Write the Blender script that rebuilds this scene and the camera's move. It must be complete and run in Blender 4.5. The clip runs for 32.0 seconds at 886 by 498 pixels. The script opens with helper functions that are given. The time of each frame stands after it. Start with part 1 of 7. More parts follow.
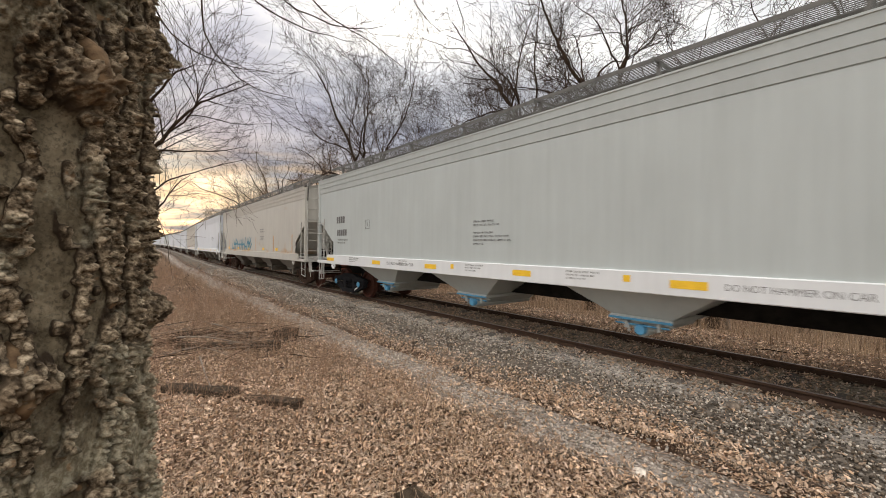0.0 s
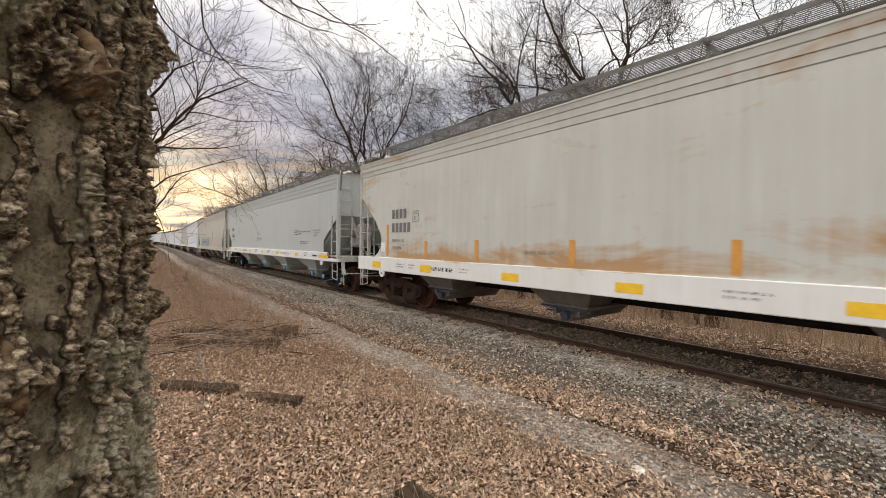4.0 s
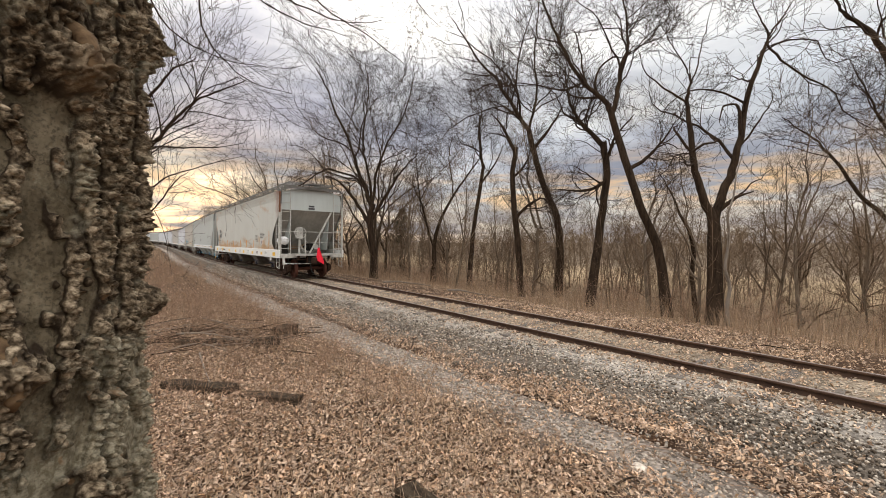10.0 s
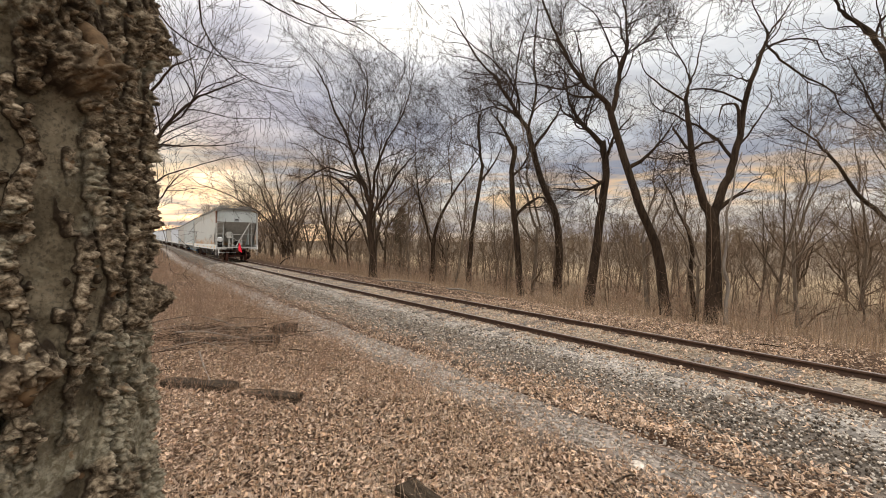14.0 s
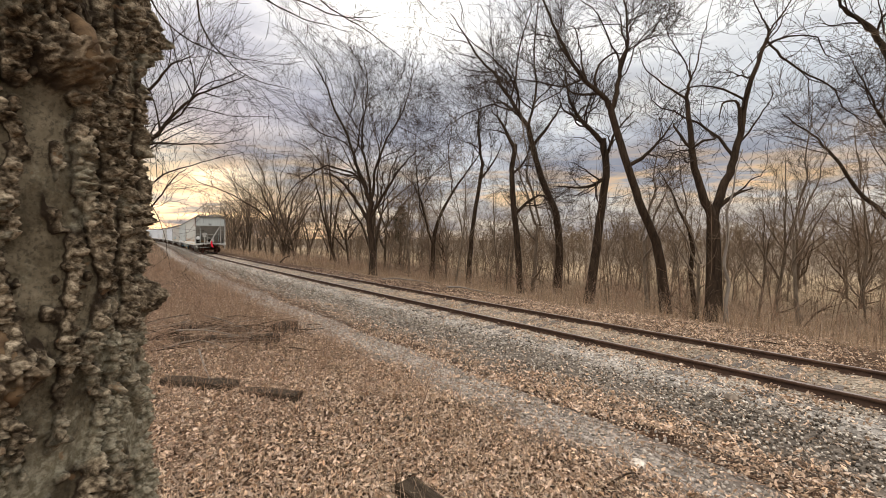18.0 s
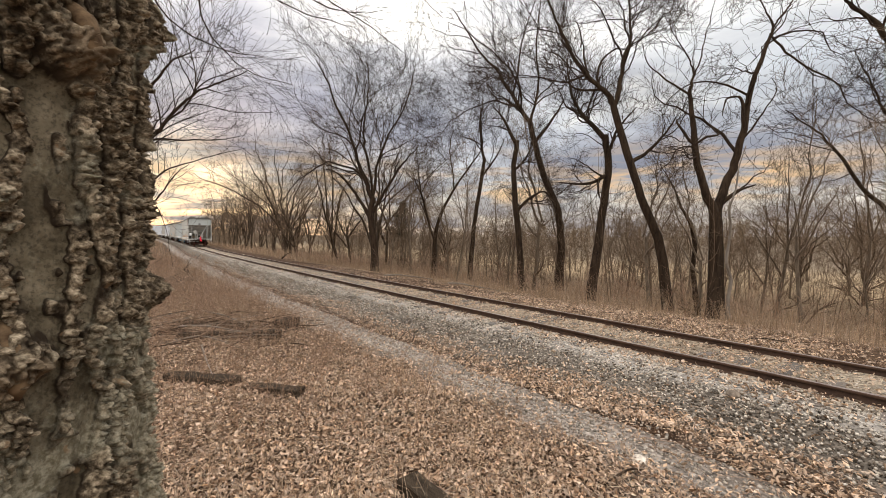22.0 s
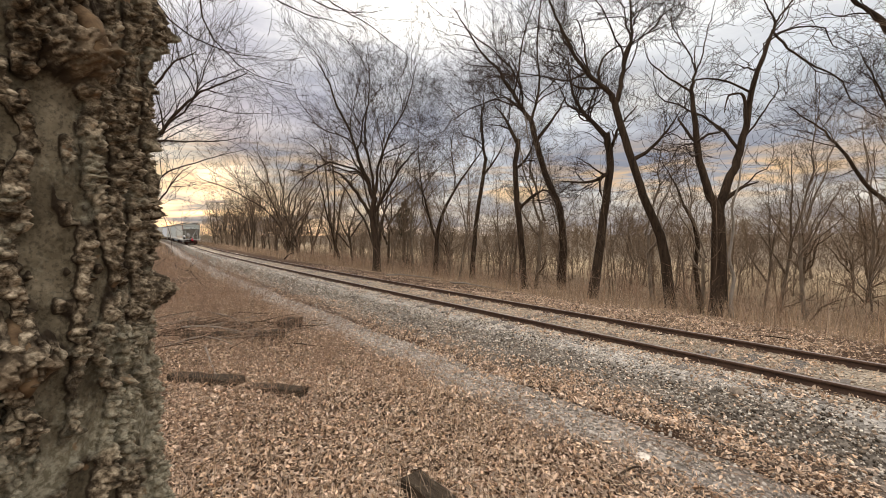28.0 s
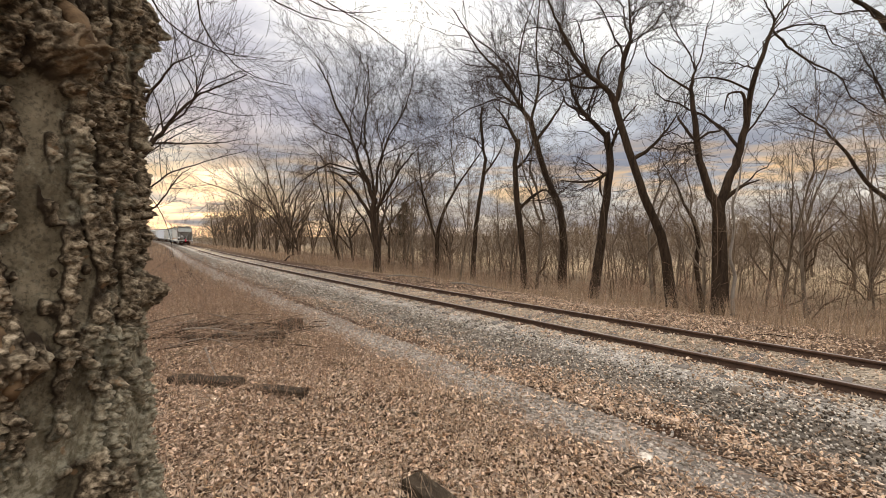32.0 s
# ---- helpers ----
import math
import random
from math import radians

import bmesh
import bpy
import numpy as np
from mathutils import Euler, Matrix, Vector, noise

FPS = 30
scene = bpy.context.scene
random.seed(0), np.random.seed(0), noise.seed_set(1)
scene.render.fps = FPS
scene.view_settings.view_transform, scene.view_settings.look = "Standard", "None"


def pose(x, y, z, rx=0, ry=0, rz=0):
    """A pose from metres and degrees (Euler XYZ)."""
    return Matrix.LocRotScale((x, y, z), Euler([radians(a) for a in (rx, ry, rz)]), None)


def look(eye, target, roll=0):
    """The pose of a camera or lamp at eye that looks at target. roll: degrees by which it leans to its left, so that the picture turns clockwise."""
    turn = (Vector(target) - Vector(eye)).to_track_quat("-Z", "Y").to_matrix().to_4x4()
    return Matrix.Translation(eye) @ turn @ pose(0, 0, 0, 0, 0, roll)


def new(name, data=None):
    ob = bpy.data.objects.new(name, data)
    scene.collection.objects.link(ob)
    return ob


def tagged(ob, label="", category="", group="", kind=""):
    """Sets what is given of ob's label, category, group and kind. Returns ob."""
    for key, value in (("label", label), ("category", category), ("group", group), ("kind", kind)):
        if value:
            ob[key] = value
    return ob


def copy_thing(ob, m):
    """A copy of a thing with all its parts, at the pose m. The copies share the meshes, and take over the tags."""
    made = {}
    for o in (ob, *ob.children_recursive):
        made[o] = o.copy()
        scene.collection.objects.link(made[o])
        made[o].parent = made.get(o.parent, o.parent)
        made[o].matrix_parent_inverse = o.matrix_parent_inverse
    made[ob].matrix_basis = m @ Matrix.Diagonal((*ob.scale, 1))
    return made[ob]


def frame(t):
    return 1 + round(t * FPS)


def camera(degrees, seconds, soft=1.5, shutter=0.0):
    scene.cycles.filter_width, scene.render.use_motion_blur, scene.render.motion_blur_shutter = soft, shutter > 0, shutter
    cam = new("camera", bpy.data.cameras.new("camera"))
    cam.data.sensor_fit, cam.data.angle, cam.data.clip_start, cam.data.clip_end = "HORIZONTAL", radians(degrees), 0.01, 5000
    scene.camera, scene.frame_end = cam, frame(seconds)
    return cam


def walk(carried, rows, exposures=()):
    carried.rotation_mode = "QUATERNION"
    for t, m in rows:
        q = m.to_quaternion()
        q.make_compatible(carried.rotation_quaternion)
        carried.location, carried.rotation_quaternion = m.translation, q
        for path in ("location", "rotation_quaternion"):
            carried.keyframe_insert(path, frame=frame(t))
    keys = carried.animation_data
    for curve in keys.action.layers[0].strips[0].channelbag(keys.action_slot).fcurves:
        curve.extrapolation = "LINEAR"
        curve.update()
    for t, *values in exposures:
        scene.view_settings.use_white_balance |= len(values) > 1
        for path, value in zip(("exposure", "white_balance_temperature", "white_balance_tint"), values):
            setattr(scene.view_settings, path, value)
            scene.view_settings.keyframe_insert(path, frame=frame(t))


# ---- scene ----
cam = camera(95.04, 32.0, 0.6, 0.3)
# seconds, place and turn of the hand-held camera
PATH = [
    (0, 0.0104, -0.0142, 1.738, 89.984, -0.454, 0.136), (0.5, 0.0045, -0.0151, 1.7364, 89.916, -0.522, 0.126),
    (1, 0.001, -0.015, 1.7353, 89.899, -0.456, -0.01), (1.5, 0.0102, -0.0076, 1.7343, 89.867, -0.485, 0.007),
    (2, 0.0158, -0.0002, 1.7339, 89.87, -0.516, 0.077), (2.5, 0.0129, -0.0005, 1.7325, 89.814, -0.603, 0.182),
    (3, 0.0064, -0.0069, 1.7325, 89.741, -0.65, 0.16), (3.5, 0.0107, -0.0072, 1.7329, 89.735, -0.669, 0.138),
    (5.5, 0.0102, -0.0068, 1.7318, 89.726, -0.341, 0.112), (6, 0.014, -0.0027, 1.7292, 89.626, -0.324, 0.143),
    (6.5, 0.0127, 0.0002, 1.7285, 89.618, -0.312, 0.237), (7, 0.0127, 0.0005, 1.7286, 89.662, -0.392, 0.296),
    (7.5, 0.0121, -0.0058, 1.7309, 89.772, -0.394, 0.305), (8, 0.014, -0.0124, 1.73, 89.867, -0.392, 0.309),
    (8.5, 0.0145, -0.0099, 1.7298, 89.781, -0.422, 0.284), (9, 0.0118, -0.006, 1.7274, 89.731, -0.388, 0.208),
    (9.5, 0.0111, -0.0022, 1.7285, 89.654, -0.379, 0.117), (10, 0.0129, -0.0018, 1.7271, 89.539, -0.414, 0.102),
    (10.5, 0.0121, -0.003, 1.7255, 89.505, -0.454, 0.1), (11, 0.0116, -0.003, 1.7259, 89.51, -0.468, 0.1),
    (11.5, 0.0079, -0.0085, 1.7267, 89.587, -0.477, 0.109), (12, 0.0053, -0.0076, 1.727, 89.602, -0.456, 0.102),
    (12.5, 0.0059, -0.0001, 1.7261, 89.548, -0.401, 0.086), (13, 0.008, 0.0026, 1.7253, 89.551, -0.391, 0.09),
    (13.5, 0.0056, -0.0021, 1.7255, 89.476, -0.462, 0.009), (14, 0.0035, -0.0111, 1.7259, 89.373, -0.49, -0.037),
    (14.5, 0.0039, -0.0021, 1.7243, 89.221, -0.516, -0.043), (16.5, 0.0072, 0.0025, 1.7241, 89.193, -0.36, 0.013),
    (17, 0.0052, 0.0042, 1.7226, 89.182, -0.382, -0.08), (17.5, 0.0073, 0.0032, 1.7225, 89.116, -0.44, -0.089),
    (18, 0.0079, 0.0024, 1.7229, 89.106, -0.408, -0.015), (18.5, 0.0072, 0.0041, 1.7238, 89.097, -0.401, 0.067),
    (19, 0.0045, 0.0038, 1.7219, 89.056, -0.416, 0.054), (19.5, 0.0024, 0.0009, 1.7202, 88.979, -0.475, 0.022),
    (20, -0, -0, 1.7199, 88.897, -0.51, 0.01), (20.5, -0.0008, 0.0056, 1.7187, 88.769, -0.521, 0.086),
    (21, -0.0033, 0.0077, 1.7184, 88.661, -0.509, 0.156), (21.5, -0.0025, 0.0072, 1.7182, 88.646, -0.493, 0.171),
    (22, 0.0019, 0.0078, 1.7183, 88.616, -0.478, 0.187), (22.5, -0.0003, 0.0074, 1.7181, 88.641, -0.472, 0.195),
    (23, -0.0014, 0.006, 1.7193, 88.661, -0.447, 0.233), (23.5, 0, 0.0063, 1.72, 88.641, -0.412, 0.29),
    (24, 0.0013, 0.0091, 1.7153, 88.643, -0.252, 0.489), (24.5, 0.0013, 0.0125, 1.7146, 88.586, -0.132, 0.652),
    (25, -0.0015, 0.0118, 1.7145, 88.521, -0.115, 0.702), (25.5, -0.0085, 0.0095, 1.715, 88.443, -0.119, 0.559),
    (27.5, -0.0034, 0.0035, 1.7137, 88.545, -0.104, 0.456), (28, 0.0004, 0.0032, 1.7151, 88.544, -0.084, 0.452),
    (28.5, 0.0057, 0.007, 1.7132, 88.597, 0.058, 0.454), (29, 0.0036, 0.0106, 1.713, 88.593, 0.127, 0.46),
    (29.5, 0.0042, 0.0117, 1.7122, 88.616, 0.199, 0.536), (30, 0.0048, 0.0116, 1.7108, 88.634, 0.255, 0.585),
    (30.5, 0.0009, 0.0135, 1.7109, 88.612, 0.184, 0.534), (31, 0.0015, 0.0091, 1.7097, 88.644, 0.153, 0.419),
    (31.5, 0.0053, 0.0093, 1.7126, 88.595, 0.159, 0.388), (32, 0.0095, 0.0154, 1.7109, 88.628, 0.276, 0.525),
]
walk(cam, [(t, pose(*p)) for t, *p in PATH], [(0, -0.05, 6650, 10), (32, -0.05, 6650, 10)])

# ---- sky and sun ----
AZ, EL = radians(-30.5), radians(8.0)          # where the sun sets behind thin cloud
SUNWARD = Vector((math.sin(AZ) * math.cos(EL), math.cos(AZ) * math.cos(EL), math.sin(EL)))


def link(nt, a, b):
    nt.links.new(a, b)


def math_node(nt, op, a, b=None, clamp=False):
    nd = nt.nodes.new("ShaderNodeMath")
    nd.operation, nd.use_clamp = op, clamp
    for i, v in enumerate((a, b)):
        if v is None:
            continue
        if isinstance(v, (int, float)):
            nd.inputs[i].default_value = v
        else:
            link(nt, v, nd.inputs[i])
    return nd.outputs[0]


def mix_node(nt, fac, a, b, blend="MIX"):
    nd = nt.nodes.new("ShaderNodeMix")
    nd.data_type, nd.blend_type, nd.clamp_factor = "RGBA", blend, True
    for i, v in ((0, fac), (6, a), (7, b)):
        if isinstance(v, (int, float)):
            nd.inputs[i].default_value = v
        elif isinstance(v, tuple):
            nd.inputs[i].default_value = (*v, 1)
        else:
            link(nt, v, nd.inputs[i])
    return nd.outputs[2]


def ramp_node(nt, fac, stops, ease=False):
    nd = nt.nodes.new("ShaderNodeValToRGB")
    if ease:
        nd.color_ramp.interpolation = "EASE"
    while len(nd.color_ramp.elements) < len(stops):
        nd.color_ramp.elements.new(0.5)
    for e, (p, c) in zip(nd.color_ramp.elements, stops):
        e.position = p
        e.color = (*c, 1) if isinstance(c, tuple) else (c, c, c, 1)
    link(nt, fac, nd.inputs[0])
    return nd.outputs[0]


def noise_node(nt, vec, scale, detail=4.0, rough=0.55, distort=0.0):
    nd = nt.nodes.new("ShaderNodeTexNoise")
    nd.inputs["Scale"].default_value = scale
    nd.inputs["Detail"].default_value = detail
    nd.inputs["Roughness"].default_value = rough
    nd.inputs["Distortion"].default_value = distort
    if vec is not None:
        link(nt, vec, nd.inputs["Vector"])
    return nd.outputs[0]


def map_node(nt, vec, scale=(1, 1, 1), loc=(0, 0, 0), rot=(0, 0, 0)):
    nd = nt.nodes.new("ShaderNodeMapping")
    nd.inputs["Location"].default_value = loc
    nd.inputs["Rotation"].default_value = rot
    nd.inputs["Scale"].default_value = scale
    link(nt, vec, nd.inputs["Vector"])
    return nd.outputs[0]


def build_sky():
    w = bpy.data.worlds.new("evening_sky")
    scene.world = w
    w.use_nodes = True
    nt = w.node_tree
    bg = nt.nodes["Background"]
    tc = nt.nodes.new("ShaderNodeTexCoord")
    d = tc.outputs["Generated"]
    sep = nt.nodes.new("ShaderNodeSeparateXYZ")
    link(nt, d, sep.inputs[0])
    x, y, z = sep.outputs
    zc = math_node(nt, "MAXIMUM", z, 0.0)
    den = math_node(nt, "ADD", zc, 0.10)
    com = nt.nodes.new("ShaderNodeCombineXYZ")
    link(nt, math_node(nt, "DIVIDE", x, den), com.inputs[0])
    link(nt, math_node(nt, "DIVIDE", y, den), com.inputs[1])
    flat = map_node(nt, com.outputs[0], (0.62, 0.85, 1), (3.05, 1.03, 0), (0, 0, 0.5))
    n1 = noise_node(nt, flat, 0.9, 7.0, 0.56, 0.5)
    n2 = noise_node(nt, flat, 3.2, 5.0, 0.6, 0.3)
    n = math_node(nt, "ADD", math_node(nt, "MULTIPLY", n1, 0.78), math_node(nt, "MULTIPLY", n2, 0.22))
    # an overcast sky: three times brighter overhead than at its edge
    base = ramp_node(nt, zc, [(0.0, (0.48, 0.44, 0.425)), (0.06, (0.52, 0.485, 0.47)), (0.16, (0.49, 0.505, 0.55)),
                              (0.30, (0.62, 0.635, 0.67)), (0.45, (0.92, 0.92, 0.93)), (0.65, (1.55, 1.54, 1.54)), (1.0, (2.35, 2.32, 2.28))])
    cloud = ramp_node(nt, n, [(0.36, (0.70, 0.715, 0.76)), (0.48, (0.92, 0.925, 0.95)), (0.57, (1.28, 1.26, 1.22)), (0.68, (1.6, 1.56, 1.5))])
    col = mix_node(nt, 1.0, base, cloud, "MULTIPLY")
    # clear sky behind the gaps
    sky = nt.nodes.new("ShaderNodeTexSky")
    sky.sky_type, sky.sun_disc = "NISHITA", False
    sky.sun_elevation, sky.sun_rotation = EL, AZ
    skyc = mix_node(nt, 1.0, sky.outputs[0], (0.10, 0.10, 0.10), "MULTIPLY")
    gap = ramp_node(nt, n1, [(0.40, 0.0), (0.66, 0.35)])
    col = mix_node(nt, gap, col, skyc, "ADD")
    # the glow round the setting sun, and the lit edge of the cloud deck
    dot = nt.nodes.new("ShaderNodeVectorMath")
    dot.operation = "DOT_PRODUCT"
    link(nt, d, dot.inputs[0])
    dot.inputs[1].default_value = SUNWARD
    near = math_node(nt, "POWER", math_node(nt, "MAXIMUM", dot.outputs["Value"], 0.0), 260.0)
    wide = math_node(nt, "POWER", math_node(nt, "MAXIMUM", dot.outputs["Value"], 0.0), 55.0)
    low = ramp_node(nt, zc, [(0.0, 0.0), (0.06, 0.06), (0.11, 0.85), (0.135, 1.0), (0.17, 0.6), (0.24, 0.0)], True)
    col = mix_node(nt, math_node(nt, "MULTIPLY", near, low), col, (0.62, 0.48, 0.22), "ADD")
    streak = noise_node(nt, map_node(nt, d, (2.2, 2.2, 16.0), (0.4, 0.1, 0.3)), 2.4, 5.0, 0.55, 0.6)
    band = math_node(nt, "MULTIPLY", low, ramp_node(nt, streak, [(0.47, 0.0), (0.62, 1.0)]))
    front = ramp_node(nt, y, [(0.35, 0.0), (0.85, 1.0)], True)
    band = math_node(nt, "MULTIPLY", band, front)
    col = mix_node(nt, math_node(nt, "MULTIPLY", band, 0.8), col, (1.05, 0.70, 0.34))
    col = mix_node(nt, math_node(nt, "MULTIPLY", math_node(nt, "MULTIPLY", wide, low), 0.36), col, (0.90, 0.79, 0.58))
    # added fill: unseen sky behind the camera, brightened to light the car sides
    back = ramp_node(nt, math_node(nt, "MULTIPLY", y, -1.0), [(0.0, 0.0), (0.7, 1.0)], True)
    col = mix_node(nt, back, col, (0.62, 0.58, 0.53), "ADD")
    # the cloud masses of the evening: grey banks and thin bright places, with torn edges
    yy = math_node(nt, "MAXIMUM", y, 0.05)
    tear = nt.nodes.new("ShaderNodeTexNoise")
    tear.inputs["Scale"].default_value, tear.inputs["Detail"].default_value, tear.inputs["Roughness"].default_value = 4.0, 6.0, 0.6
    link(nt, map_node(nt, d, (1.0, 1.0, 2.2)), tear.inputs["Vector"])
    ts = nt.nodes.new("ShaderNodeSeparateColor")
    link(nt, tear.outputs["Color"], ts.inputs[0])
    uu = math_node(nt, "ADD", math_node(nt, "DIVIDE", x, yy), math_node(nt, "MULTIPLY", math_node(nt, "SUBTRACT", ts.outputs[0], 0.5), 0.55))
    ww = math_node(nt, "ADD", math_node(nt, "DIVIDE", zc, yy), math_node(nt, "MULTIPLY", math_node(nt, "SUBTRACT", ts.outputs[1], 0.5), 0.26))
    ahead = ramp_node(nt, y, [(0.3, 0.0), (0.5, 1.0)])
    for u0, w0, su, sw, tone, amount in ((-0.38, 0.34, 0.22, 0.075, (0.56, 0.58, 0.68), 0.9), (-0.08, 0.25, 0.30, 0.07, (0.64, 0.66, 0.75), 0.9),
                                         (0.55, 0.24, 0.40, 0.075, (0.84, 0.86, 0.92), 0.85), (0.95, 0.44, 0.40, 0.15, (0.70, 0.74, 0.80), 0.8),
                                         (-0.45, 0.30, 0.34, 0.12, (0.80, 0.80, 0.86), 0.8), (-0.60, 0.48, 0.22, 0.11, (0.72, 0.71, 0.80), 0.8), (-0.62, 0.28, 0.14, 0.06, (0.66, 0.64, 0.72), 0.8),
                                         (-0.12, 0.53, 0.17, 0.07, (1.75, 1.72, 1.66), 0.9), (0.44, 0.335, 0.10, 0.035, (1.7, 1.62, 1.42), 0.9), (0.3, 0.50, 0.2, 0.06, (1.25, 1.24, 1.22), 0.8)):
        p = math_node(nt, "POWER", math_node(nt, "DIVIDE", math_node(nt, "SUBTRACT", uu, u0), su), 2.0)
        q = math_node(nt, "POWER", math_node(nt, "DIVIDE", math_node(nt, "SUBTRACT", ww, w0), sw), 2.0)
        g = math_node(nt, "POWER", 2.718, math_node(nt, "MULTIPLY", math_node(nt, "ADD", p, q), -1.0))
        g = math_node(nt, "MULTIPLY", math_node(nt, "MULTIPLY", g, ahead), amount)
        col = mix_node(nt, g, col, mix_node(nt, 1.0, col, tone, "MULTIPLY"))
    ground = ramp_node(nt, z, [(0.0, 1.0), (0.001, 0.0)])
    col = mix_node(nt, ground, col, (0.16, 0.12, 0.09))
    link(nt, col, bg.inputs["Color"])
    bg.inputs["Strength"].default_value = 1.0


build_sky()
sun = new("sun", bpy.data.lights.new("sun", "SUN"))
sun.data.energy, sun.data.angle, sun.data.color = 0.6, radians(14), (1.0, 0.84, 0.62)
sun.matrix_world = look(SUNWARD * 50, (0, 0, 0))


# ---- materials ----
def material(name, dark, light, scale=4.0, rough=0.8, metal=0.0, bump=0.15, bscale=60.0, stretch=(1, 1, 1),
             fleck=None, fleck_scale=30.0, fleck_cut=0.62, vary="", spread=0.35, coat=0.0):
    """A painted, weathered or natural surface: two tones in broad patches, fine grain, flecks and relief."""
    m = bpy.data.materials.new(name)
    m.use_nodes = True
    nt = m.node_tree
    b = nt.nodes["Principled BSDF"]
    tc = nt.nodes.new("ShaderNodeTexCoord")
    vec = map_node(nt, tc.outputs["Object"], stretch)
    n1 = noise_node(nt, vec, scale, 5.0, 0.6)
    n2 = noise_node(nt, vec, bscale, 4.0, 0.6)
    f = math_node(nt, "ADD", math_node(nt, "MULTIPLY", n1, 0.7), math_node(nt, "MULTIPLY", n2, 0.3))
    col = ramp_node(nt, f, [(0.36, dark), (0.64, light)])
    if fleck:
        nf = noise_node(nt, vec, fleck_scale, 3.0, 0.6)
        col = mix_node(nt, ramp_node(nt, nf, [(fleck_cut, 0.0), (fleck_cut + 0.08, 1.0)]), col, fleck)
    if vary:
        if vary == "object":
            r = nt.nodes.new("ShaderNodeObjectInfo").outputs["Random"]
        else:
            r = nt.nodes.new("ShaderNodeNewGeometry").outputs["Random Per Island"]
        v = math_node(nt, "ADD", math_node(nt, "MULTIPLY", r, 2 * spread), 1 - spread)
        hs = nt.nodes.new("ShaderNodeHueSaturation")
        link(nt, col, hs.inputs["Color"])
        link(nt, v, hs.inputs["Value"])
        link(nt, math_node(nt, "ADD", math_node(nt, "MULTIPLY", math_node(nt, "FRACT", math_node(nt, "MULTIPLY", r, 7.31)), 0.28), 0.84), hs.inputs["Saturation"])
        col = hs.outputs[0]
    link(nt, col, b.inputs["Base Color"])
    link(nt, ramp_node(nt, n1, [(0.3, max(rough - 0.1, 0.02)), (0.7, min(rough + 0.1, 1.0))]), b.inputs["Roughness"])
    b.inputs["Metallic"].default_value = metal
    b.inputs["Specular IOR Level"].default_value = 0.08 if rough >= 0.8 else (0.25 if rough >= 0.65 else 0.5)
    b.inputs["Coat Weight"].default_value = coat
    if bump:
        bp = nt.nodes.new("ShaderNodeBump")
        bp.inputs["Strength"].default_value = bump
        bp.inputs["Distance"].default_value = 0.01
        link(nt, n2, bp.inputs["Height"])
        link(nt, bp.outputs[0], b.inputs["Normal"])
    return m


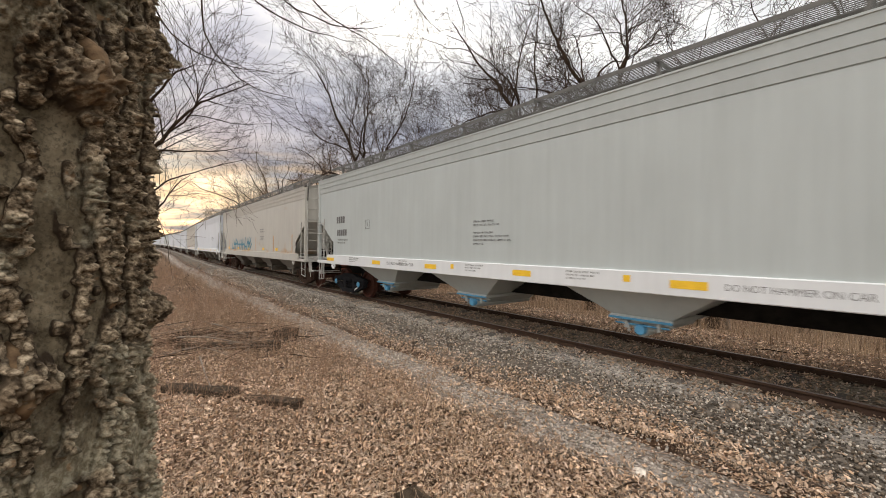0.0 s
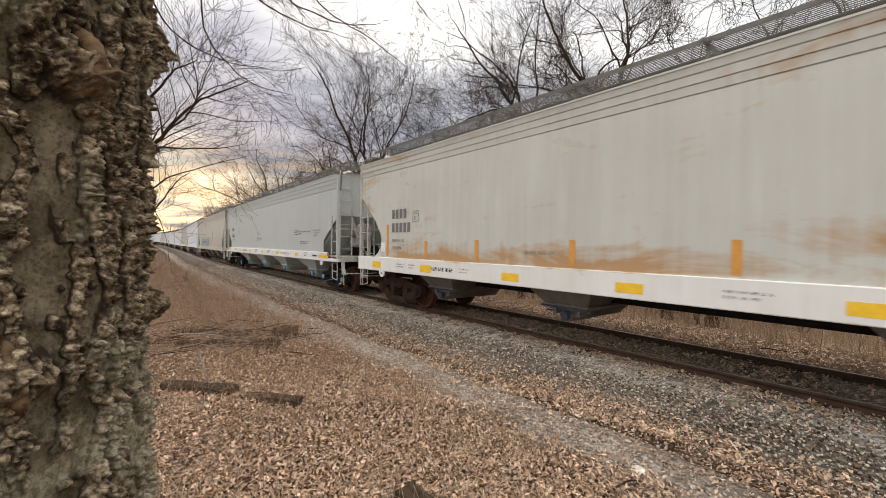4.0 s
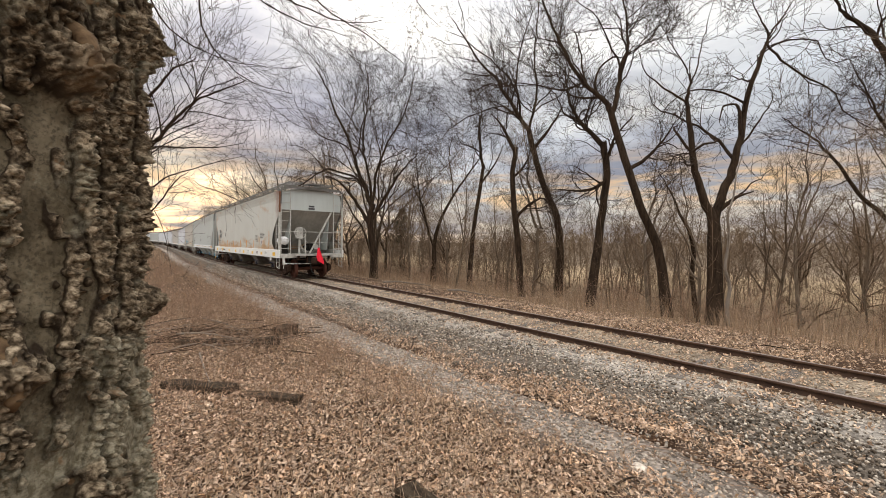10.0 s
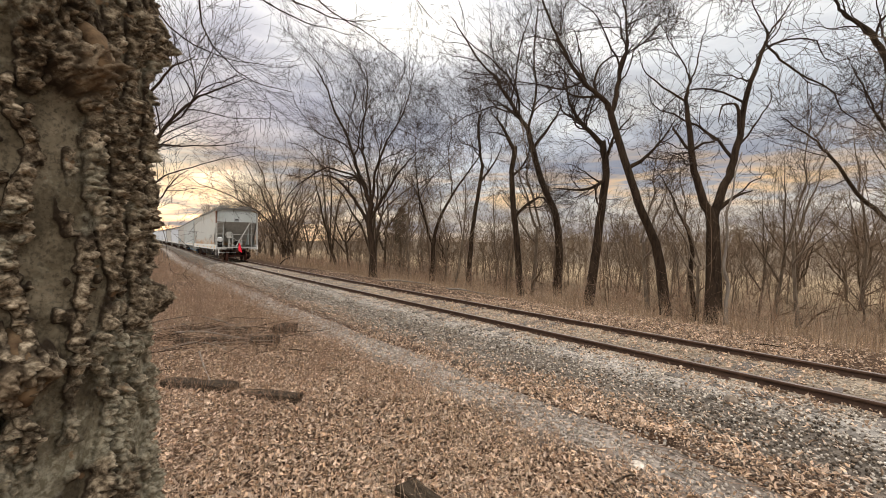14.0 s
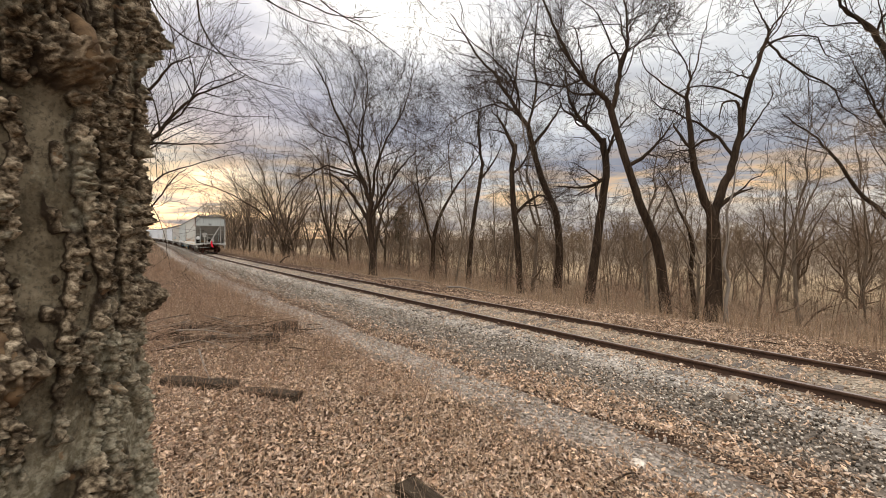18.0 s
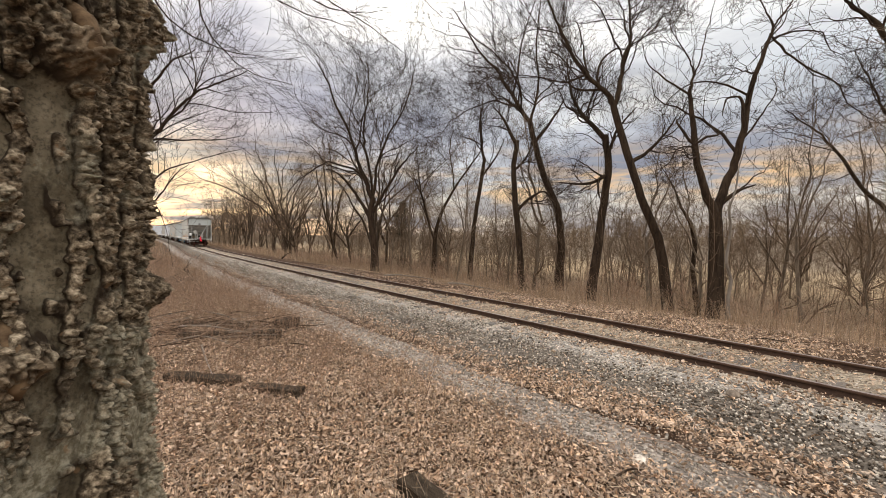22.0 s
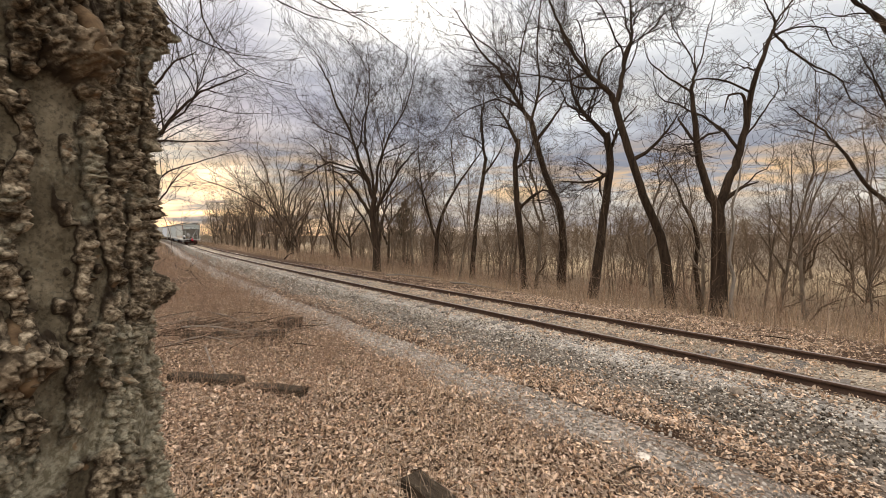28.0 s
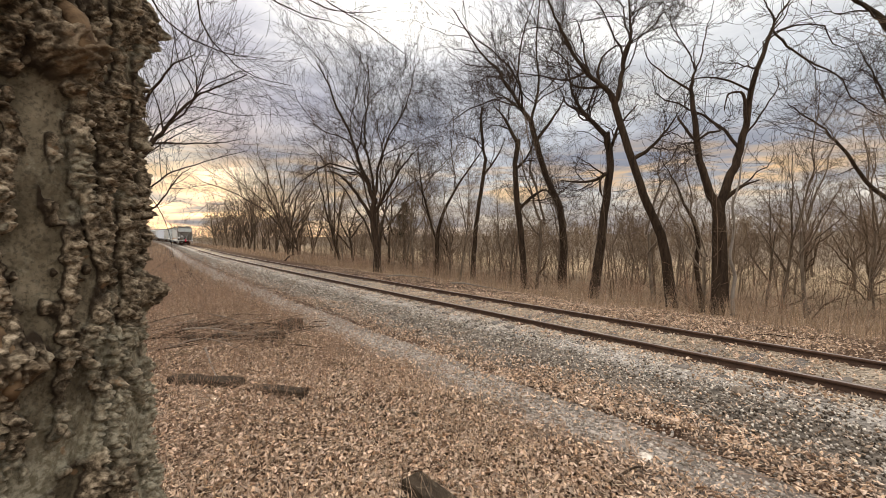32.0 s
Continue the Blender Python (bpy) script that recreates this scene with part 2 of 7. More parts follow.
def car_paint(name, light, dark, rust, rusty):
    """Car-body paint: broad fading, vertical run marks, and rust blooms; rusty is how far they spread."""
    m = bpy.data.materials.new(name)
    m.use_nodes = True
    nt = m.node_tree
    b = nt.nodes["Principled BSDF"]
    o = nt.nodes.new("ShaderNodeTexCoord").outputs["Object"]
    broad = noise_node(nt, o, 0.8, 4.0, 0.55)
    runs = noise_node(nt, map_node(nt, o, (4.5, 4.5, 0.28)), 1.6, 5.0, 0.6)
    grain = noise_node(nt, o, 55.0, 3.0, 0.6)
    f = math_node(nt, "ADD", math_node(nt, "MULTIPLY", broad, 0.5), math_node(nt, "MULTIPLY", runs, 0.5))
    col = ramp_node(nt, f, [(0.34, dark), (0.62, light)])
    col = mix_node(nt, math_node(nt, "MULTIPLY", ramp_node(nt, grain, [(0.5, 0.0), (0.75, 1.0)]), 0.18), col, dark)
    if rusty:
        bloom = noise_node(nt, map_node(nt, o, (0.55, 1.0, 1.7), (3.1, 1.7, 0.4)), 0.9, 7.0, 0.62, 0.5)
        drip = noise_node(nt, map_node(nt, o, (6.0, 6.0, 0.4)), 1.4, 4.0, 0.6)
        sep = nt.nodes.new("ShaderNodeSeparateXYZ")
        link(nt, o, sep.inputs[0])
        foot = ramp_node(nt, math_node(nt, "DIVIDE", sep.outputs[2], 5.0), [(0.272, 0.0), (0.282, 0.17), (0.36, 0.10), (0.43, 0.0), (0.72, 0.0), (0.80, 0.04)])
        g = math_node(nt, "ADD", math_node(nt, "ADD", math_node(nt, "MULTIPLY", bloom, 0.84), math_node(nt, "MULTIPLY", drip, 0.16)), foot)
        along = math_node(nt, "ADD", math_node(nt, "DIVIDE", sep.outputs[0], 20.0), 0.5)
        g = math_node(nt, "ADD", g, ramp_node(nt, along, [(0.74, 0.0), (0.94, 0.05 * rusty)]))
        thin = math_node(nt, "MULTIPLY", ramp_node(nt, g, [(0.64 - 0.08 * rusty, 0.0), (0.79 - 0.08 * rusty, 1.0)]), 0.85)
        # red rust run down from the rear roof corner
        high = ramp_node(nt, math_node(nt, "DIVIDE", sep.outputs[2], 5.0), [(0.55, 0.0), (0.66, 1.0)])
        rear = math_node(nt, "ADD", along, math_node(nt, "MULTIPLY", math_node(nt, "SUBTRACT", noise_node(nt, o, 3.0, 5.0, 0.65), 0.5), 0.05))
        red = math_node(nt, "MULTIPLY", math_node(nt, "MULTIPLY", ramp_node(nt, rear, [(0.038, 1.0), (0.075, 0.0)]), high), 0.85 if rusty > 0.5 else 0.0)
        col = mix_node(nt, red, col, (0.24, 0.085, 0.05))
        col = mix_node(nt, thin, col, rust)
    link(nt, col, b.inputs["Base Color"])
    link(nt, ramp_node(nt, f, [(0.3, 0.42), (0.7, 0.6)]), b.inputs["Roughness"])
    bp = nt.nodes.new("ShaderNodeBump")
    bp.inputs["Strength"].default_value, bp.inputs["Distance"].default_value = 0.25, 0.02
    link(nt, noise_node(nt, o, 1.7, 2.0, 0.5), bp.inputs["Height"])
    link(nt, bp.outputs[0], b.inputs["Normal"])
    return m


def plain(name, c, rough=0.6, metal=0.0, amount=0.14):
    return material(name, tuple(v * (1 - amount) for v in c), tuple(min(v * (1 + amount), 1) for v in c), 6.0, rough, metal, 0.08)


RUST = (0.43, 0.235, 0.085)
M_GREY = car_paint("grey_car_paint", (0.49, 0.525, 0.51), (0.43, 0.46, 0.445), RUST, 0)
M_RUSTY = car_paint("rust_stained_paint", (0.58, 0.592, 0.55), (0.50, 0.502, 0.46), RUST, 0.9)
M_TAN = car_paint("tan_car_paint", (0.52, 0.50, 0.45), (0.43, 0.41, 0.37), RUST, 0.05)
M_WHITE = car_paint("white_car_paint", (0.70, 0.73, 0.77), (0.60, 0.63, 0.67), RUST, 0)
M_SILL = car_paint("white_sill_paint", (0.80, 0.81, 0.79), (0.72, 0.72, 0.68), RUST, 0.2)
M_SILLC = car_paint("clean_sill_paint", (0.78, 0.79, 0.79), (0.70, 0.71, 0.71), RUST, 0)
M_STEP = material("worn_white_steel", (0.34, 0.33, 0.305), (0.54, 0.53, 0.49), 8, 0.6, 0, 0.1, 60, fleck=(0.32, 0.16, 0.08), fleck_cut=0.64)
M_TRUCK = material("rusted_brown_casting", (0.028, 0.017, 0.012), (0.068, 0.041, 0.029), 7, 0.85, 0, 0.3, 50)
M_TRUCKG = material("dark_grey_casting", (0.010, 0.010, 0.012), (0.026, 0.026, 0.028), 7, 0.8, 0, 0.3, 50, fleck=(0.05, 0.03, 0.02))
M_WHEEL = material("rolled_steel_wheel", (0.048, 0.019, 0.013), (0.125, 0.048, 0.032), 9, 0.7, 0.2, 0.15, 50)
# near-black underframe and fittings, with under-car shade put into the colour
M_SHADE = material("shade_black_underframe", (0.012, 0.011, 0.010), (0.028, 0.025, 0.022), 5, 0.8)
# slope-sheet paint, darkened to carry the shade of the end recess
M_HOPPER = car_paint("dusty_shaded_slope_paint", (0.33, 0.31, 0.275), (0.21, 0.195, 0.17), RUST, 0.5)
M_HOPPERD = car_paint("dark_hopper_paint", (0.20, 0.18, 0.155), (0.10, 0.088, 0.074), RUST, 0.3)
M_BLUE = plain("light_blue_plastic", (0.10, 0.34, 0.56), 0.45)
M_BLUED = material("grimy_blue_cap", (0.035, 0.037, 0.055), (0.085, 0.09, 0.14), 9, 0.7, 0, 0.1, 40)
M_YELLOW = plain("yellow_reflective_tape", (0.95, 0.56, 0.035), 0.4)
M_ORANGE = material("orange_rust_stripe", (0.58, 0.27, 0.06), (0.74, 0.37, 0.09), 5, 0.7, 0, 0.1, 40)
M_RED = plain("red_tag", (0.72, 0.06, 0.10), 0.5)
M_INK = plain("black_stencil_paint", (0.045, 0.045, 0.048), 0.6)
M_MARK = plain("worn_black_marking", (0.16, 0.155, 0.15), 0.6)
M_INKG = plain("faded_stencil_paint", (0.22, 0.22, 0.21), 0.6)
M_LABEL = plain("white_label", (0.80, 0.80, 0.80), 0.5)
M_GRAF = plain("teal_spray_paint", (0.06, 0.24, 0.33), 0.6)
M_GRATE = material("galvanised_grating", (0.09, 0.083, 0.075), (0.18, 0.17, 0.155), 6, 0.55, 0.4, 0.1)
M_COUPLER = material("rusty_red_casting", (0.075, 0.024, 0.016), (0.17, 0.056, 0.036), 9, 0.8, 0, 0.3, 50)
M_RUSTRUN = material("running_rust", (0.11, 0.048, 0.028), (0.23, 0.105, 0.06), 9, 0.85, 0, 0.1, 30, (1, 1, 0.3))
M_FLAG = plain("red_marker_cloth", (0.85, 0.025, 0.055), 0.75, 0, 0.1)
M_RAIL = material("weathered_rail_side", (0.045, 0.025, 0.016), (0.095, 0.053, 0.034), 6, 0.75, 0.1, 0.2, 60)
M_RAILTOP = material("polished_rail_head", (0.22, 0.165, 0.14), (0.38, 0.31, 0.275), 5, 0.36, 0.6, 0.05, 40, (1, 1, 1))
M_TIE = material("weathered_tie_wood", (0.10, 0.085, 0.072), (0.24, 0.21, 0.185), 3, 0.9, 0, 0.5, 26, (1.5, 14, 14), vary="object", spread=0.2)
M_OLDTIE = material("rotten_dark_wood", (0.018, 0.013, 0.009), (0.085, 0.062, 0.042), 3, 0.95, 0, 0.8, 30, (1.2, 12, 12), fleck=(0.16, 0.13, 0.10), fleck_scale=9)
M_STONE = material("crushed_limestone", (0.30, 0.255, 0.205), (0.66, 0.58, 0.49), 9, 0.9, 0, 0.2, 40, vary="island", spread=0.40)
M_DARKSTONE = material("oily_dark_ballast", (0.06, 0.047, 0.036), (0.21, 0.165, 0.124), 9, 0.85, 0, 0.2, 40, vary="island", spread=0.6)
M_LEAF = material("dead_oak_leaf", (0.365, 0.243, 0.160), (0.65, 0.478, 0.340), 16, 0.75, 0, 0.2, 60, vary="island", spread=0.52)
M_PATHSTONE = material("trodden_path_gravel", (0.20, 0.170, 0.138), (0.50, 0.435, 0.365), 9, 0.9, 0, 0.2, 40, vary="island", spread=0.45)
M_GRASS = material("dead_grass", (0.24, 0.163, 0.104), (0.45, 0.318, 0.212), 5, 0.9, 0, 0, 20, vary="island", spread=0.42)
M_STRAW = material("bleached_straw", (0.34, 0.25, 0.165), (0.62, 0.48, 0.34), 5, 0.9, 0, 0, 20, vary="island", spread=0.3)
M_WEED = material("dry_weed_stem", (0.19, 0.118, 0.079), (0.40, 0.260, 0.174), 6, 0.9, 0, 0, 20, vary="island", spread=0.35)
M_BARK = material("dark_tree_bark", (0.018, 0.012, 0.008), (0.066, 0.044, 0.029), 3, 0.95, 0, 0.7, 22, (3, 3, 0.6))
M_TWIG = material("grey_brown_twigs", (0.026, 0.017, 0.012), (0.058, 0.039, 0.027), 3, 0.95, 0, 0, 20)
# backlight of the evening glow is mixed into this lighter twig colour
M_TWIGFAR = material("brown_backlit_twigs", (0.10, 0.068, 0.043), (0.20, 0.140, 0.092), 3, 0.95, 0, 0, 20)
M_PALEBARK = material("pale_sapling_bark", (0.17, 0.14, 0.115), (0.30, 0.255, 0.21), 4, 0.95, 0, 0.4, 22, (3, 3, 0.7))
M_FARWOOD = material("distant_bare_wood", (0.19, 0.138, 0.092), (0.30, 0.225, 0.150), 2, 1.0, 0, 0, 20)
M_SLIMBARK = material("grey_brown_young_bark", (0.095, 0.070, 0.049), (0.24, 0.185, 0.135), 4, 0.95, 0, 0.4, 22, (3, 3, 0.7))
M_ROWBARK = material("brown_grey_row_bark", (0.034, 0.023, 0.015), (0.088, 0.062, 0.042), 3, 0.95, 0, 0.5, 22, (3, 3, 0.6))
# atmospheric haze is put into this wood colour, paler and greyer
M_HAZEWOOD = material("haze_tinted_wood", (0.24, 0.20, 0.185), (0.36, 0.31, 0.285), 2, 1.0, 0, 0, 20)
M_CEDAR = material("dull_cedar_leaf", (0.030, 0.030, 0.018), (0.085, 0.080, 0.050), 6, 0.9, 0, 0, 20, vary="island", spread=0.4)
M_CUT = material("weathered_cut_wood", (0.060, 0.036, 0.020), (0.22, 0.145, 0.082), 45, 0.8, 0, 0.3, 40)


# ---- mesh helpers ----
def mesh_of(name, verts, faces, mats, smooth=False, index=None):
    me = bpy.data.meshes.new(name)
    verts = np.asarray(verts, dtype=np.float32).reshape(-1, 3)
    if isinstance(faces, np.ndarray):
        n, k = faces.shape
        me.vertices.add(len(verts))
        me.vertices.foreach_set("co", verts.ravel())
        me.loops.add(n * k)
        me.loops.foreach_set("vertex_index", faces.astype(np.int32).ravel())
        me.polygons.add(n)
        me.polygons.foreach_set("loop_start", np.arange(0, n * k, k, dtype=np.int32))
        me.polygons.foreach_set("loop_total", np.full(n, k, dtype=np.int32))
        me.update(calc_edges=True)
    else:
        me.from_pydata(verts.tolist(), [], faces)
        me.update()
    for m in mats if isinstance(mats, (list, tuple)) else [mats]:
        me.materials.append(m)
    if index is not None:
        me.polygons.foreach_set("material_index", np.asarray(index, dtype=np.int32))
    if smooth:
        me.polygons.foreach_set("use_smooth", np.ones(len(me.polygons), dtype=bool))
    return me


class Shape:
    """Collects the vertices and faces of one mesh."""

    def __init__(self):
        self.v, self.f = [], []

    def add(self, verts, faces):
        o = len(self.v)
        self.v += [tuple(p) for p in verts]
        self.f += [[i + o for i in q] for q in faces]
        return self

    def box(self, x0, x1, y0, y1, z0, z1, c=0.0):
        lo, hi = (x0, y0, z0), (x1, y1, z1)
        if c <= 0:
            v = [(lo[0] if i & 1 else hi[0], lo[1] if i & 2 else hi[1], lo[2] if i & 4 else hi[2]) for i in range(8)]
            return self.add(v, [(0, 1, 3, 2), (4, 6, 7, 5), (0, 4, 5, 1), (2, 3, 7, 6), (0, 2, 6, 4), (1, 5, 7, 3)])
        bm = bmesh.new()
        bmesh.ops.create_cube(bm, size=1)
        for p in bm.verts:
            p.co = [(lo[i] + hi[i]) / 2 + p.co[i] * (hi[i] - lo[i]) for i in range(3)]
        bmesh.ops.bevel(bm, geom=bm.edges[:], offset=c, segments=1, affect="EDGES")
        return self.bm(bm)

    def bm(self, bm):
        bm.verts.index_update()
        self.add([p.co[:] for p in bm.verts], [[p.index for p in q.verts] for q in bm.faces])
        bm.free()
        return self

    def prism(self, outline, y0, y1, axis="y"):
        """A plate of the given outline (x, z), from y0 to y1."""
        n = len(outline)
        v = [(a, y0, b) for a, b in outline] + [(a, y1, b) for a, b in outline]
        if axis == "x":
            v = [(b, a, c) for a, b, c in v]
        f = [list(range(n)), list(range(2 * n - 1, n - 1, -1))]
        f += [(i, i + n, (i + 1) % n + n, (i + 1) % n) for i in range(n)]
        return self.add(v, f)

    def tube(self, path, r, k=8, caps=True):
        path = [Vector(p) for p in path]
        rs = r if isinstance(r, (list, tuple)) else [r] * len(path)
        v, f = [], []
        ref = None
        for i, p in enumerate(path):
            t = (path[min(i + 1, len(path) - 1)] - path[max(i - 1, 0)]).normalized()
            if ref is None:
                ref = t.orthogonal().normalized()
            u = (ref - t * ref.dot(t)).normalized()
            ref = u
            w = t.cross(u)
            v += [p + (u * math.cos(2 * math.pi * j / k) + w * math.sin(2 * math.pi * j / k)) * rs[i] for j in range(k)]
        for i in range(len(path) - 1):
            f += [(i * k + j, i * k + (j + 1) % k, i * k + k + (j + 1) % k, i * k + k + j) for j in range(k)]
        if caps:
            f += [list(range(k - 1, -1, -1)), list(range(len(v) - k, len(v)))]
        return self.add(v, f)

    def lathe(self, profile, k=24, axis="y", at=(0, 0, 0)):
        """Turns (radius, along) round an axis."""
        v, f = [], []
        n = len(profile)
        for i in range(k):
            a = 2 * math.pi * i / k
            for r, h in profile:
                p = {"y": (r * math.cos(a), h, r * math.sin(a)), "x": (h, r * math.cos(a), r * math.sin(a)), "z": (r * math.cos(a), r * math.sin(a), h)}[axis]
                v.append((p[0] + at[0], p[1] + at[1], p[2] + at[2]))
        for i in range(k):
            for j in range(n - 1):
                f.append((i * n + j, i * n + j + 1, (i + 1) % k * n + j + 1, (i + 1) % k * n + j))
        return self.add(v, f)

    def mesh(self, name, mat, smooth=False):
        return mesh_of(name, self.v, self.f, mat, smooth)


def part(name, shape, mat, parent, label="", smooth=False):
    me = shape if isinstance(shape, bpy.types.Mesh) else shape.mesh(name, mat, smooth)
    ob = new(name, me)
    ob.parent = parent
    if label:
        ob["label"] = label
    return ob


def tubes(P, R, k):
    """Many tapered tubes at once: paths (B, n, 3), radii (B, n), k sides."""
    B, n, _ = P.shape
    T = np.gradient(P, axis=1)
    T /= np.linalg.norm(T, axis=2, keepdims=True) + 1e-9
    ref = np.where(np.abs(T[:, :1, 2:3]) > 0.9, np.array([[[1.0, 0, 0]]]), np.array([[[0, 0, 1.0]]]))
    ref = np.broadcast_to(ref, T.shape)
    U = np.cross(T, ref)
    U /= np.linalg.norm(U, axis=2, keepdims=True) + 1e-9
    W = np.cross(T, U)
    a = np.arange(k) * 2 * np.pi / k
    V = P[:, :, None, :] + R[:, :, None, None] * (U[:, :, None, :] * np.cos(a)[None, None, :, None] + W[:, :, None, :] * np.sin(a)[None, None, :, None])
    b, i, j = np.meshgrid(np.arange(B), np.arange(n - 1), np.arange(k), indexing="ij")
    o = b * n * k + i * k
    F = np.stack([o + j, o + (j + 1) % k, o + k + (j + 1) % k, o + k + j], -1).reshape(-1, 4)
    return V.reshape(-1, 3), F


def lattice(shape, seed):
    return np.random.default_rng(seed).random(shape)


def value_noise(x, y, seed):
    """Smooth noise in 0..1 over two coordinates."""
    g = lattice((256, 256), seed)
    xi, yi = np.floor(x).astype(int), np.floor(y).astype(int)
    u, v = x - xi, y - yi
    u, v = u * u * (3 - 2 * u), v * v * (3 - 2 * v)
    a, b = g[xi % 256, yi % 256], g[(xi + 1) % 256, yi % 256]
    c, d = g[xi % 256, (yi + 1) % 256], g[(xi + 1) % 256, (yi + 1) % 256]
    return (a * (1 - u) + b * u) * (1 - v) + (c * (1 - u) + d * u) * v


# ---- the line of the track ----
STEP = 0.5
TS = np.arange(-60, 330, STEP)


def heading(s):
    u = np.clip(s / 100, None, 1.05)
    p = np.maximum(u, 0)
    return 2.2487 - 0.0682 * u - 0.1935 * p ** 2 + 0.2225 * p ** 3 + 0.0042 * np.maximum(s - 165, 0)


TH = heading(TS)
TX, TY = np.cumsum(np.cos(TH)) * STEP, np.cumsum(np.sin(TH)) * STEP
ZERO = int(np.argmin(np.abs(TS)))
TX, TY = TX - TX[ZERO] + 2.98, TY - TY[ZERO] + 8.277
TZ = 0.0053 * np.minimum(TS, 100) - 0.0000187 * np.clip(TS, 0, 100) ** 2 + 0.012 * np.clip(TS - 95, 0, 130)
NX, NY = np.sin(TH), -np.cos(TH)      # to the far side of the track


def on_track(s, lat=0.0, up=0.0):
    i = np.interp(s, TS, np.arange(len(TS)))
    at = lambda a: np.interp(i, np.arange(len(TS)), a)
    return np.stack([at(TX) + at(NX) * lat, at(TY) + at(NY) * lat, at(TZ) + up], -1)


PROFILE_D = [-400, -60, -14, -9, -6.5, -4.6, -3.6, -2.7, -1.5, -1.1, 1.1, 1.6, 2.6, 4.2, 7, 14, 40, 65, 110, 200, 400]
PROFILE_Z = [0.5, -0.1, -0.08, -0.06, -0.08, -0.2, -0.28, -0.34, -0.17, -0.118, -0.118, -0.16, -0.25, -0.4, -0.75, -1.3, -2.0, -1.9, -0.5, 2.2, 6]


def lateral(x, y):
    """How far points lie from the track (camera's side negative), and where along it."""
    x, y = np.asarray(x, float).ravel(), np.asarray(y, float).ravel()
    d, s = np.empty(len(x)), np.empty(len(x))
    for i in range(0, len(x), 20000):
        q = slice(i, i + 20000)
        j = np.argmin((x[q, None] - TX[None, ::2]) ** 2 + (y[q, None] - TY[None, ::2]) ** 2, axis=1) * 2
        d[q] = (x[q] - TX[j]) * NX[j] + (y[q] - TY[j]) * NY[j]
        far = np.hypot(x[q] - TX[j], y[q] - TY[j])
        d[q] = np.where(far > np.abs(d[q]) + 2, np.sign(d[q]) * far, d[q])
        s[q] = TS[j]
    return d, s


def ground_z(x, y):
    x, y = np.asarray(x, float).ravel(), np.asarray(y, float).ravel()
    d, s = lateral(x, y)
    z = np.interp(d, PROFILE_D, PROFILE_Z) + np.interp(s, TS, TZ) * np.exp(-np.abs(d) / 60)
    off = np.clip((np.abs(d) - 1.3) / 1.5, 0, 1)
    z += off * (0.09 * (value_noise(x * 0.45 + 50, y * 0.45 + 50, 3) - 0.5) + 0.035 * (value_noise(x * 2.1 + 9, y * 2.1 + 9, 4) - 0.5))
    return z


# ---- ground ----
def zone_material(name, stops, low, high, relief, grain):
    """Ground whose cover changes with the distance from the track, with ragged edges."""
    m = bpy.data.materials.new(name)
    m.use_nodes = True
    nt = m.node_tree
    b = nt.nodes["Principled BSDF"]
    o = nt.nodes.new("ShaderNodeTexCoord").outputs["Object"]
    at = nt.nodes.new("ShaderNodeAttribute")
    at.attribute_name = "lat"
    edge = noise_node(nt, o, 1.3, 5.0, 0.65)
    d = math_node(nt, "ADD", at.outputs["Fac"], math_node(nt, "MULTIPLY", math_node(nt, "SUBTRACT", edge, 0.5), 1.3))
    f = math_node(nt, "DIVIDE", math_node(nt, "SUBTRACT", d, low), high - low, True)
    col = ramp_node(nt, f, [((p - low) / (high - low), c) for p, c in stops])
    vo = nt.nodes.new("ShaderNodeTexVoronoi")
    vo.inputs["Scale"].default_value = grain
    link(nt, o, vo.inputs["Vector"])
    cell = nt.nodes.new("ShaderNodeSeparateColor")
    link(nt, vo.outputs["Color"], cell.inputs[0])
    v = ramp_node(nt, cell.outputs[0], [(0.0, 0.45), (0.6, 1.0), (1.0, 1.5)])
    col = mix_node(nt, 1.0, col, v, "MULTIPLY")
    n = noise_node(nt, o, 0.5, 5.0, 0.6)
    col = mix_node(nt, 1.0, col, ramp_node(nt, n, [(0.3, 0.82), (0.7, 1.2)]), "MULTIPLY")
    link(nt, col, b.inputs["Base Color"])
    b.inputs["Roughness"].default_value = 0.95
    b.inputs["Specular IOR Level"].default_value = 0.1
    bp = nt.nodes.new("ShaderNodeBump")
    bp.inputs["Strength"].default_value, bp.inputs["Distance"].default_value = relief, 0.03
    link(nt, vo.outputs["Distance"], bp.inputs["Height"])
    link(nt, bp.outputs[0], b.inputs["Normal"])
    return m


# the first litter tone is darkened to paint the shadows between leaves
LITTER_SHADED, LITTER2, GRAVEL, PATH_C = (0.080, 0.047, 0.029), (0.125, 0.078, 0.049), (0.36, 0.325, 0.285), (0.33, 0.285, 0.243)
M_GROUND = zone_material("leaf_strewn_ground", [(-60, (0.30, 0.20, 0.125)), (-9, LITTER2), (-4.3, LITTER_SHADED), (-3.95, PATH_C), (-3.3, PATH_C), (-3.0, LITTER_SHADED),
                                                (1.5, LITTER_SHADED), (4.5, LITTER2), (7, (0.25, 0.165, 0.10)), (14, (0.18, 0.125, 0.078)), (22, (0.22, 0.155, 0.095)), (32, (0.37, 0.275, 0.17)), (52, (0.38, 0.285, 0.18)), (66, (0.26, 0.2, 0.14)), (90, (0.21, 0.165, 0.12))], -60, 90, 0.8, 24)
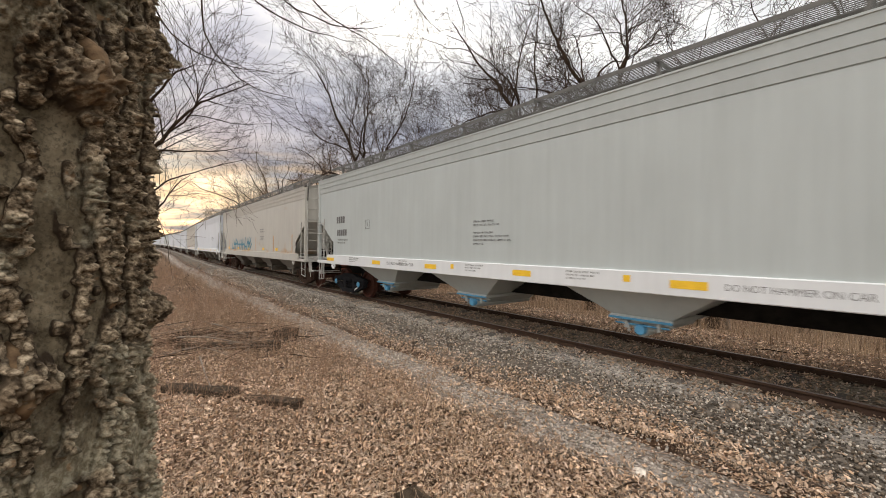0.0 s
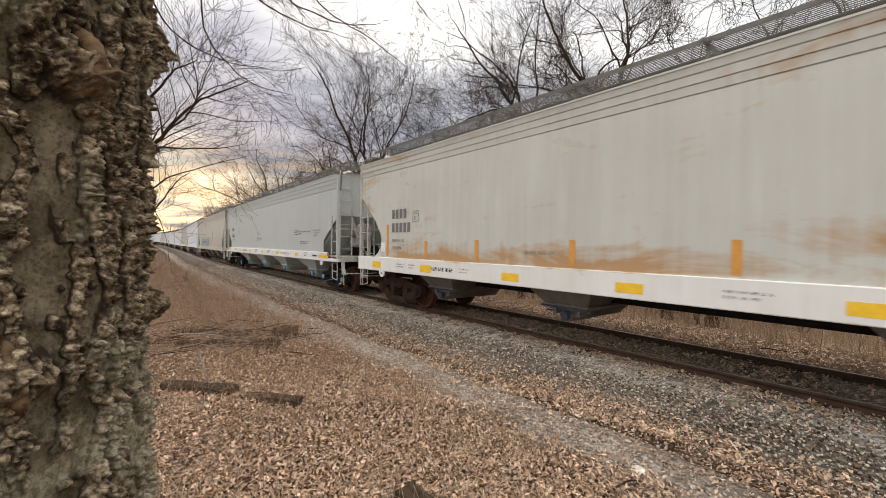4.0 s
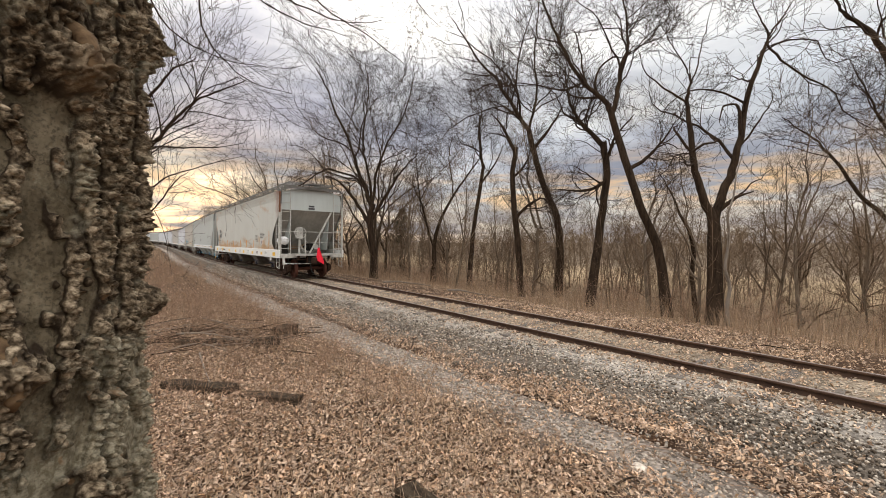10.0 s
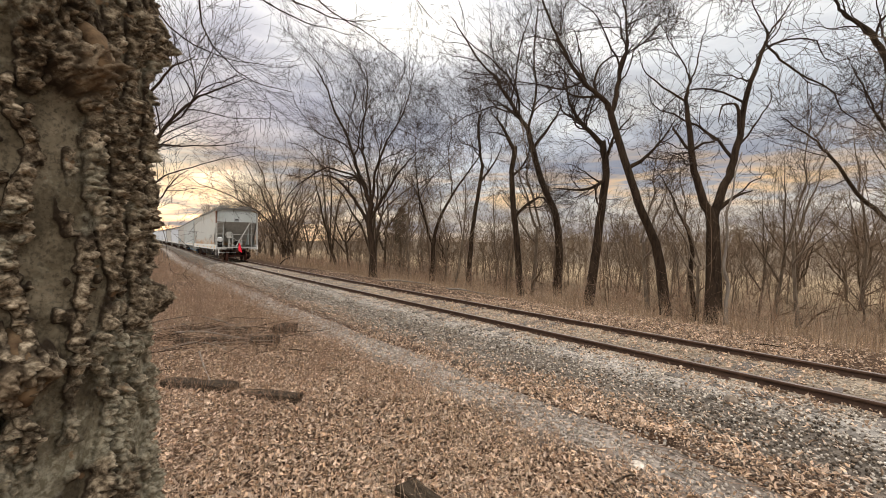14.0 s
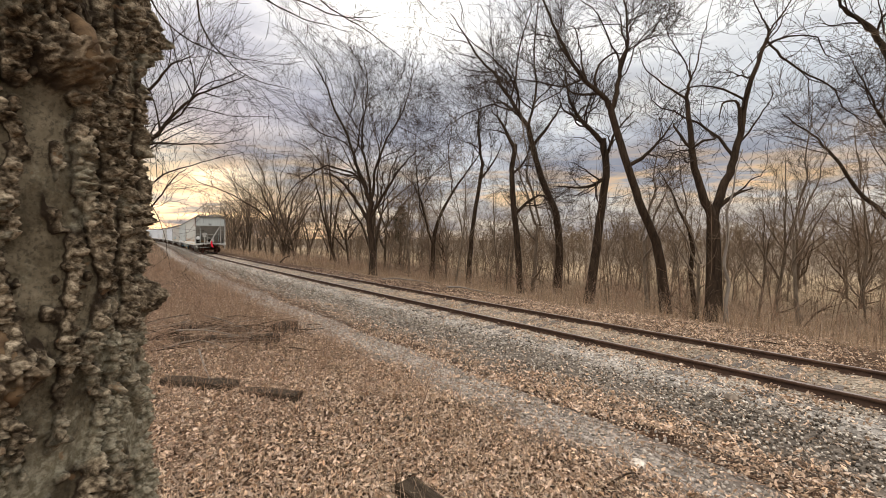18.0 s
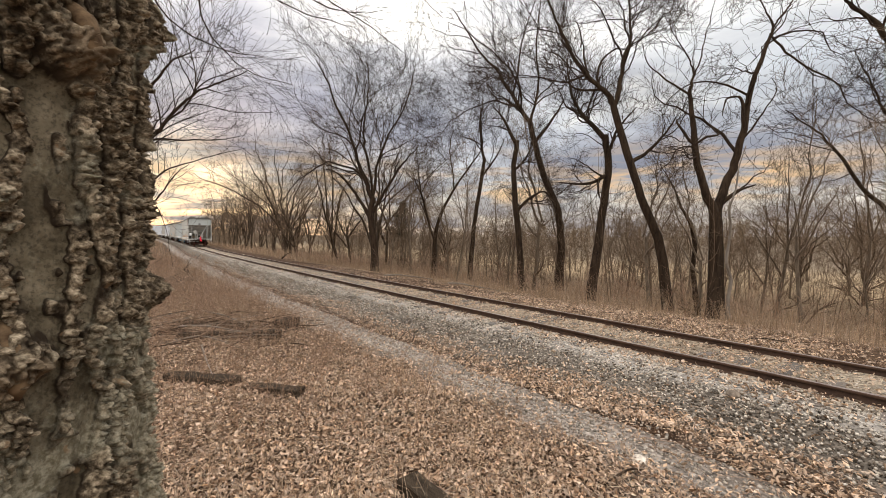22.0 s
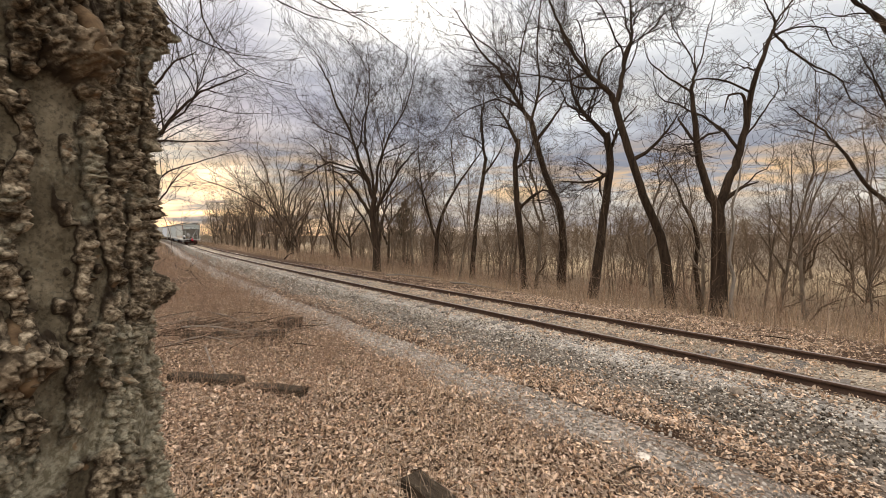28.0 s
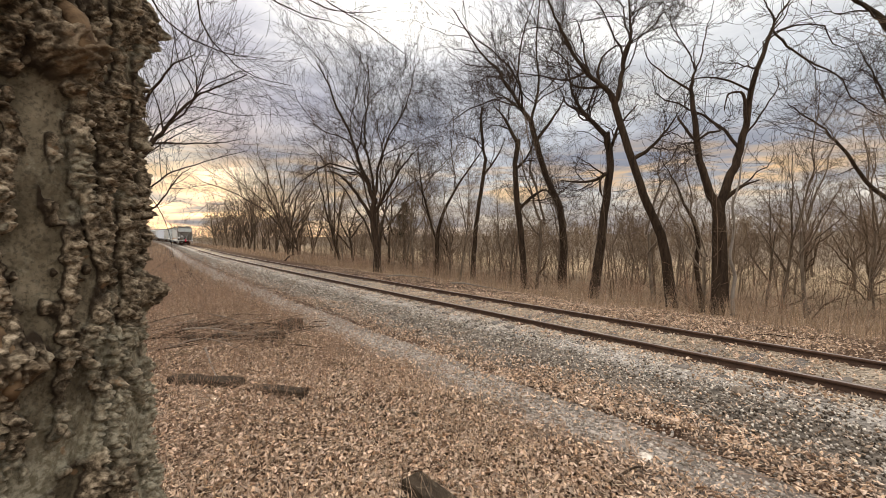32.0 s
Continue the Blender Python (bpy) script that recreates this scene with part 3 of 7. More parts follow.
M_BED = zone_material("ballast_and_debris", [(-3.0, LITTER_SHADED), (-2.45, (0.155, 0.128, 0.103)), (-1.75, (0.17, 0.143, 0.116)), (-1.35, GRAVEL), (-0.95, (0.36, 0.30, 0.235)), (-0.3, (0.30, 0.245, 0.185)),
                                             (0.3, (0.31, 0.25, 0.185)), (0.95, (0.36, 0.28, 0.20)), (1.3, LITTER_SHADED), (3, LITTER_SHADED)], -3.0, 3.0, 0.9, 26)


def with_lat(me, lat):
    a = me.attributes.new("lat", "FLOAT", "POINT")
    a.data.foreach_set("value", np.asarray(lat, dtype=np.float32))


def build_ground():
    nx_, ny_ = 250, 250
    u, v = np.linspace(-7.3, 7.3, nx_), np.linspace(-6.6, 7.4, ny_)
    gx, gy = np.meshgrid(0.9 * np.sinh(u), 4 + 0.9 * np.sinh(v), indexing="ij")
    x, y = gx.ravel(), gy.ravel()
    z = ground_z(x, y)
    d, s = lateral(x, y)
    z -= 0.25 * np.clip((2.9 - np.abs(d + 0.3)) / 0.5, 0, 1) * (s < 300)
    i, j = np.meshgrid(np.arange(nx_ - 1), np.arange(ny_ - 1), indexing="ij")
    o = (i * ny_ + j).ravel()
    me = mesh_of("ground", np.stack([x, y, z], 1), np.stack([o, o + ny_, o + ny_ + 1, o + 1], 1), M_GROUND, True)
    with_lat(me, d)
    ob = tagged(new("ground", me), "brown leaf-strewn ground beside the railway with a gravel path", "ground", kind="structure")
    # the bed of the track
    ss = np.concatenate([np.arange(-50, 40, 0.25), np.arange(40, 300, 1.0)])
    dd = np.arange(-3.3, 2.9, 0.15)
    S, L = np.meshgrid(ss, dd, indexing="ij")
    p = on_track(S.ravel(), L.ravel())
    lat = L.ravel()
    h = np.interp(lat, PROFILE_D, PROFILE_Z) - 0.12 * np.clip((np.abs(lat + 0.2) - 2.6) / 0.5, 0, 1)
    h += 0.02 * (value_noise(S.ravel() * 3 + 200, lat * 3 + 60, 8) - 0.5) * 2
    p[:, 2] += h
    i, j = np.meshgrid(np.arange(len(ss) - 1), np.arange(len(dd) - 1), indexing="ij")
    n = len(dd)
    o = (i * n + j).ravel()
    me = mesh_of("ballast_bed", p, np.stack([o, o + 1, o + n + 1, o + n], 1), M_BED, True)
    with_lat(me, lat)
    tagged(new("ballast_bed", me), "grey crushed-stone ballast strewn with dead leaves under the track", "ballast", kind="structure")


build_ground()


def build_track():
    prof = [(-0.075, -0.172), (0.075, -0.172), (0.075, -0.158), (0.012, -0.135), (0.012, -0.045), (0.036, -0.036), (0.037, -0.008), (0.030, 0.0),
            (-0.030, 0.0), (-0.037, -0.008), (-0.036, -0.036), (-0.012, -0.045), (-0.012, -0.135), (-0.075, -0.158)]
    ss = np.concatenate([np.arange(-50, 120, 0.5), np.arange(120, 300, 2.0)])
    n = len(prof)
    for side, words in ((-0.7525, "rust-brown steel rail with a worn bright head"), (0.7525, "rust-brown steel rail beside fallen leaves")):
        base_ = prof[:5] + prof[-3:]
        head_ = prof[4:12]
        root = None
        for name, pr in (("rail", base_), ("rail_head", head_)):
            n = len(pr)
            rows = np.stack([on_track(ss, side + a, b) for a, b in pr], 1)
            i, j = np.meshgrid(np.arange(len(ss) - 1), np.arange(n), indexing="ij")
            o = i * n
            F = np.stack([o + j, o + (j + 1) % n, o + n + (j + 1) % n, o + n + j], -1).reshape(-1, 4)
            index = np.isin(j.ravel(), [3]).astype(int) if root else None
            me = mesh_of(name, rows.reshape(-1, 3), F, [M_RAIL, M_RAILTOP], False, index)
            if root is None:
                root = tagged(new("rail", me), words, "rail", "rails of the track")
            else:
                part(name, me, None, root, "worn bright rail head")
    # sleepers, sunk to their tops
    t = Shape().box(-0.11, 0.11, -1.28, 1.28, -0.17, 0.0, 0.012).mesh("tie", M_TIE)
    pl = Shape().box(-0.09, 0.09, -0.16, 0.16, 0.0, 0.014, 0.004).mesh("tie_plate", M_RAIL)
    rng = random.Random(5)
    first = None
    for k in range(150):
        s = -16 + k * 0.535 + rng.uniform(-0.03, 0.03)
        p = on_track(s)
        a = math.degrees(float(heading(s)))
        m = pose(p[0], p[1], p[2] - 0.116 + rng.uniform(-0.012, 0.006), 0, 0, a + rng.uniform(-1, 1))
        if first is None:
            first = new("tie", t)
            tagged(first, "grey weathered wooden tie half buried in ballast", "railway tie", "ties under the rails")
            for q in (-0.7525, 0.7525):
                part("tie_plate", pl, None, first).location = (0, q, 0)
            first.matrix_basis = m
        else:
            copy_thing(first, m)


build_track()


# ---- scatter ----
def rotate(V, yaw, tilt, spin):
    """V (n, k, 3) turned about its own x by spin, y by tilt, z by yaw."""
    c, s = np.cos(spin)[:, None], np.sin(spin)[:, None]
    x, y, z = V[..., 0], V[..., 1] * c - V[..., 2] * s, V[..., 1] * s + V[..., 2] * c
    c, s = np.cos(tilt)[:, None], np.sin(tilt)[:, None]
    x, z = x * c + z * s, -x * s + z * c
    c, s = np.cos(yaw)[:, None], np.sin(yaw)[:, None]
    return np.stack([x * c - y * s, x * s + y * c, z], -1)


def fan(rng, n, rmin, rmax, a0=-52, a1=54, power=0.5):
    """Points over the ground before the path, thinning out with the distance."""
    a = np.radians(rng.uniform(a0, a1, n))
    r = rmin + (rmax - rmin) * rng.random(n) ** (1 / power) if power < 1 else rmin + (rmax - rmin) * rng.random(n) ** power
    return np.sin(a) * r, np.cos(a) * r


def surface(x, y):
    """The ground's height, with the track bed."""
    d, s = lateral(x, y)
    z = ground_z(x, y)
    bed = np.interp(d, PROFILE_D, PROFILE_Z) + np.interp(s, TS, TZ)
    return np.where(np.abs(d + 0.2) < 2.6, bed, z), d, s


def leaf_mesh(name, x, y, z, rng, size):
    n = len(x)
    L = rng.uniform(0.40, 1.30, n) * size
    wv = rng.uniform(0.07, 0.29, n)
    curl = rng.uniform(-0.22, 0.40, n)
    V = np.zeros((n, 7, 3))
    V[:, 0, 0] = -0.5
    V[:, 1, 0], V[:, 1, 1], V[:, 1, 2] = -0.12, wv, curl
    V[:, 2, 0], V[:, 2, 1], V[:, 2, 2] = 0.25, wv * 0.8, curl * 1.1
    V[:, 3, 0], V[:, 3, 2] = 0.55, rng.uniform(-0.1, 0.35, n)
    V[:, 4, 0], V[:, 4, 1], V[:, 4, 2] = 0.25, -wv * 0.8, curl * rng.uniform(0.3, 1.3, n)
    V[:, 5, 0], V[:, 5, 1], V[:, 5, 2] = -0.12, -wv, curl
    V[:, 6, 0] = 0.08
    V *= L[:, None, None]
    V = rotate(V, rng.uniform(0, 6.283, n), rng.normal(0, 0.52, n), rng.normal(0, 0.62, n))
    V += np.stack([x, y, z + 0.004 + rng.random(n) * 0.04], -1)[:, None, :]
    o = np.arange(n)[:, None] * 7
    F1 = np.concatenate([o + np.array([[0, 6, 2, 1]]), o + np.array([[0, 5, 4, 6]])], 0)
    T = np.concatenate([F1[:, [0, 1, 2]], F1[:, [0, 2, 3]], o + np.array([[6, 3, 2]]), o + np.array([[6, 4, 3]])], 0)
    return mesh_of(name, V.reshape(-1, 3), T, M_LEAF)


def stone_mesh(name, x, y, z, rng, s0, s1, mat):
    n = len(x)
    c = np.array([[a, b, e] for a in (-1, 1) for b in (-1, 1) for e in (-1, 1)], float)
    V = c[None] * rng.uniform(0.55, 1.0, (n, 8, 3)) * rng.uniform(0.6, 1.0, (n, 1, 3))
    V *= (rng.uniform(s0, s1, n) / 2)[:, None, None]
    V = rotate(V, rng.uniform(0, 6.283, n), rng.uniform(0, 6.283, n), rng.uniform(0, 6.283, n))
    V += np.stack([x, y, z + 0.006], -1)[:, None, :]
    o = np.arange(n)[:, None] * 8
    F = np.concatenate([o + np.array([q]) for q in ((0, 1, 3, 2), (4, 6, 7, 5), (0, 4, 5, 1), (2, 3, 7, 6), (0, 2, 6, 4), (1, 5, 7, 3))], 0)
    return mesh_of(name, V.reshape(-1, 3), F, mat)


def blade_mesh(name, x, y, z, rng, h0, h1, w, mat, lean=0.35):
    n = len(x)
    h = rng.uniform(h0, h1, n)
    a = rng.uniform(0, 6.283, n)
    ln = np.abs(rng.normal(0, lean, n)) * h
    dx, dy = np.cos(a), np.sin(a)
    b = a + 1.57 + rng.normal(0, 0.5, n)
    wx, wy = np.cos(b) * w * 0.5, np.sin(b) * w * 0.5
    V = np.zeros((n, 6, 3))
    for k, (t, f, q) in enumerate(((0, 0, 1.0), (0.55, 0.3, 0.8), (1.0, 1.0, 0.25))):
        for e, sg in ((0, -1), (1, 1)):
            V[:, 2 * k + e, 0] = x + dx * ln * f + sg * wx * q
            V[:, 2 * k + e, 1] = y + dy * ln * f + sg * wy * q
            V[:, 2 * k + e, 2] = z - 0.02 + h * t * (1 - 0.25 * f * np.minimum(ln / h, 1))
    o = np.arange(n)[:, None] * 6
    F = np.concatenate([o + np.array([[0, 1, 3, 2]]), o + np.array([[2, 3, 5, 4]])], 0)
    return mesh_of(name, V.reshape(-1, 3), F, mat)


def scatter():
    rng = np.random.default_rng(11)
    x, y = fan(rng, 72000, 1.2, 30, power=0.60)
    x2, y2 = fan(rng, 42000, 1.6, 6.5, -47, 47, power=0.75)
    x3, y3 = fan(rng, 42000, 5.0, 15, -46, 44, power=0.8)
    x4, y4 = fan(rng, 16000, 0.2, 9, 44, 318, power=0.8)
    x, y = np.concatenate([x, x2, x3, x4]), np.concatenate([y, y2, y3, y4])
    z, d, s = surface(x, y)
    e = d + 0.5 * (value_noise(x * 0.9 + 70, y * 0.9 + 70, 21) - 0.5) + 0.35 * (value_noise(x * 3 + 70, y * 3 + 70, 22) - 0.5)
    p = np.interp(e, [-30, -12, -8, -4.2, -3.85, -3.3, -3.0, -2.6, -2.25, -1.4, -1.1, -0.5, 0.5, 1.0, 1.3, 4.0, 6, 12],
                  [0.3, 0.7, 1, 1, 0.16, 0.12, 0.75, 0.95, 0.10, 0.08, 0.55, 0.6, 0.6, 0.8, 1, 0.95, 0.45, 0.25])
    on_rail = np.abs(np.abs(d) - 0.7525) < 0.07
    keep = (rng.random(len(x)) < p) & ~on_rail
    x, y, z = x[keep], y[keep], z[keep]
    r = np.hypot(x, y)
    for a, b, size in ((0, 5, 0.050), (5, 11, 0.056), (11, 40, 0.066)):
        q = (r >= a) & (r < b)
        tagged(new("leaf_litter", leaf_mesh("leaf_litter", x[q], y[q], z[q], rng, size)), "dry curled tan and brown fallen leaves on the ground", "leaves", kind="stuff")
    # crumbled leaf and straw between the leaves
    x, y = fan(rng, 60000, 1.3, 12, -47, 44, power=0.7)
    z, d, s = surface(x, y)
    keep = (rng.random(len(x)) < np.interp(d, [-12, -4.3, -3.9, -3.3, -3.0, -2.6, -2.4, -1.0, 1.0, 1.4, 5], [1, 1, 0.35, 0.3, 0.9, 0.7, 0.12, 0.25, 0.5, 1, 0.8])) & (np.abs(np.abs(d) - 0.7525) > 0.07)
    x, y, z = x[keep], y[keep], z[keep]
    n = len(x)
    w = rng.uniform(0.008, 0.030, n)
    q = np.array([[-1, -0.6, 0], [1, -0.4, 0], [0.8, 0.6, 0], [-0.7, 0.5, 0]])[None] * rng.uniform(0.4, 1.0, (n, 4, 1)) * w[:, None, None] / 2
    q = rotate(q, rng.uniform(0, 6.283, n), rng.normal(0, 0.6, n), rng.normal(0, 0.6, n)) + np.stack([x, y, z + 0.004 + rng.random(n) * 0.03], -1)[:, None, :]
    tagged(new("leaf_crumbs", mesh_of("leaf_crumbs", q.reshape(-1, 3), np.arange(n * 4).reshape(-1, 4), M_LEAF)), "crumbled bits of dead leaf on the ground", "leaves", kind="stuff")
    x, y = fan(rng, 6000, 1.6, 12, -47, 44, power=0.75)
    z, d, s = surface(x, y)
    keep = (d < -3.9) & (value_noise(x * 0.8 + 60, y * 0.8 + 60, 47) > 0.35)
    x, y, z = x[keep], y[keep], z[keep]
    n = len(x)
    w = rng.uniform(0.05, 0.22, n)
    q = np.array([[-1, -0.012, 0], [0, -0.014, 0.05], [1, -0.004, 0], [1, 0.004, 0], [0, 0.014, 0.05], [-1, 0.012, 0]])[None] * w[:, None, None] / 2
    q[:, :, 1] += 0.0008 * np.array([-1, -1, -1, 1, 1, 1])
    q = rotate(q, rng.uniform(0, 6.283, n), rng.normal(0, 0.16, n), rng.normal(0, 0.3, n)) + np.stack([x, y, z + 0.025 + rng.random(n) * 0.03], -1)[:, None, :]
    o = np.arange(n)[:, None] * 6
    tagged(new("fallen_straw", mesh_of("fallen_straw", q.reshape(-1, 3), np.concatenate([o + np.array([[0, 1, 4, 5]]), o + np.array([[1, 2, 3, 4]])], 0), M_STRAW)), "pale dry grass straws lying on the leaves", "grass", kind="stuff")
    # ballast, path gravel
    n = 44000
    s_ = -9 + 42 * rng.random(n) ** 1.7
    d_ = rng.uniform(-2.75, -0.85, n)
    p3 = on_track(s_, d_)
    zz = p3[:, 2] + np.interp(d_, PROFILE_D, PROFILE_Z)
    e = d_ + 0.45 * (value_noise(s_ * 0.8 + 30, d_ * 0.8 + 30, 31) - 0.5)
    dark = rng.random(n) < np.interp(e, [-2.6, -2.3, -1.75, -1.4, -1.0], [0.40, 0.60, 0.60, 0.28, 0.15])
    keep = rng.random(n) < np.interp(e, [-2.75, -2.4, -1.5, -1.0, -0.85], [0.25, 1, 1, 0.8, 0.4])
    for mask, mat, words in ((dark & keep, M_DARKSTONE, "dark oily crushed ballast stones beside the rail"), (~dark & keep, M_STONE, "pale grey crushed ballast stones beside the rail")):
        tagged(new("ballast_stones", stone_mesh("ballast_stones", p3[mask, 0], p3[mask, 1], zz[mask], rng, 0.014, 0.038, mat)), words, "gravel", kind="stuff")
    n = 20000
    s_ = -9 + 45 * rng.random(n) ** 1.9
    d_ = np.where(rng.random(n) < 0.72, rng.normal(-3.62, 0.33, n), rng.uniform(-0.62, 1.3, n))
    p3 = on_track(s_, d_)
    z3, dd, _ = surface(p3[:, 0], p3[:, 1])
    tagged(new("path_gravel", stone_mesh("path_gravel", p3[:, 0], p3[:, 1], z3, rng, 0.008, 0.042, M_PATHSTONE)), "small pale gravel worn along the path", "gravel", kind="stuff")
    # dead grass
    def grass(n, s0, s1, d0, d1, h0, h1, w, words, pw=1.0, seed=40, cut=0.45):
        s_ = s0 + (s1 - s0) * rng.random(n) ** pw
        d_ = rng.uniform(d0, d1, n)
        p3 = on_track(s_, d_)
        clump = value_noise(s_ * 0.7 + 90, d_ * 0.7 + 90, seed) * 0.6 + value_noise(s_ * 2.3 + 90, d_ * 2.3 + 90, seed + 1) * 0.4
        k = clump + rng.normal(0, 0.08, n) > cut
        q = p3[k]
        z3, _, _ = surface(q[:, 0], q[:, 1])
        tagged(new("dead_grass", blade_mesh("dead_grass", q[:, 0], q[:, 1], z3, rng, h0, h1, w, M_GRASS, 0.6)), words, "grass", kind="stuff")
    grass(52000, -16, 32, 4.2, 15, 0.12, 0.85, 0.0055, "tall dead tan grass below the trees", 1.2, 40, 0.44)
    grass(16000, 28, 150, 3.4, 14, 0.3, 1.0, 0.022, "tall dead tan grass along the tree line", 1.4, 42, 0.3)
    grass(26000, 4, 36, -12, -4.6, 0.15, 0.75, 0.006, "thin dead grass and weeds beside the path", 1.0, 44, 0.47)
    grass(9000, 30, 170, -26, -4.8, 0.4, 1.1, 0.025, "dead grass on the bank beside the track", 1.3, 46, 0.35)
    grass(7500, -3, 9, -8.0, -4.4, 0.12, 0.50, 0.0035, "sparse dry grass standing in the leaves", 1.0, 48, 0.54)


scatter()


# ---- trees ----
def spline(pts, n):
    """A smooth line of n points through the given ones."""
    P = np.array([p if len(p) == 3 else (p[0], 0.0, p[1]) for p in pts], float)
    P = np.vstack([2 * P[0] - P[1], P, 2 * P[-1] - P[-2]])
    t = np.linspace(0, len(P) - 3 - 1e-6, n)
    i = np.floor(t).astype(int)
    u = (t - i)[:, None]
    a, b, c, d = P[i], P[i + 1], P[i + 2], P[i + 3]
    return 0.5 * (2 * b + (c - a) * u + (2 * a - 5 * b + 4 * c - d) * u ** 2 + (3 * b - a - 3 * c + d) * u ** 3)


def grow(P, R, C, t0, ratio, ang, wander, up, rng, n, rmin, cap=99.0):
    """C side branches on every branch in P: curved, tapering, turned a little upwards."""
    B, m, _ = P.shape
    reach = np.linalg.norm(np.diff(P, axis=1), axis=2).sum(1)
    idx = np.sort(rng.choice(B, B * C, p=reach / reach.sum()))
    t = rng.uniform(t0, 0.98, B * C)
    f = t * (m - 1)
    i = np.minimum(np.floor(f).astype(int), m - 2)
    w = (f - i)[:, None]
    pos = P[idx, i] * (1 - w) + P[idx, i + 1] * w
    tan = P[idx, i + 1] - P[idx, i]
    tan /= np.linalg.norm(tan, axis=1, keepdims=True) + 1e-9
    r0 = (R[idx, i] * (1 - w[:, 0]) + R[idx, i + 1] * w[:, 0]) * rng.uniform(0.30, 0.62, B * C)
    length = np.linalg.norm(np.diff(P, axis=1), axis=2).sum(1)[idx]
    L = np.maximum(np.minimum(length * ratio, cap), 0.5 * min(cap, 4.0)) * rng.uniform(0.55, 1.25, B * C) * (1.2 - 0.5 * t)
    q = rng.normal(0, 1, (B * C, 3))
    q -= (q * tan).sum(1, keepdims=True) * tan
    q /= np.linalg.norm(q, axis=1, keepdims=True) + 1e-9
    a = rng.normal(ang, 0.22, B * C)[:, None]
    d = tan * np.cos(a) + q * np.sin(a)
    d[:, 2] += up
    d /= np.linalg.norm(d, axis=1, keepdims=True)
    out = np.empty((B * C, n, 3))
    out[:, 0] = pos
    for k in range(1, n):
        d = d + rng.normal(0, wander, d.shape)
        d[:, 2] += up * 0.45
        d /= np.linalg.norm(d, axis=1, keepdims=True)
        pos = pos + d * (L / (n - 1))[:, None]
        out[:, k] = pos
    rr = np.maximum(r0[:, None] * np.linspace(1, 0.22, n)[None], rmin)
    return out, rr


def tree(name, label, base, r, limbs, seed, counts=(7, 5, 4, 2), ratios=(0.6, 0.6, 0.6, 0.6), deep=0.35, up=0.10, bark=None, twig=None, tip=0.70,
         wander=0.27, rmin=0.0055, start=0.35, thin=0.62, cap=4.0, group="bare trees beyond the track", lean_mesh=False):
    """A bare tree: a trunk and limbs along given lines (across, up), then branches and twigs grown on them."""
    rng = np.random.default_rng(seed)
    z = float(ground_z([base[0]], [base[1]])[0]) - 0.12
    root = tagged(new(name), label, "tree", group)
    root.location = (base[0], base[1], z)
    bark, twig = bark or M_BARK, twig or M_TWIG
    P, R = [], []
    for i, l in enumerate(limbs):
        n = 10 if lean_mesh else 24
        p = spline(l, n)
        k = np.linspace(0, 1, n)
        length = np.linalg.norm(np.diff(p, axis=0), axis=1).sum()
        if i == 0:
            goes_on = any(np.linalg.norm(spline(q, 4)[0] - p[-1]) < 0.35 for q in limbs[1:])
            rr = r * (1 - (1 - (tip if goes_on else 0.10)) * k) * (1 + 0.35 * np.exp(-k * 9))
            p[:, 1] += rng.normal(0, 0.06) * k * 2
        else:
            # each limb leaves the line of the one it grows from
            best = min((np.linalg.norm(Q - p[0], axis=1).min(), a) for a, Q in enumerate(P))[1]
            j = int(np.argmin(np.linalg.norm(P[best] - p[0], axis=1)))
            p += (P[best][j] - p[0])[None] * (1 - k[:, None])
            r0 = min(R[best][j] * (0.86 if j > n - 5 else thin), 0.11 * length + 0.02)
            rr = r0 * (1 - 0.80 * k)
            p[:, 1] += np.cumsum(rng.normal(0, deep * length / n * 0.35, n)) + rng.normal(0, deep) * length * 0.5 * k
        wob = np.cumsum(rng.normal(0, 0.008 * length, (n, 3)), 0)
        wob -= np.linspace(0, 1, n)[:, None] * wob[-1]
        wob[:, 2] *= 0.3
        p += wob * (0.3 if i == 0 else 0.6)
        P.append(p)
        R.append(rr)
        V, F = tubes(p[None], rr[None], (6 if lean_mesh else 12) if i == 0 else (5 if lean_mesh else 8))
        part("trunk" if i == 0 else "limb", mesh_of("limb", V, F, bark, True), None, root)
    A, AR = np.array(P), np.array(R)
    if len(A) > 1 and start > 0:
        A, AR = A[1:], AR[1:]
    vs, fs, o = [], [], 0
    for lv, (c, q) in enumerate(zip(counts, ratios)):
        n = 10 if lv == 0 else (6 if lv == 1 else 4)
        if lean_mesh:
            n = (5, 3, 2, 2)[lv]
        A, AR = grow(A, AR, c, start if lv == 0 else 0.2, q, 0.75, wander, up, rng, n, rmin, cap * (1.35, 0.75, 0.45, 0.3)[lv])
        V, F = tubes(A, AR, 5 if lv == 0 and not lean_mesh else 3)
        vs.append(V), fs.append(F + o)
        o += len(V)
    part("crown", mesh_of("crown", np.vstack(vs), np.vstack(fs), twig), None, root)
    return root


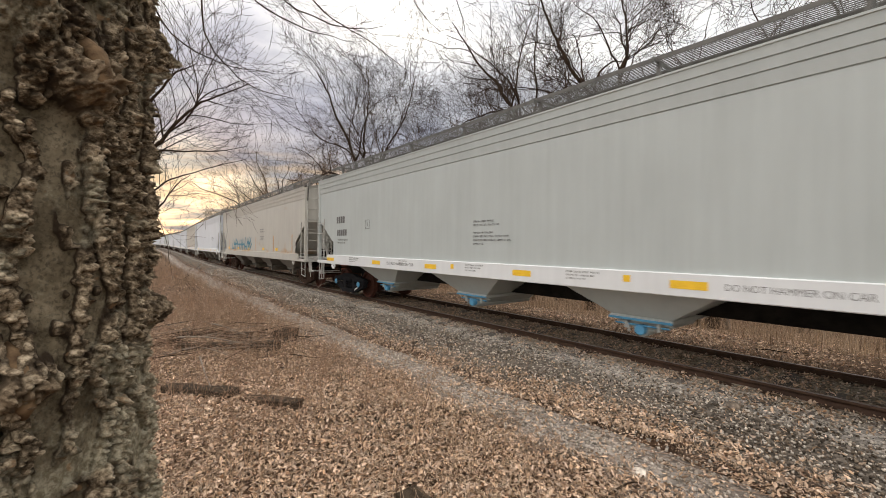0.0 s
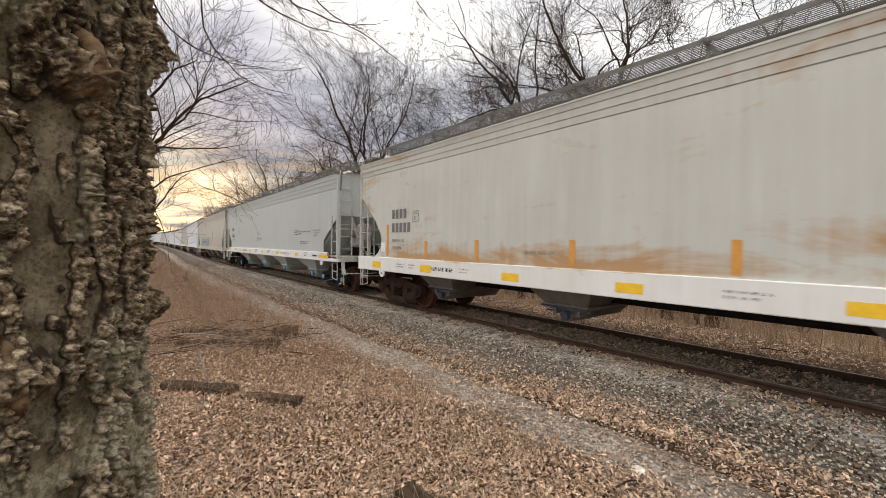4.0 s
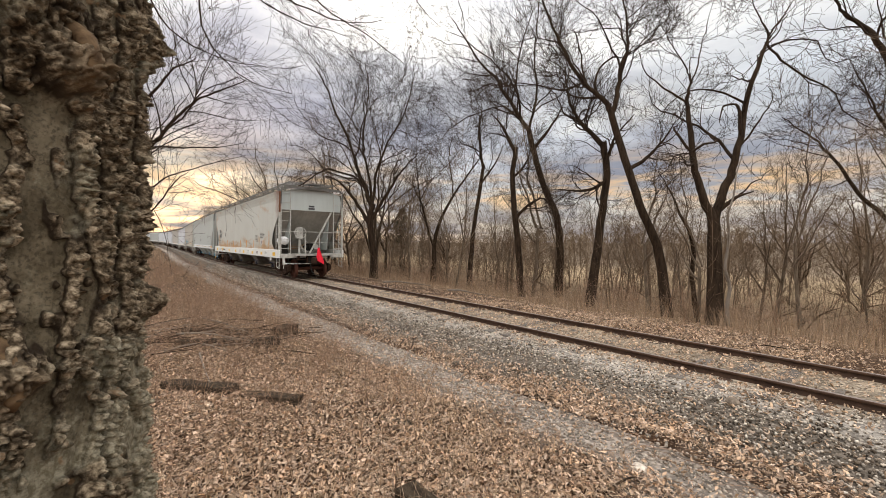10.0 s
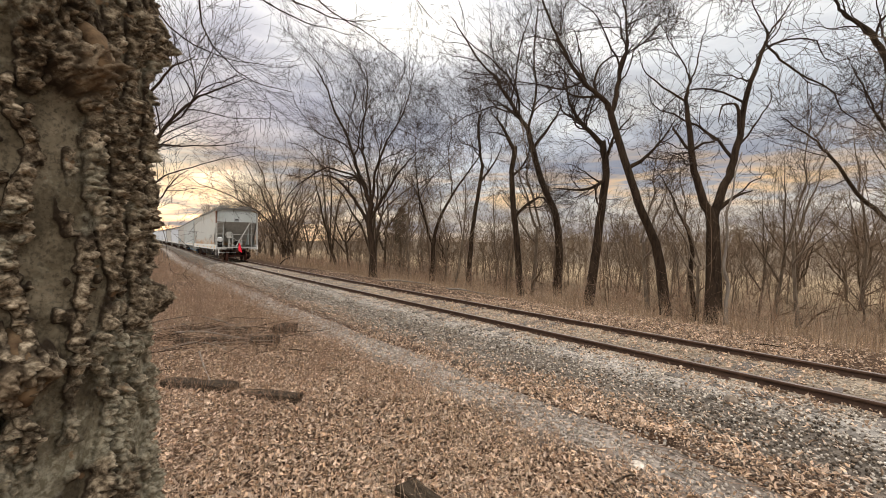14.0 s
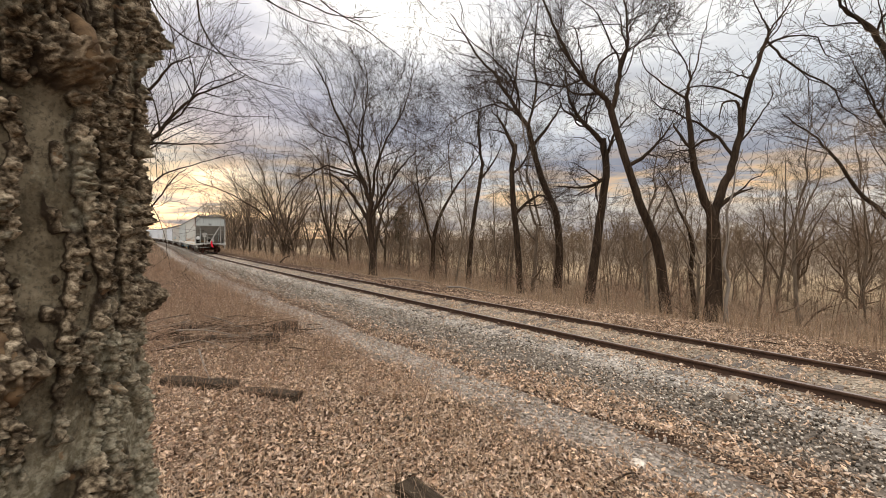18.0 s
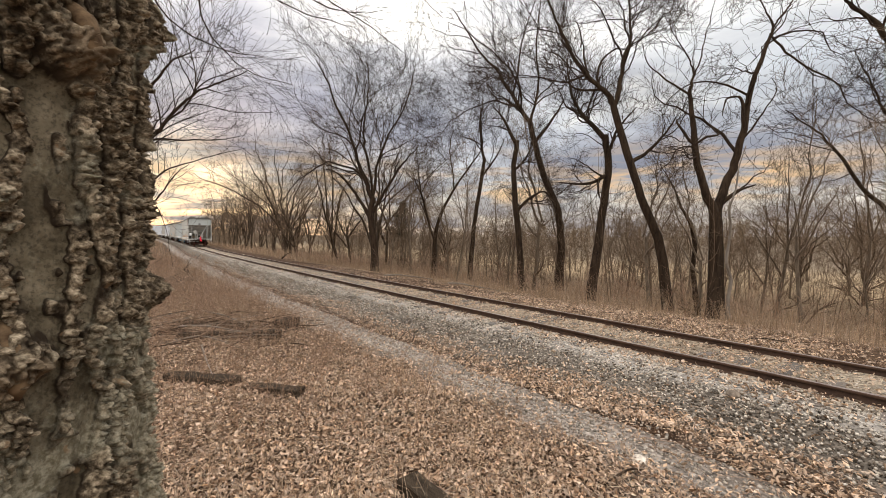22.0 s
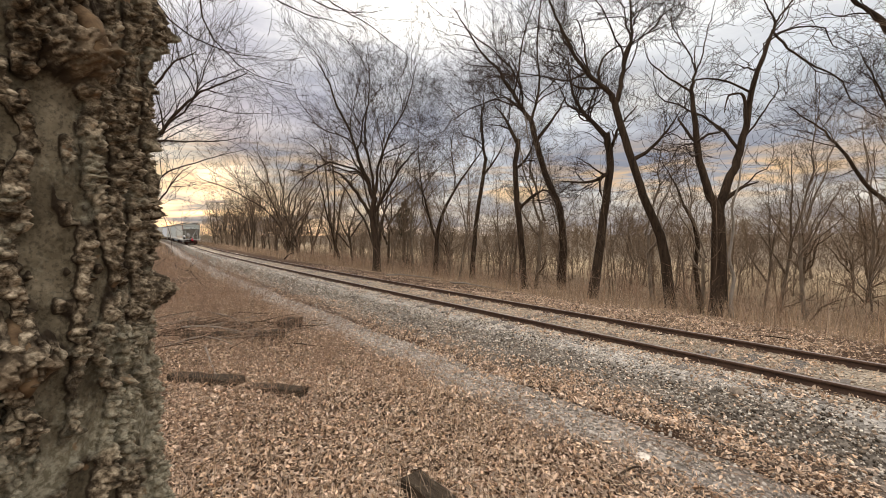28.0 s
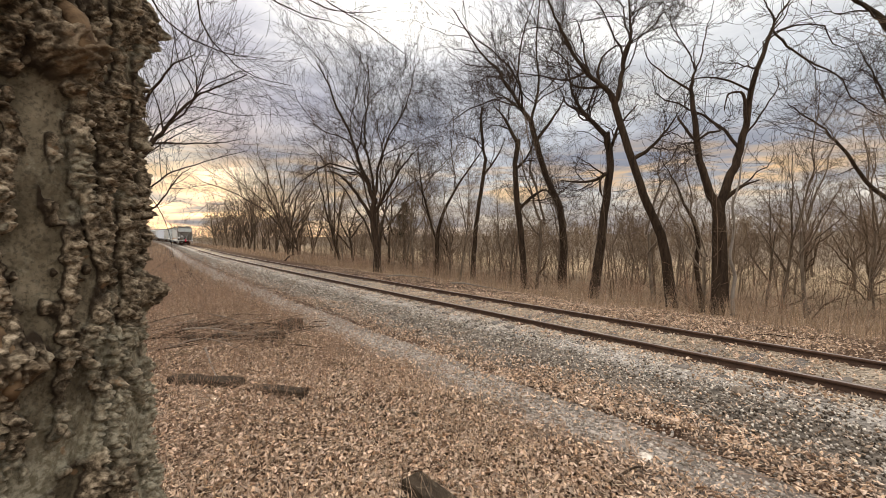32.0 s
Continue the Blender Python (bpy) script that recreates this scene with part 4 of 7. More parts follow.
tree("forked_tree", "large dark bare tree forked low into two limbs", (9.04, 13.5), 0.245,
     [[(0, 0), (0, 1.82), (0.01, 3.14), (-0.02, 3.66)], [(-0.02, 3.61), (-0.47, 4.63), (-0.81, 6.31), (-0.91, 7.61), (-0.85, 8.2)],
      [(-0.84, 8.16), (-1.25, 8.9), (-1.74, 9.82), (-2.33, 11.65)], [(-0.84, 8.16), (-0.51, 9.09), (-0.21, 10.01), (0.27, 11.85)],
      [(-0.94, 7.51), (-1.7, 8.06), (-2.27, 8.56), (-2.54, 9.26)], [(-0.02, 3.55), (0.42, 5.01), (0.77, 6.14), (1.2, 7.81), (1.59, 9.11), (1.71, 9.85)],
      [(1.71, 9.75), (1.41, 10.58), (1.0, 12.04)], [(1.73, 9.7), (2.34, 10.59), (3.05, 11.69)],
      [(1.7, 9.48), (2.39, 8.75), (3.15, 8.2), (3.75, 7.83), (4.11, 7.19), (4.87, 6.64), (6.01, 6.0)],
      [(0.77, 6.23), (0.63, 7.25), (0.14, 7.28), (-0.03, 6.78)], [(0.11, 3.8), (0.62, 4.31), (1.14, 4.55)]], 1, (5, 5, 5), start=0.2, deep=0.2, cap=2.6, wander=0.36)
tree("leaning_tree", "dark bare tree leaning over with a spreading crown", (8.32, 15.0), 0.16,
     [[(0, 0), (-0.38, 2.37), (-0.73, 3.41), (-1.17, 4.45), (-1.7, 6.1), (-2.09, 7.34), (-2.27, 7.96)], [(-2.27, 7.92), (-3.07, 8.57), (-3.81, 9.49), (-4.55, 10.81), (-5.19, 12.23)],
      [(-2.14, 7.75), (-1.83, 9.19), (-1.55, 10.63), (-1.69, 12.67)], [(-2.64, 8.16), (-3.48, 8.36), (-3.9, 9.18)], [(-1.56, 5.59), (-0.54, 6.32), (0.27, 7.36)]], 2, (10, 7, 6), start=0.1, cap=3.0)
tree("bare_tree", "straight dark bare tree among dead grass", (6.35, 17.5), 0.195,
     [[(0, 0), (0.29, 2.06), (0.55, 4.01), (0.76, 5.95), (0.59, 7.28)], [(0.59, 7.16), (-0.2, 8.11), (-0.7, 9.07), (-0.96, 10.75)],
      [(0.68, 6.43), (1.03, 7.4), (1.74, 8.37)], [(0.76, 5.71), (-0.15, 5.22), (-1.49, 5.16)]], 3, (10, 7, 6), start=0.1, cap=2.8)
tree("bare_tree", "tall bare tree with a bent trunk and upswept branches", (6.28, 22.0), 0.20,
     [[(0, 0), (0.09, 2.73), (-0.06, 4.41), (-0.78, 6.08), (-1.33, 7.9), (-1.71, 9.17)], [(-1.71, 9.05), (-2.67, 10.61), (-3.45, 12.12), (-4.53, 13.61), (-5.92, 16.0)],
      [(-1.65, 9.26), (-1.37, 11.23), (-1.49, 13.34), (-1.38, 16.64)], [(-1.42, 8.2), (-0.22, 9.73), (0.22, 10.64)], [(-2.05, 9.71), (-3.12, 10.31), (-4.04, 10.45)]], 4, (9, 7, 6), up=0.10, start=0.08, cap=4.0)
tree("bare_tree", "slim upright bare tree beside the track", (3.87, 20.0), 0.16,
     [[(0, 0), (-0.16, 2.18), (-0.33, 4.13), (-0.46, 6.07), (-0.37, 7.45)], [(-0.37, 7.31), (-0.99, 8.55), (-1.55, 9.09)],
      [(-0.27, 3.85), (0.31, 4.55), (1.0, 4.97), (1.42, 4.56)], [(-0.41, 6.07), (0.14, 6.63), (0.54, 7.74)]], 5, (9, 6, 6), start=0.1, cap=3.0)
tree("bare_tree", "slim bare tree with a curving trunk", (1.61, 26.0), 0.15,
     [[(0, 0), (0.05, 2.19), (0.25, 4.36), (0.66, 6.53), (0.93, 7.97)], [(0.94, 7.79), (0.69, 10.12), (0.75, 11.91)], [(0.73, 6.89), (1.79, 8.33), (2.21, 9.41)]], 6, (10, 7, 6), up=0.09, start=0.1, cap=3.8)
tree("bare_tree", "bare tree with a slanting trunk and many upright branches", (-0.76, 29.0), 0.17,
     [[(0, 0), (0.11, 2.5), (0.65, 4.52), (1.68, 6.54), (2.87, 8.36), (3.74, 9.57)], [(0.18, 2.9), (-0.56, 5.32), (-1.07, 7.72), (-1.29, 10.52)],
      [(1.37, 5.94), (1.14, 8.54), (1.32, 10.95), (0.89, 13.73)], [(2.87, 8.36), (3.33, 10.96), (4.11, 12.57)]], 7, (10, 8, 6), up=0.09, start=0.1, cap=4.0)
tree("bare_tree", "broad-crowned bare tree with dense dark twigs", (-4.41, 26.0), 0.24,
     [[(0, 0), (-0.08, 2.02), (-0.24, 3.82), (-0.1, 4.91)], [(-0.1, 4.84), (-0.83, 6.7), (-1.49, 8.49), (-2.65, 11.34), (-3.74, 13.47)],
      [(-0.1, 4.84), (0.32, 7.07), (0.96, 8.51), (2.03, 10.67), (2.55, 13.17)], [(-0.1, 4.73), (-0.4, 7.06), (-0.66, 8.86), (-0.32, 11.72), (-0.51, 13.5)],
      [(-0.17, 3.46), (-1.26, 5.26), (-2.27, 6.33), (-3.18, 6.68)], [(-0.02, 3.83), (0.98, 5.64), (1.87, 7.08), (2.77, 8.17)]], 8, (12, 8, 6), up=0.08, start=0.12, cap=4.2)
tree("sapling", "thin leafless sapling beside a forked tree", (9.72, 15.5), 0.09,
     [[(0, 0), (-0.25, 1.63), (-0.2, 2.71), (-0.44, 3.57)], [(-0.43, 3.46), (-0.79, 4.86), (-1.02, 5.93)]], 9, (8, 4, 3), (0.6, 0.5, 0.5), cap=1.8)
tree("bare_tree", "dark crooked bare tree with arching limbs", (17.12, 15.0), 0.24,
     [[(0, 0), (-0.25, 3.37), (0.02, 6.9), (-0.6, 9.2), (-0.91, 10.19)], [(-0.91, 10.1), (-1.67, 11.41), (-2.41, 12.02), (-3.06, 13.24)], [(-0.91, 10.09), (-1.15, 11.21), (-1.41, 13.05)],
      [(-0.25, 3.4), (-0.95, 4.5), (-1.82, 5.55), (-2.5, 6.75), (-3.1, 7.5), (-4.0, 8.3)], [(-1.9, 5.7), (-2.6, 5.5), (-3.4, 5.4)], [(0.0, 6.6), (-1.4, 7.8), (-2.9, 9.6)]], 10, (5, 4, 4), start=0.15, cap=2.6, tip=0.5, thin=0.42)
tree("bare_tree", "slender bare tree with long level branches beside the path", (-9.26, 11.0), 0.10,
     [[(0, 0), (0.08, 2.08), (0.32, 3.15), (0.71, 3.76)], [(0.71, 3.73), (1.32, 4.53), (1.86, 5.21), (2.47, 5.75), (3.08, 6.02), (3.84, 6.36)],
      [(0.71, 3.73), (1.47, 4.3), (2.31, 4.69), (2.85, 4.96)], [(0.4, 3.15), (1.16, 3.16), (1.85, 3.62), (2.62, 3.93), (3.84, 4.28)],
      [(0.71, 3.76), (0.94, 5.13), (1.71, 6.34), (2.62, 6.8)], [(0.32, 3.15), (1.24, 2.7), (2.0, 3.47), (2.46, 3.78)]], 11, (9, 5, 4), up=0.03, deep=0.15, start=0.1, cap=2.2, wander=0.12, rmin=0.0035, thin=0.4, group="")




def cedar(x, y, h, r, seed):
    """A small evergreen among the bare trees: a trunk, short limbs and a ragged crown of small sprays."""
    rng = np.random.default_rng(seed)
    root = tagged(new("cedar_tree"), "small dark evergreen cedar standing among bare trees", "tree")
    root.location = (x, y, float(ground_z([x], [y])[0]) - 0.1)
    part("trunk", Shape().tube([(0, 0, 0), (0.05, 0, h * 0.5), (0, 0.03, h * 0.97)], [0.13, 0.09, 0.02], 7), M_BARK, root)
    n = 46
    t = rng.uniform(0.34, 0.97, n)
    a, reach = rng.uniform(0, 6.283, n), r * np.clip(np.minimum((1.02 - t) * 3.0, (t - 0.24) * 4.0), 0.15, 1) * rng.uniform(0.6, 1.15, n)
    p0 = np.stack([0 * t, 0 * t, t * h], -1)
    p2 = p0 + np.stack([np.cos(a) * reach, np.sin(a) * reach, reach * 0.3], -1)
    V, F = tubes(np.stack([p0, (p0 + p2) / 2, p2], 1), np.array([[0.03, 0.02, 0.008]]).repeat(n, 0), 4)
    part("limb", mesh_of("limb", V, F, M_BARK), None, root)
    m = 60
    c = (p0[:, None] + (p2 - p0)[:, None] * rng.uniform(0.25, 1.1, (n, m, 1)) + rng.normal(0, 0.13, (n, m, 3))).reshape(-1, 3)
    q = np.array([[-1, -0.4, 0], [1, -0.3, 0], [0.9, 0.4, 0], [-0.8, 0.3, 0]])[None] * rng.uniform(0.05, 0.13, (len(c), 1, 1))
    q = rotate(q, rng.uniform(0, 6.283, len(c)), rng.normal(0, 0.8, len(c)), rng.normal(0, 0.8, len(c))) + c[:, None]
    part("crown", mesh_of("crown", q.reshape(-1, 3), np.arange(len(c) * 4).reshape(-1, 4), M_CEDAR), None, root)


cedar(-5.3, 50.0, 7.8, 1.3, 71)


def vine():
    """A pale woody vine that climbs the forked tree."""
    bx, by = 9.04, 13.5
    z = float(ground_z([bx], [by])[0])
    pts = [(0.30, -0.22, 0.0), (0.24, -0.27, 0.7), (0.33, -0.24, 1.3), (0.14, -0.29, 1.9), (0.22, -0.27, 2.5), (0.30, -0.22, 3.1), (0.20, -0.28, 3.6), (0.42, -0.24, 4.3), (0.52, -0.22, 5.0), (0.8, -0.12, 5.7)]
    P = spline([(bx + a, by + b, z + c) for a, b, c in pts], 40)
    sh = Shape().tube([tuple(p) for p in P], [0.062 - 0.045 * k / 39 for k in range(40)], 7)
    tagged(new("vine", sh.mesh("vine", M_PALEBARK, True)), "pale grey woody vine climbing the forked tree", "vine")


vine()


def woods():
    """The bare trees further along and behind: a few grown shapes, turned and scaled."""
    kinds = []
    rng = random.Random(77)
    for k in range(6):
        h = (9.5, 11, 8.5, 10.5, 12, 7.5)[k]
        b = [rng.uniform(-0.6, 0.6) for _ in range(4)]
        f = 0.22 + 0.1 * (k % 3)
        limbs = [[(0, 0), (b[0] * 0.4, h * f * 0.5), (b[0], h * f)],
                 [(b[0], h * f), (b[0] - 0.8 + b[1], h * 0.65), (b[0] - 1.8 + b[1], h * 0.95)],
                 [(b[0], h * f), (b[0] + 0.7 + b[2], h * 0.68), (b[0] + 1.5 + b[2], h * 1.0)],
                 [(b[0] * 0.9, h * f * 0.9), (b[0] + b[3], h * 0.7), (b[0] + b[3] * 1.4, h * 1.05)],
                 [(b[0] * 0.8, h * f * 0.8, 0), (b[0] + b[1], h * 0.55, 0), (b[0] + 2.6 + b[3], h * 0.8, 0)],
                 [(b[0] * 0.8, h * f * 0.7, 0), (b[0] - 1.0 + b[2], h * 0.48, 0), (b[0] - 2.8 + b[1], h * 0.72, 0)]]
        limbs = [[(q[0], q[1]) for q in l] for l in limbs]
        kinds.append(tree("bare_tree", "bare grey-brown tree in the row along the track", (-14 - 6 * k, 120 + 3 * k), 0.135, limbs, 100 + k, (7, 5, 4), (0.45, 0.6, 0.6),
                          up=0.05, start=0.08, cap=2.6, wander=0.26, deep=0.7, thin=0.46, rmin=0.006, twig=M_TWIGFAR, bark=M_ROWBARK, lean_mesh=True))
    slim = []
    for k in range(3):
        h = (8.5, 7.0, 9.5)[k]
        b = [rng.uniform(-0.5, 0.5) for _ in range(6)]
        limbs = [[(0, 0), (b[0] * 0.5, h * 0.2), (b[0], h * 0.42)], [(b[0], h * 0.42), (b[0] + b[1] * 0.6, h * 0.7), (b[0] + b[1] * 1.6, h)],
                 [(b[0], h * 0.41), (b[0] + b[2], h * 0.6), (b[0] + b[2] * 2.6, h * 0.82)], [(b[0] * 0.8, h * 0.3), (b[0] - b[2] * 1.2, h * 0.44), (b[0] - b[2] * 2.6, h * 0.6)]]
        slim.append(tree("slim_tree", "slim leafless young tree in the brush", (24 + 5 * k, 34 + 2 * k), (0.085, 0.065, 0.10)[k], limbs, 120 + k, (8, 5, 3), (0.45, 0.55, 0.5),
                         up=0.05, start=0.0, cap=1.9, wander=0.28, deep=0.5, thin=0.55, rmin=0.005, twig=M_TWIGFAR, bark=M_SLIMBARK, lean_mesh=True))
    n = 0

    def put(s, d, sc, kinds=kinds):
        nonlocal n
        p = on_track(s, d)
        z = float(ground_z([p[0]], [p[1]])[0])
        c = copy_thing(kinds[n % len(kinds)], Matrix.LocRotScale((p[0], p[1], z - 0.7), Euler((rng.uniform(-.05, .05), rng.uniform(-.05, .05), rng.uniform(0, 6.28))), None))
        c.scale = (sc * rng.uniform(0.85, 1.15), sc * rng.uniform(0.85, 1.15), sc * rng.uniform(0.9, 1.15))
        n += 1

    s = 24.0
    while s < 150:
        put(s, 5.2 + 5.5 * rng.random() + 0.02 * s, rng.uniform(0.85, 1.25))
        s += rng.uniform(1.8, 3.6) * (1 + s / 200)
    for _ in range(14):
        put(rng.uniform(12, 150), rng.uniform(12, 30), rng.uniform(0.75, 1.1))
    for _ in range(14):
        put(rng.uniform(-26, 12), rng.uniform(20, 48), rng.uniform(0.6, 0.9))
    for _ in range(58):
        put(rng.uniform(-24, 34), rng.uniform(7.5, 26), rng.uniform(0.6, 1.15), slim)
    for _ in range(24):
        put(rng.uniform(-26, 4), rng.uniform(9, 24), rng.uniform(0.5, 1.0), slim)
    for _ in range(56):
        put(rng.uniform(-26, 36), rng.uniform(10, 32), rng.uniform(0.45, 0.85), slim)
    for _ in range(10):
        put(rng.uniform(110, 250), rng.uniform(-70, -12), rng.uniform(0.6, 0.9))


woods()


def thicket(name, words, n, s0, s1, d0, d1, h0, h1, r, mat, seed, counts=(4, 3), up=0.12, tipcap=1.0):
    """Many thin stems with a few twigs each."""
    rng = np.random.default_rng(seed)
    s_, d_ = rng.uniform(s0, s1, n), rng.uniform(d0, d1, n)
    p = on_track(s_, d_)
    p[:, 2], _, _ = surface(p[:, 0], p[:, 1])
    h = rng.uniform(h0, h1, n)
    d = np.stack([rng.normal(0, 0.13, n), rng.normal(0, 0.13, n), np.ones(n)], 1)
    P = np.empty((n, 6, 3))
    P[:, 0] = p - np.array([0, 0, 0.05])
    q = P[:, 0]
    for k in range(1, 6):
        d = d + rng.normal(0, 0.09, d.shape) * np.array([1, 1, 0.3])
        d /= np.linalg.norm(d, axis=1, keepdims=True)
        q = q + d * (h / 5)[:, None]
        P[:, k] = q
    R = (rng.uniform(0.5, 1.2, n) * r)[:, None] * np.linspace(1, 0.3, 6)[None] * (h / h1)[:, None]
    vs, fs, o = [], [], 0
    V, F = tubes(P, R, 4)
    vs.append(V), fs.append(F)
    o = len(V)
    for c in counts:
        P, R = grow(P, R, c, 0.2, 0.42, 0.7, 0.16, up, rng, 3 if c == counts[0] else 2, r * 0.18, tipcap)
        V, F = tubes(P, R, 3)
        vs.append(V), fs.append(F + o)
        o += len(V)
    return tagged(new(name, mesh_of(name, np.vstack(vs), np.vstack(fs), mat)), words, "brush", kind="stuff")


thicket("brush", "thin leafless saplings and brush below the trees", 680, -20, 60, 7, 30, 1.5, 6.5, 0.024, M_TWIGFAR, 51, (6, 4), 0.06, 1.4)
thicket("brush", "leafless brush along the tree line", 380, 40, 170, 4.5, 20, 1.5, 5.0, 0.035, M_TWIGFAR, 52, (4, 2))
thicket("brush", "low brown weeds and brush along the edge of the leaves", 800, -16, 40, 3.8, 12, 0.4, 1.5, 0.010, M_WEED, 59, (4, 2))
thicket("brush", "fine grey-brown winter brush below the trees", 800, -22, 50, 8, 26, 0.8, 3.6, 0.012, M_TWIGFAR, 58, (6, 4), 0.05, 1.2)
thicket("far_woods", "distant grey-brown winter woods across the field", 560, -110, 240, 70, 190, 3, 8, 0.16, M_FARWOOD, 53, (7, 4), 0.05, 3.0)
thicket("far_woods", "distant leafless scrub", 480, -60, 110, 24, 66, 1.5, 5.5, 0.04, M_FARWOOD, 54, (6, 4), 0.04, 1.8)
thicket("far_woods", "distant leafless trees past the bend of the track, greyed with painted haze", 230, 190, 300, -60, 60, 6, 14, 0.16, M_HAZEWOOD, 55, (6, 3), 0.06, 3.0)
thicket("brush", "dense grey-brown brush at the far end of the tree row", 320, 95, 185, 4, 22, 1.5, 5.0, 0.045, M_FARWOOD, 63, (6, 3), 0.05, 1.6)
thicket("weeds", "dry brown weed stems in the dead grass beside the path", 420, 3.5, 24, -10.0, -4.7, 0.35, 1.2, 0.006, M_WEED, 56, (5, 3))
thicket("weeds", "low reddish-brown dry weeds over the discarded ties", 620, -1, 10, -8.6, -4.5, 0.2, 0.75, 0.0045, M_WEED, 61, (5, 4), 0.02, 0.4)
thicket("weeds", "thin dry weed stalks standing in fallen leaves", 110, -3, 8, -8.2, -4.2, 0.15, 0.6, 0.004, M_WEED, 57, (3, 2))


# ---- the near tree with corky bark ----
def near_tree():
    cx, cy, R0 = -0.795, 0.638, 0.258
    z0 = float(ground_z([cx], [cy])[0]) - 0.1
    th = np.concatenate([np.linspace(-1.0, 0.9, 430), np.linspace(0.9, 2 * np.pi - 1.0, 60)[1:-1]])
    zz = np.concatenate([np.linspace(z0, 1.05, 40), np.linspace(1.05, 2.45, 560)[1:], np.linspace(2.45, 4.65, 46)[1:]])
    Z, T = np.meshgrid(zz, th, indexing="ij")
    a = T * R0
    # corky ridges: wandering upright walls of stacked layers, broken into lumps, with smooth bark between
    crest = np.zeros_like(a)
    rr_ = random.Random(4)
    wob = 0.012 * (value_noise(a * 45 + 40, Z * 45 + 40, 60) - 0.5) + 0.008 * (value_noise(a * 130 + 40, Z * 130 + 40, 57) - 0.5)
    for k in range(36):
        a0 = -0.42 + k * 0.0400 + rr_.uniform(-0.009, 0.009)
        line = a0 + 0.085 * (value_noise(Z * 3.1 + 7 * k, Z * 0 + 11, 61) - 0.5) + 0.036 * (value_noise(Z * 13 + 5 * k, Z * 0 + 31, 62) - 0.5)
        wide = 0.0045 + 0.0105 * value_noise(Z * 24 + 3 * k, Z * 0 + 51, 63)
        here = np.clip((value_noise(Z * 8 + 13 * k, Z * 0 + 71, 64) - 0.22) * 7, 0, 1)
        notch = value_noise(Z * 38 + 4 * k, a * 26 + 71, 56)
        tall = (0.62 + 0.5 * value_noise(Z * 26 + 17 * k, Z * 0 + 91, 65)) * (0.55 + 0.45 * np.clip((notch - 0.22) * 7, 0, 1))
        crest = np.maximum(crest, np.exp(-(np.abs(a + wob - line) / wide) ** 6) * here * tall)
    # crumbled surface: thin layers and grains at three sizes
    layer = Z * 150 + 5 * value_noise(a * 60, Z * 30 + 3, 59)
    step_ = layer - np.floor(layer)
    chunk2 = 0.45 * value_noise(a * 120 + 30, Z * 95 + 40, 67) + 0.35 * value_noise(a * 260 + 30, Z * 200 + 40, 53) + 0.2 * value_noise(a * 480 + 30, Z * 380 + 40, 52)
    crack = np.abs(value_noise(a * 95 + wob * 200 + 5, Z * 62 + 5, 70) - 0.5) * 2
    crest *= 0.62 + 0.42 * np.clip(crack * 3.5, 0, 1)
    wart = np.clip((value_noise(a * 70 + 5, Z * 42 + 5, 69) - 0.74) * 8, 0, 1)
    crest = np.maximum(crest, wart * 0.45) * (0.55 + 0.85 * chunk2) * (0.86 + 0.16 * np.minimum(step_ * 4, (1 - step_) * 1.6))
    scale_ = 0.65 + 0.7 * value_noise(a * 8 + 3, Z * 6 + 3, 68)
    h = 0.026 * crest * scale_ * (0.8 + 0.4 * value_noise(a * 330 + 7, Z * 300 + 7, 51)) + 0.005 * chunk2 + 0.003 * value_noise(a * 60, Z * 45, 58) + 0.014 * (value_noise(a * 12 + 9, Z * 10 + 9, 66) - 0.5)
    lump = lambda t, z, rt, rz, k: k * np.exp(-(((a - t * R0) / rt) ** 2 + ((Z - z) / rz) ** 2) ** 1.7)
    knots = lump(-0.20, 1.985, 0.04, 0.04, 0.060) + lump(-0.46, 1.555, 0.045, 0.035, 0.05) + lump(0.60, 1.615, 0.036, 0.030, 0.046) + lump(0.62, 2.11, 0.045, 0.05, 0.036) + lump(-0.42, 2.05, 0.09, 0.04, 0.035)
    smooth_ = np.clip(knots / 0.03, 0, 1)
    scar = lump(-0.17, 1.985, 0.022, 0.045, 1.0) + lump(-0.46, 1.540, 0.035, 0.025, 0.7)
    crest = np.maximum(crest * (1 - 0.6 * smooth_), smooth_ * chunk2 * 0.75)
    h = h * (1 - 0.3 * smooth_) + knots * (0.62 + 0.76 * chunk2)
    flare = 0.10 * np.exp(-(Z - z0) * 4.5) + 0.012 * np.clip((1.7 - Z), 0, 2) + 0.03 * np.clip(Z - 2.0, 0, 1)
    r = (R0 + h + flare - 0.008) * np.clip((4.66 - Z) / 0.3, 0.03, 1)
    # the tops of the ridges stand a little wider than their feet
    ga = np.gradient(crest, axis=1) / np.gradient(a, axis=1)
    T = T - np.clip(ga / 120, -1, 1) * np.clip(crest * 2 - 0.3, 0, 1) * 0.0035 / R0
    V = np.stack([np.cos(T) * r, np.sin(T) * r, Z], -1)
    n, m = V.shape[:2]
    i, j = np.meshgrid(np.arange(n - 1), np.arange(m), indexing="ij")
    F = np.stack([i * m + j, i * m + (j + 1) % m, (i + 1) * m + (j + 1) % m, (i + 1) * m + j], -1).reshape(-1, 4)
    mt = bpy.data.materials.new("corky_hackberry_bark")
    mt.use_nodes = True
    nt = mt.node_tree
    b = nt.nodes["Principled BSDF"]
    o = nt.nodes.new("ShaderNodeTexCoord").outputs["Object"]
    at = nt.nodes.new("ShaderNodeAttribute")
    at.attribute_name = "crest"
    kn = nt.nodes.new("ShaderNodeAttribute")
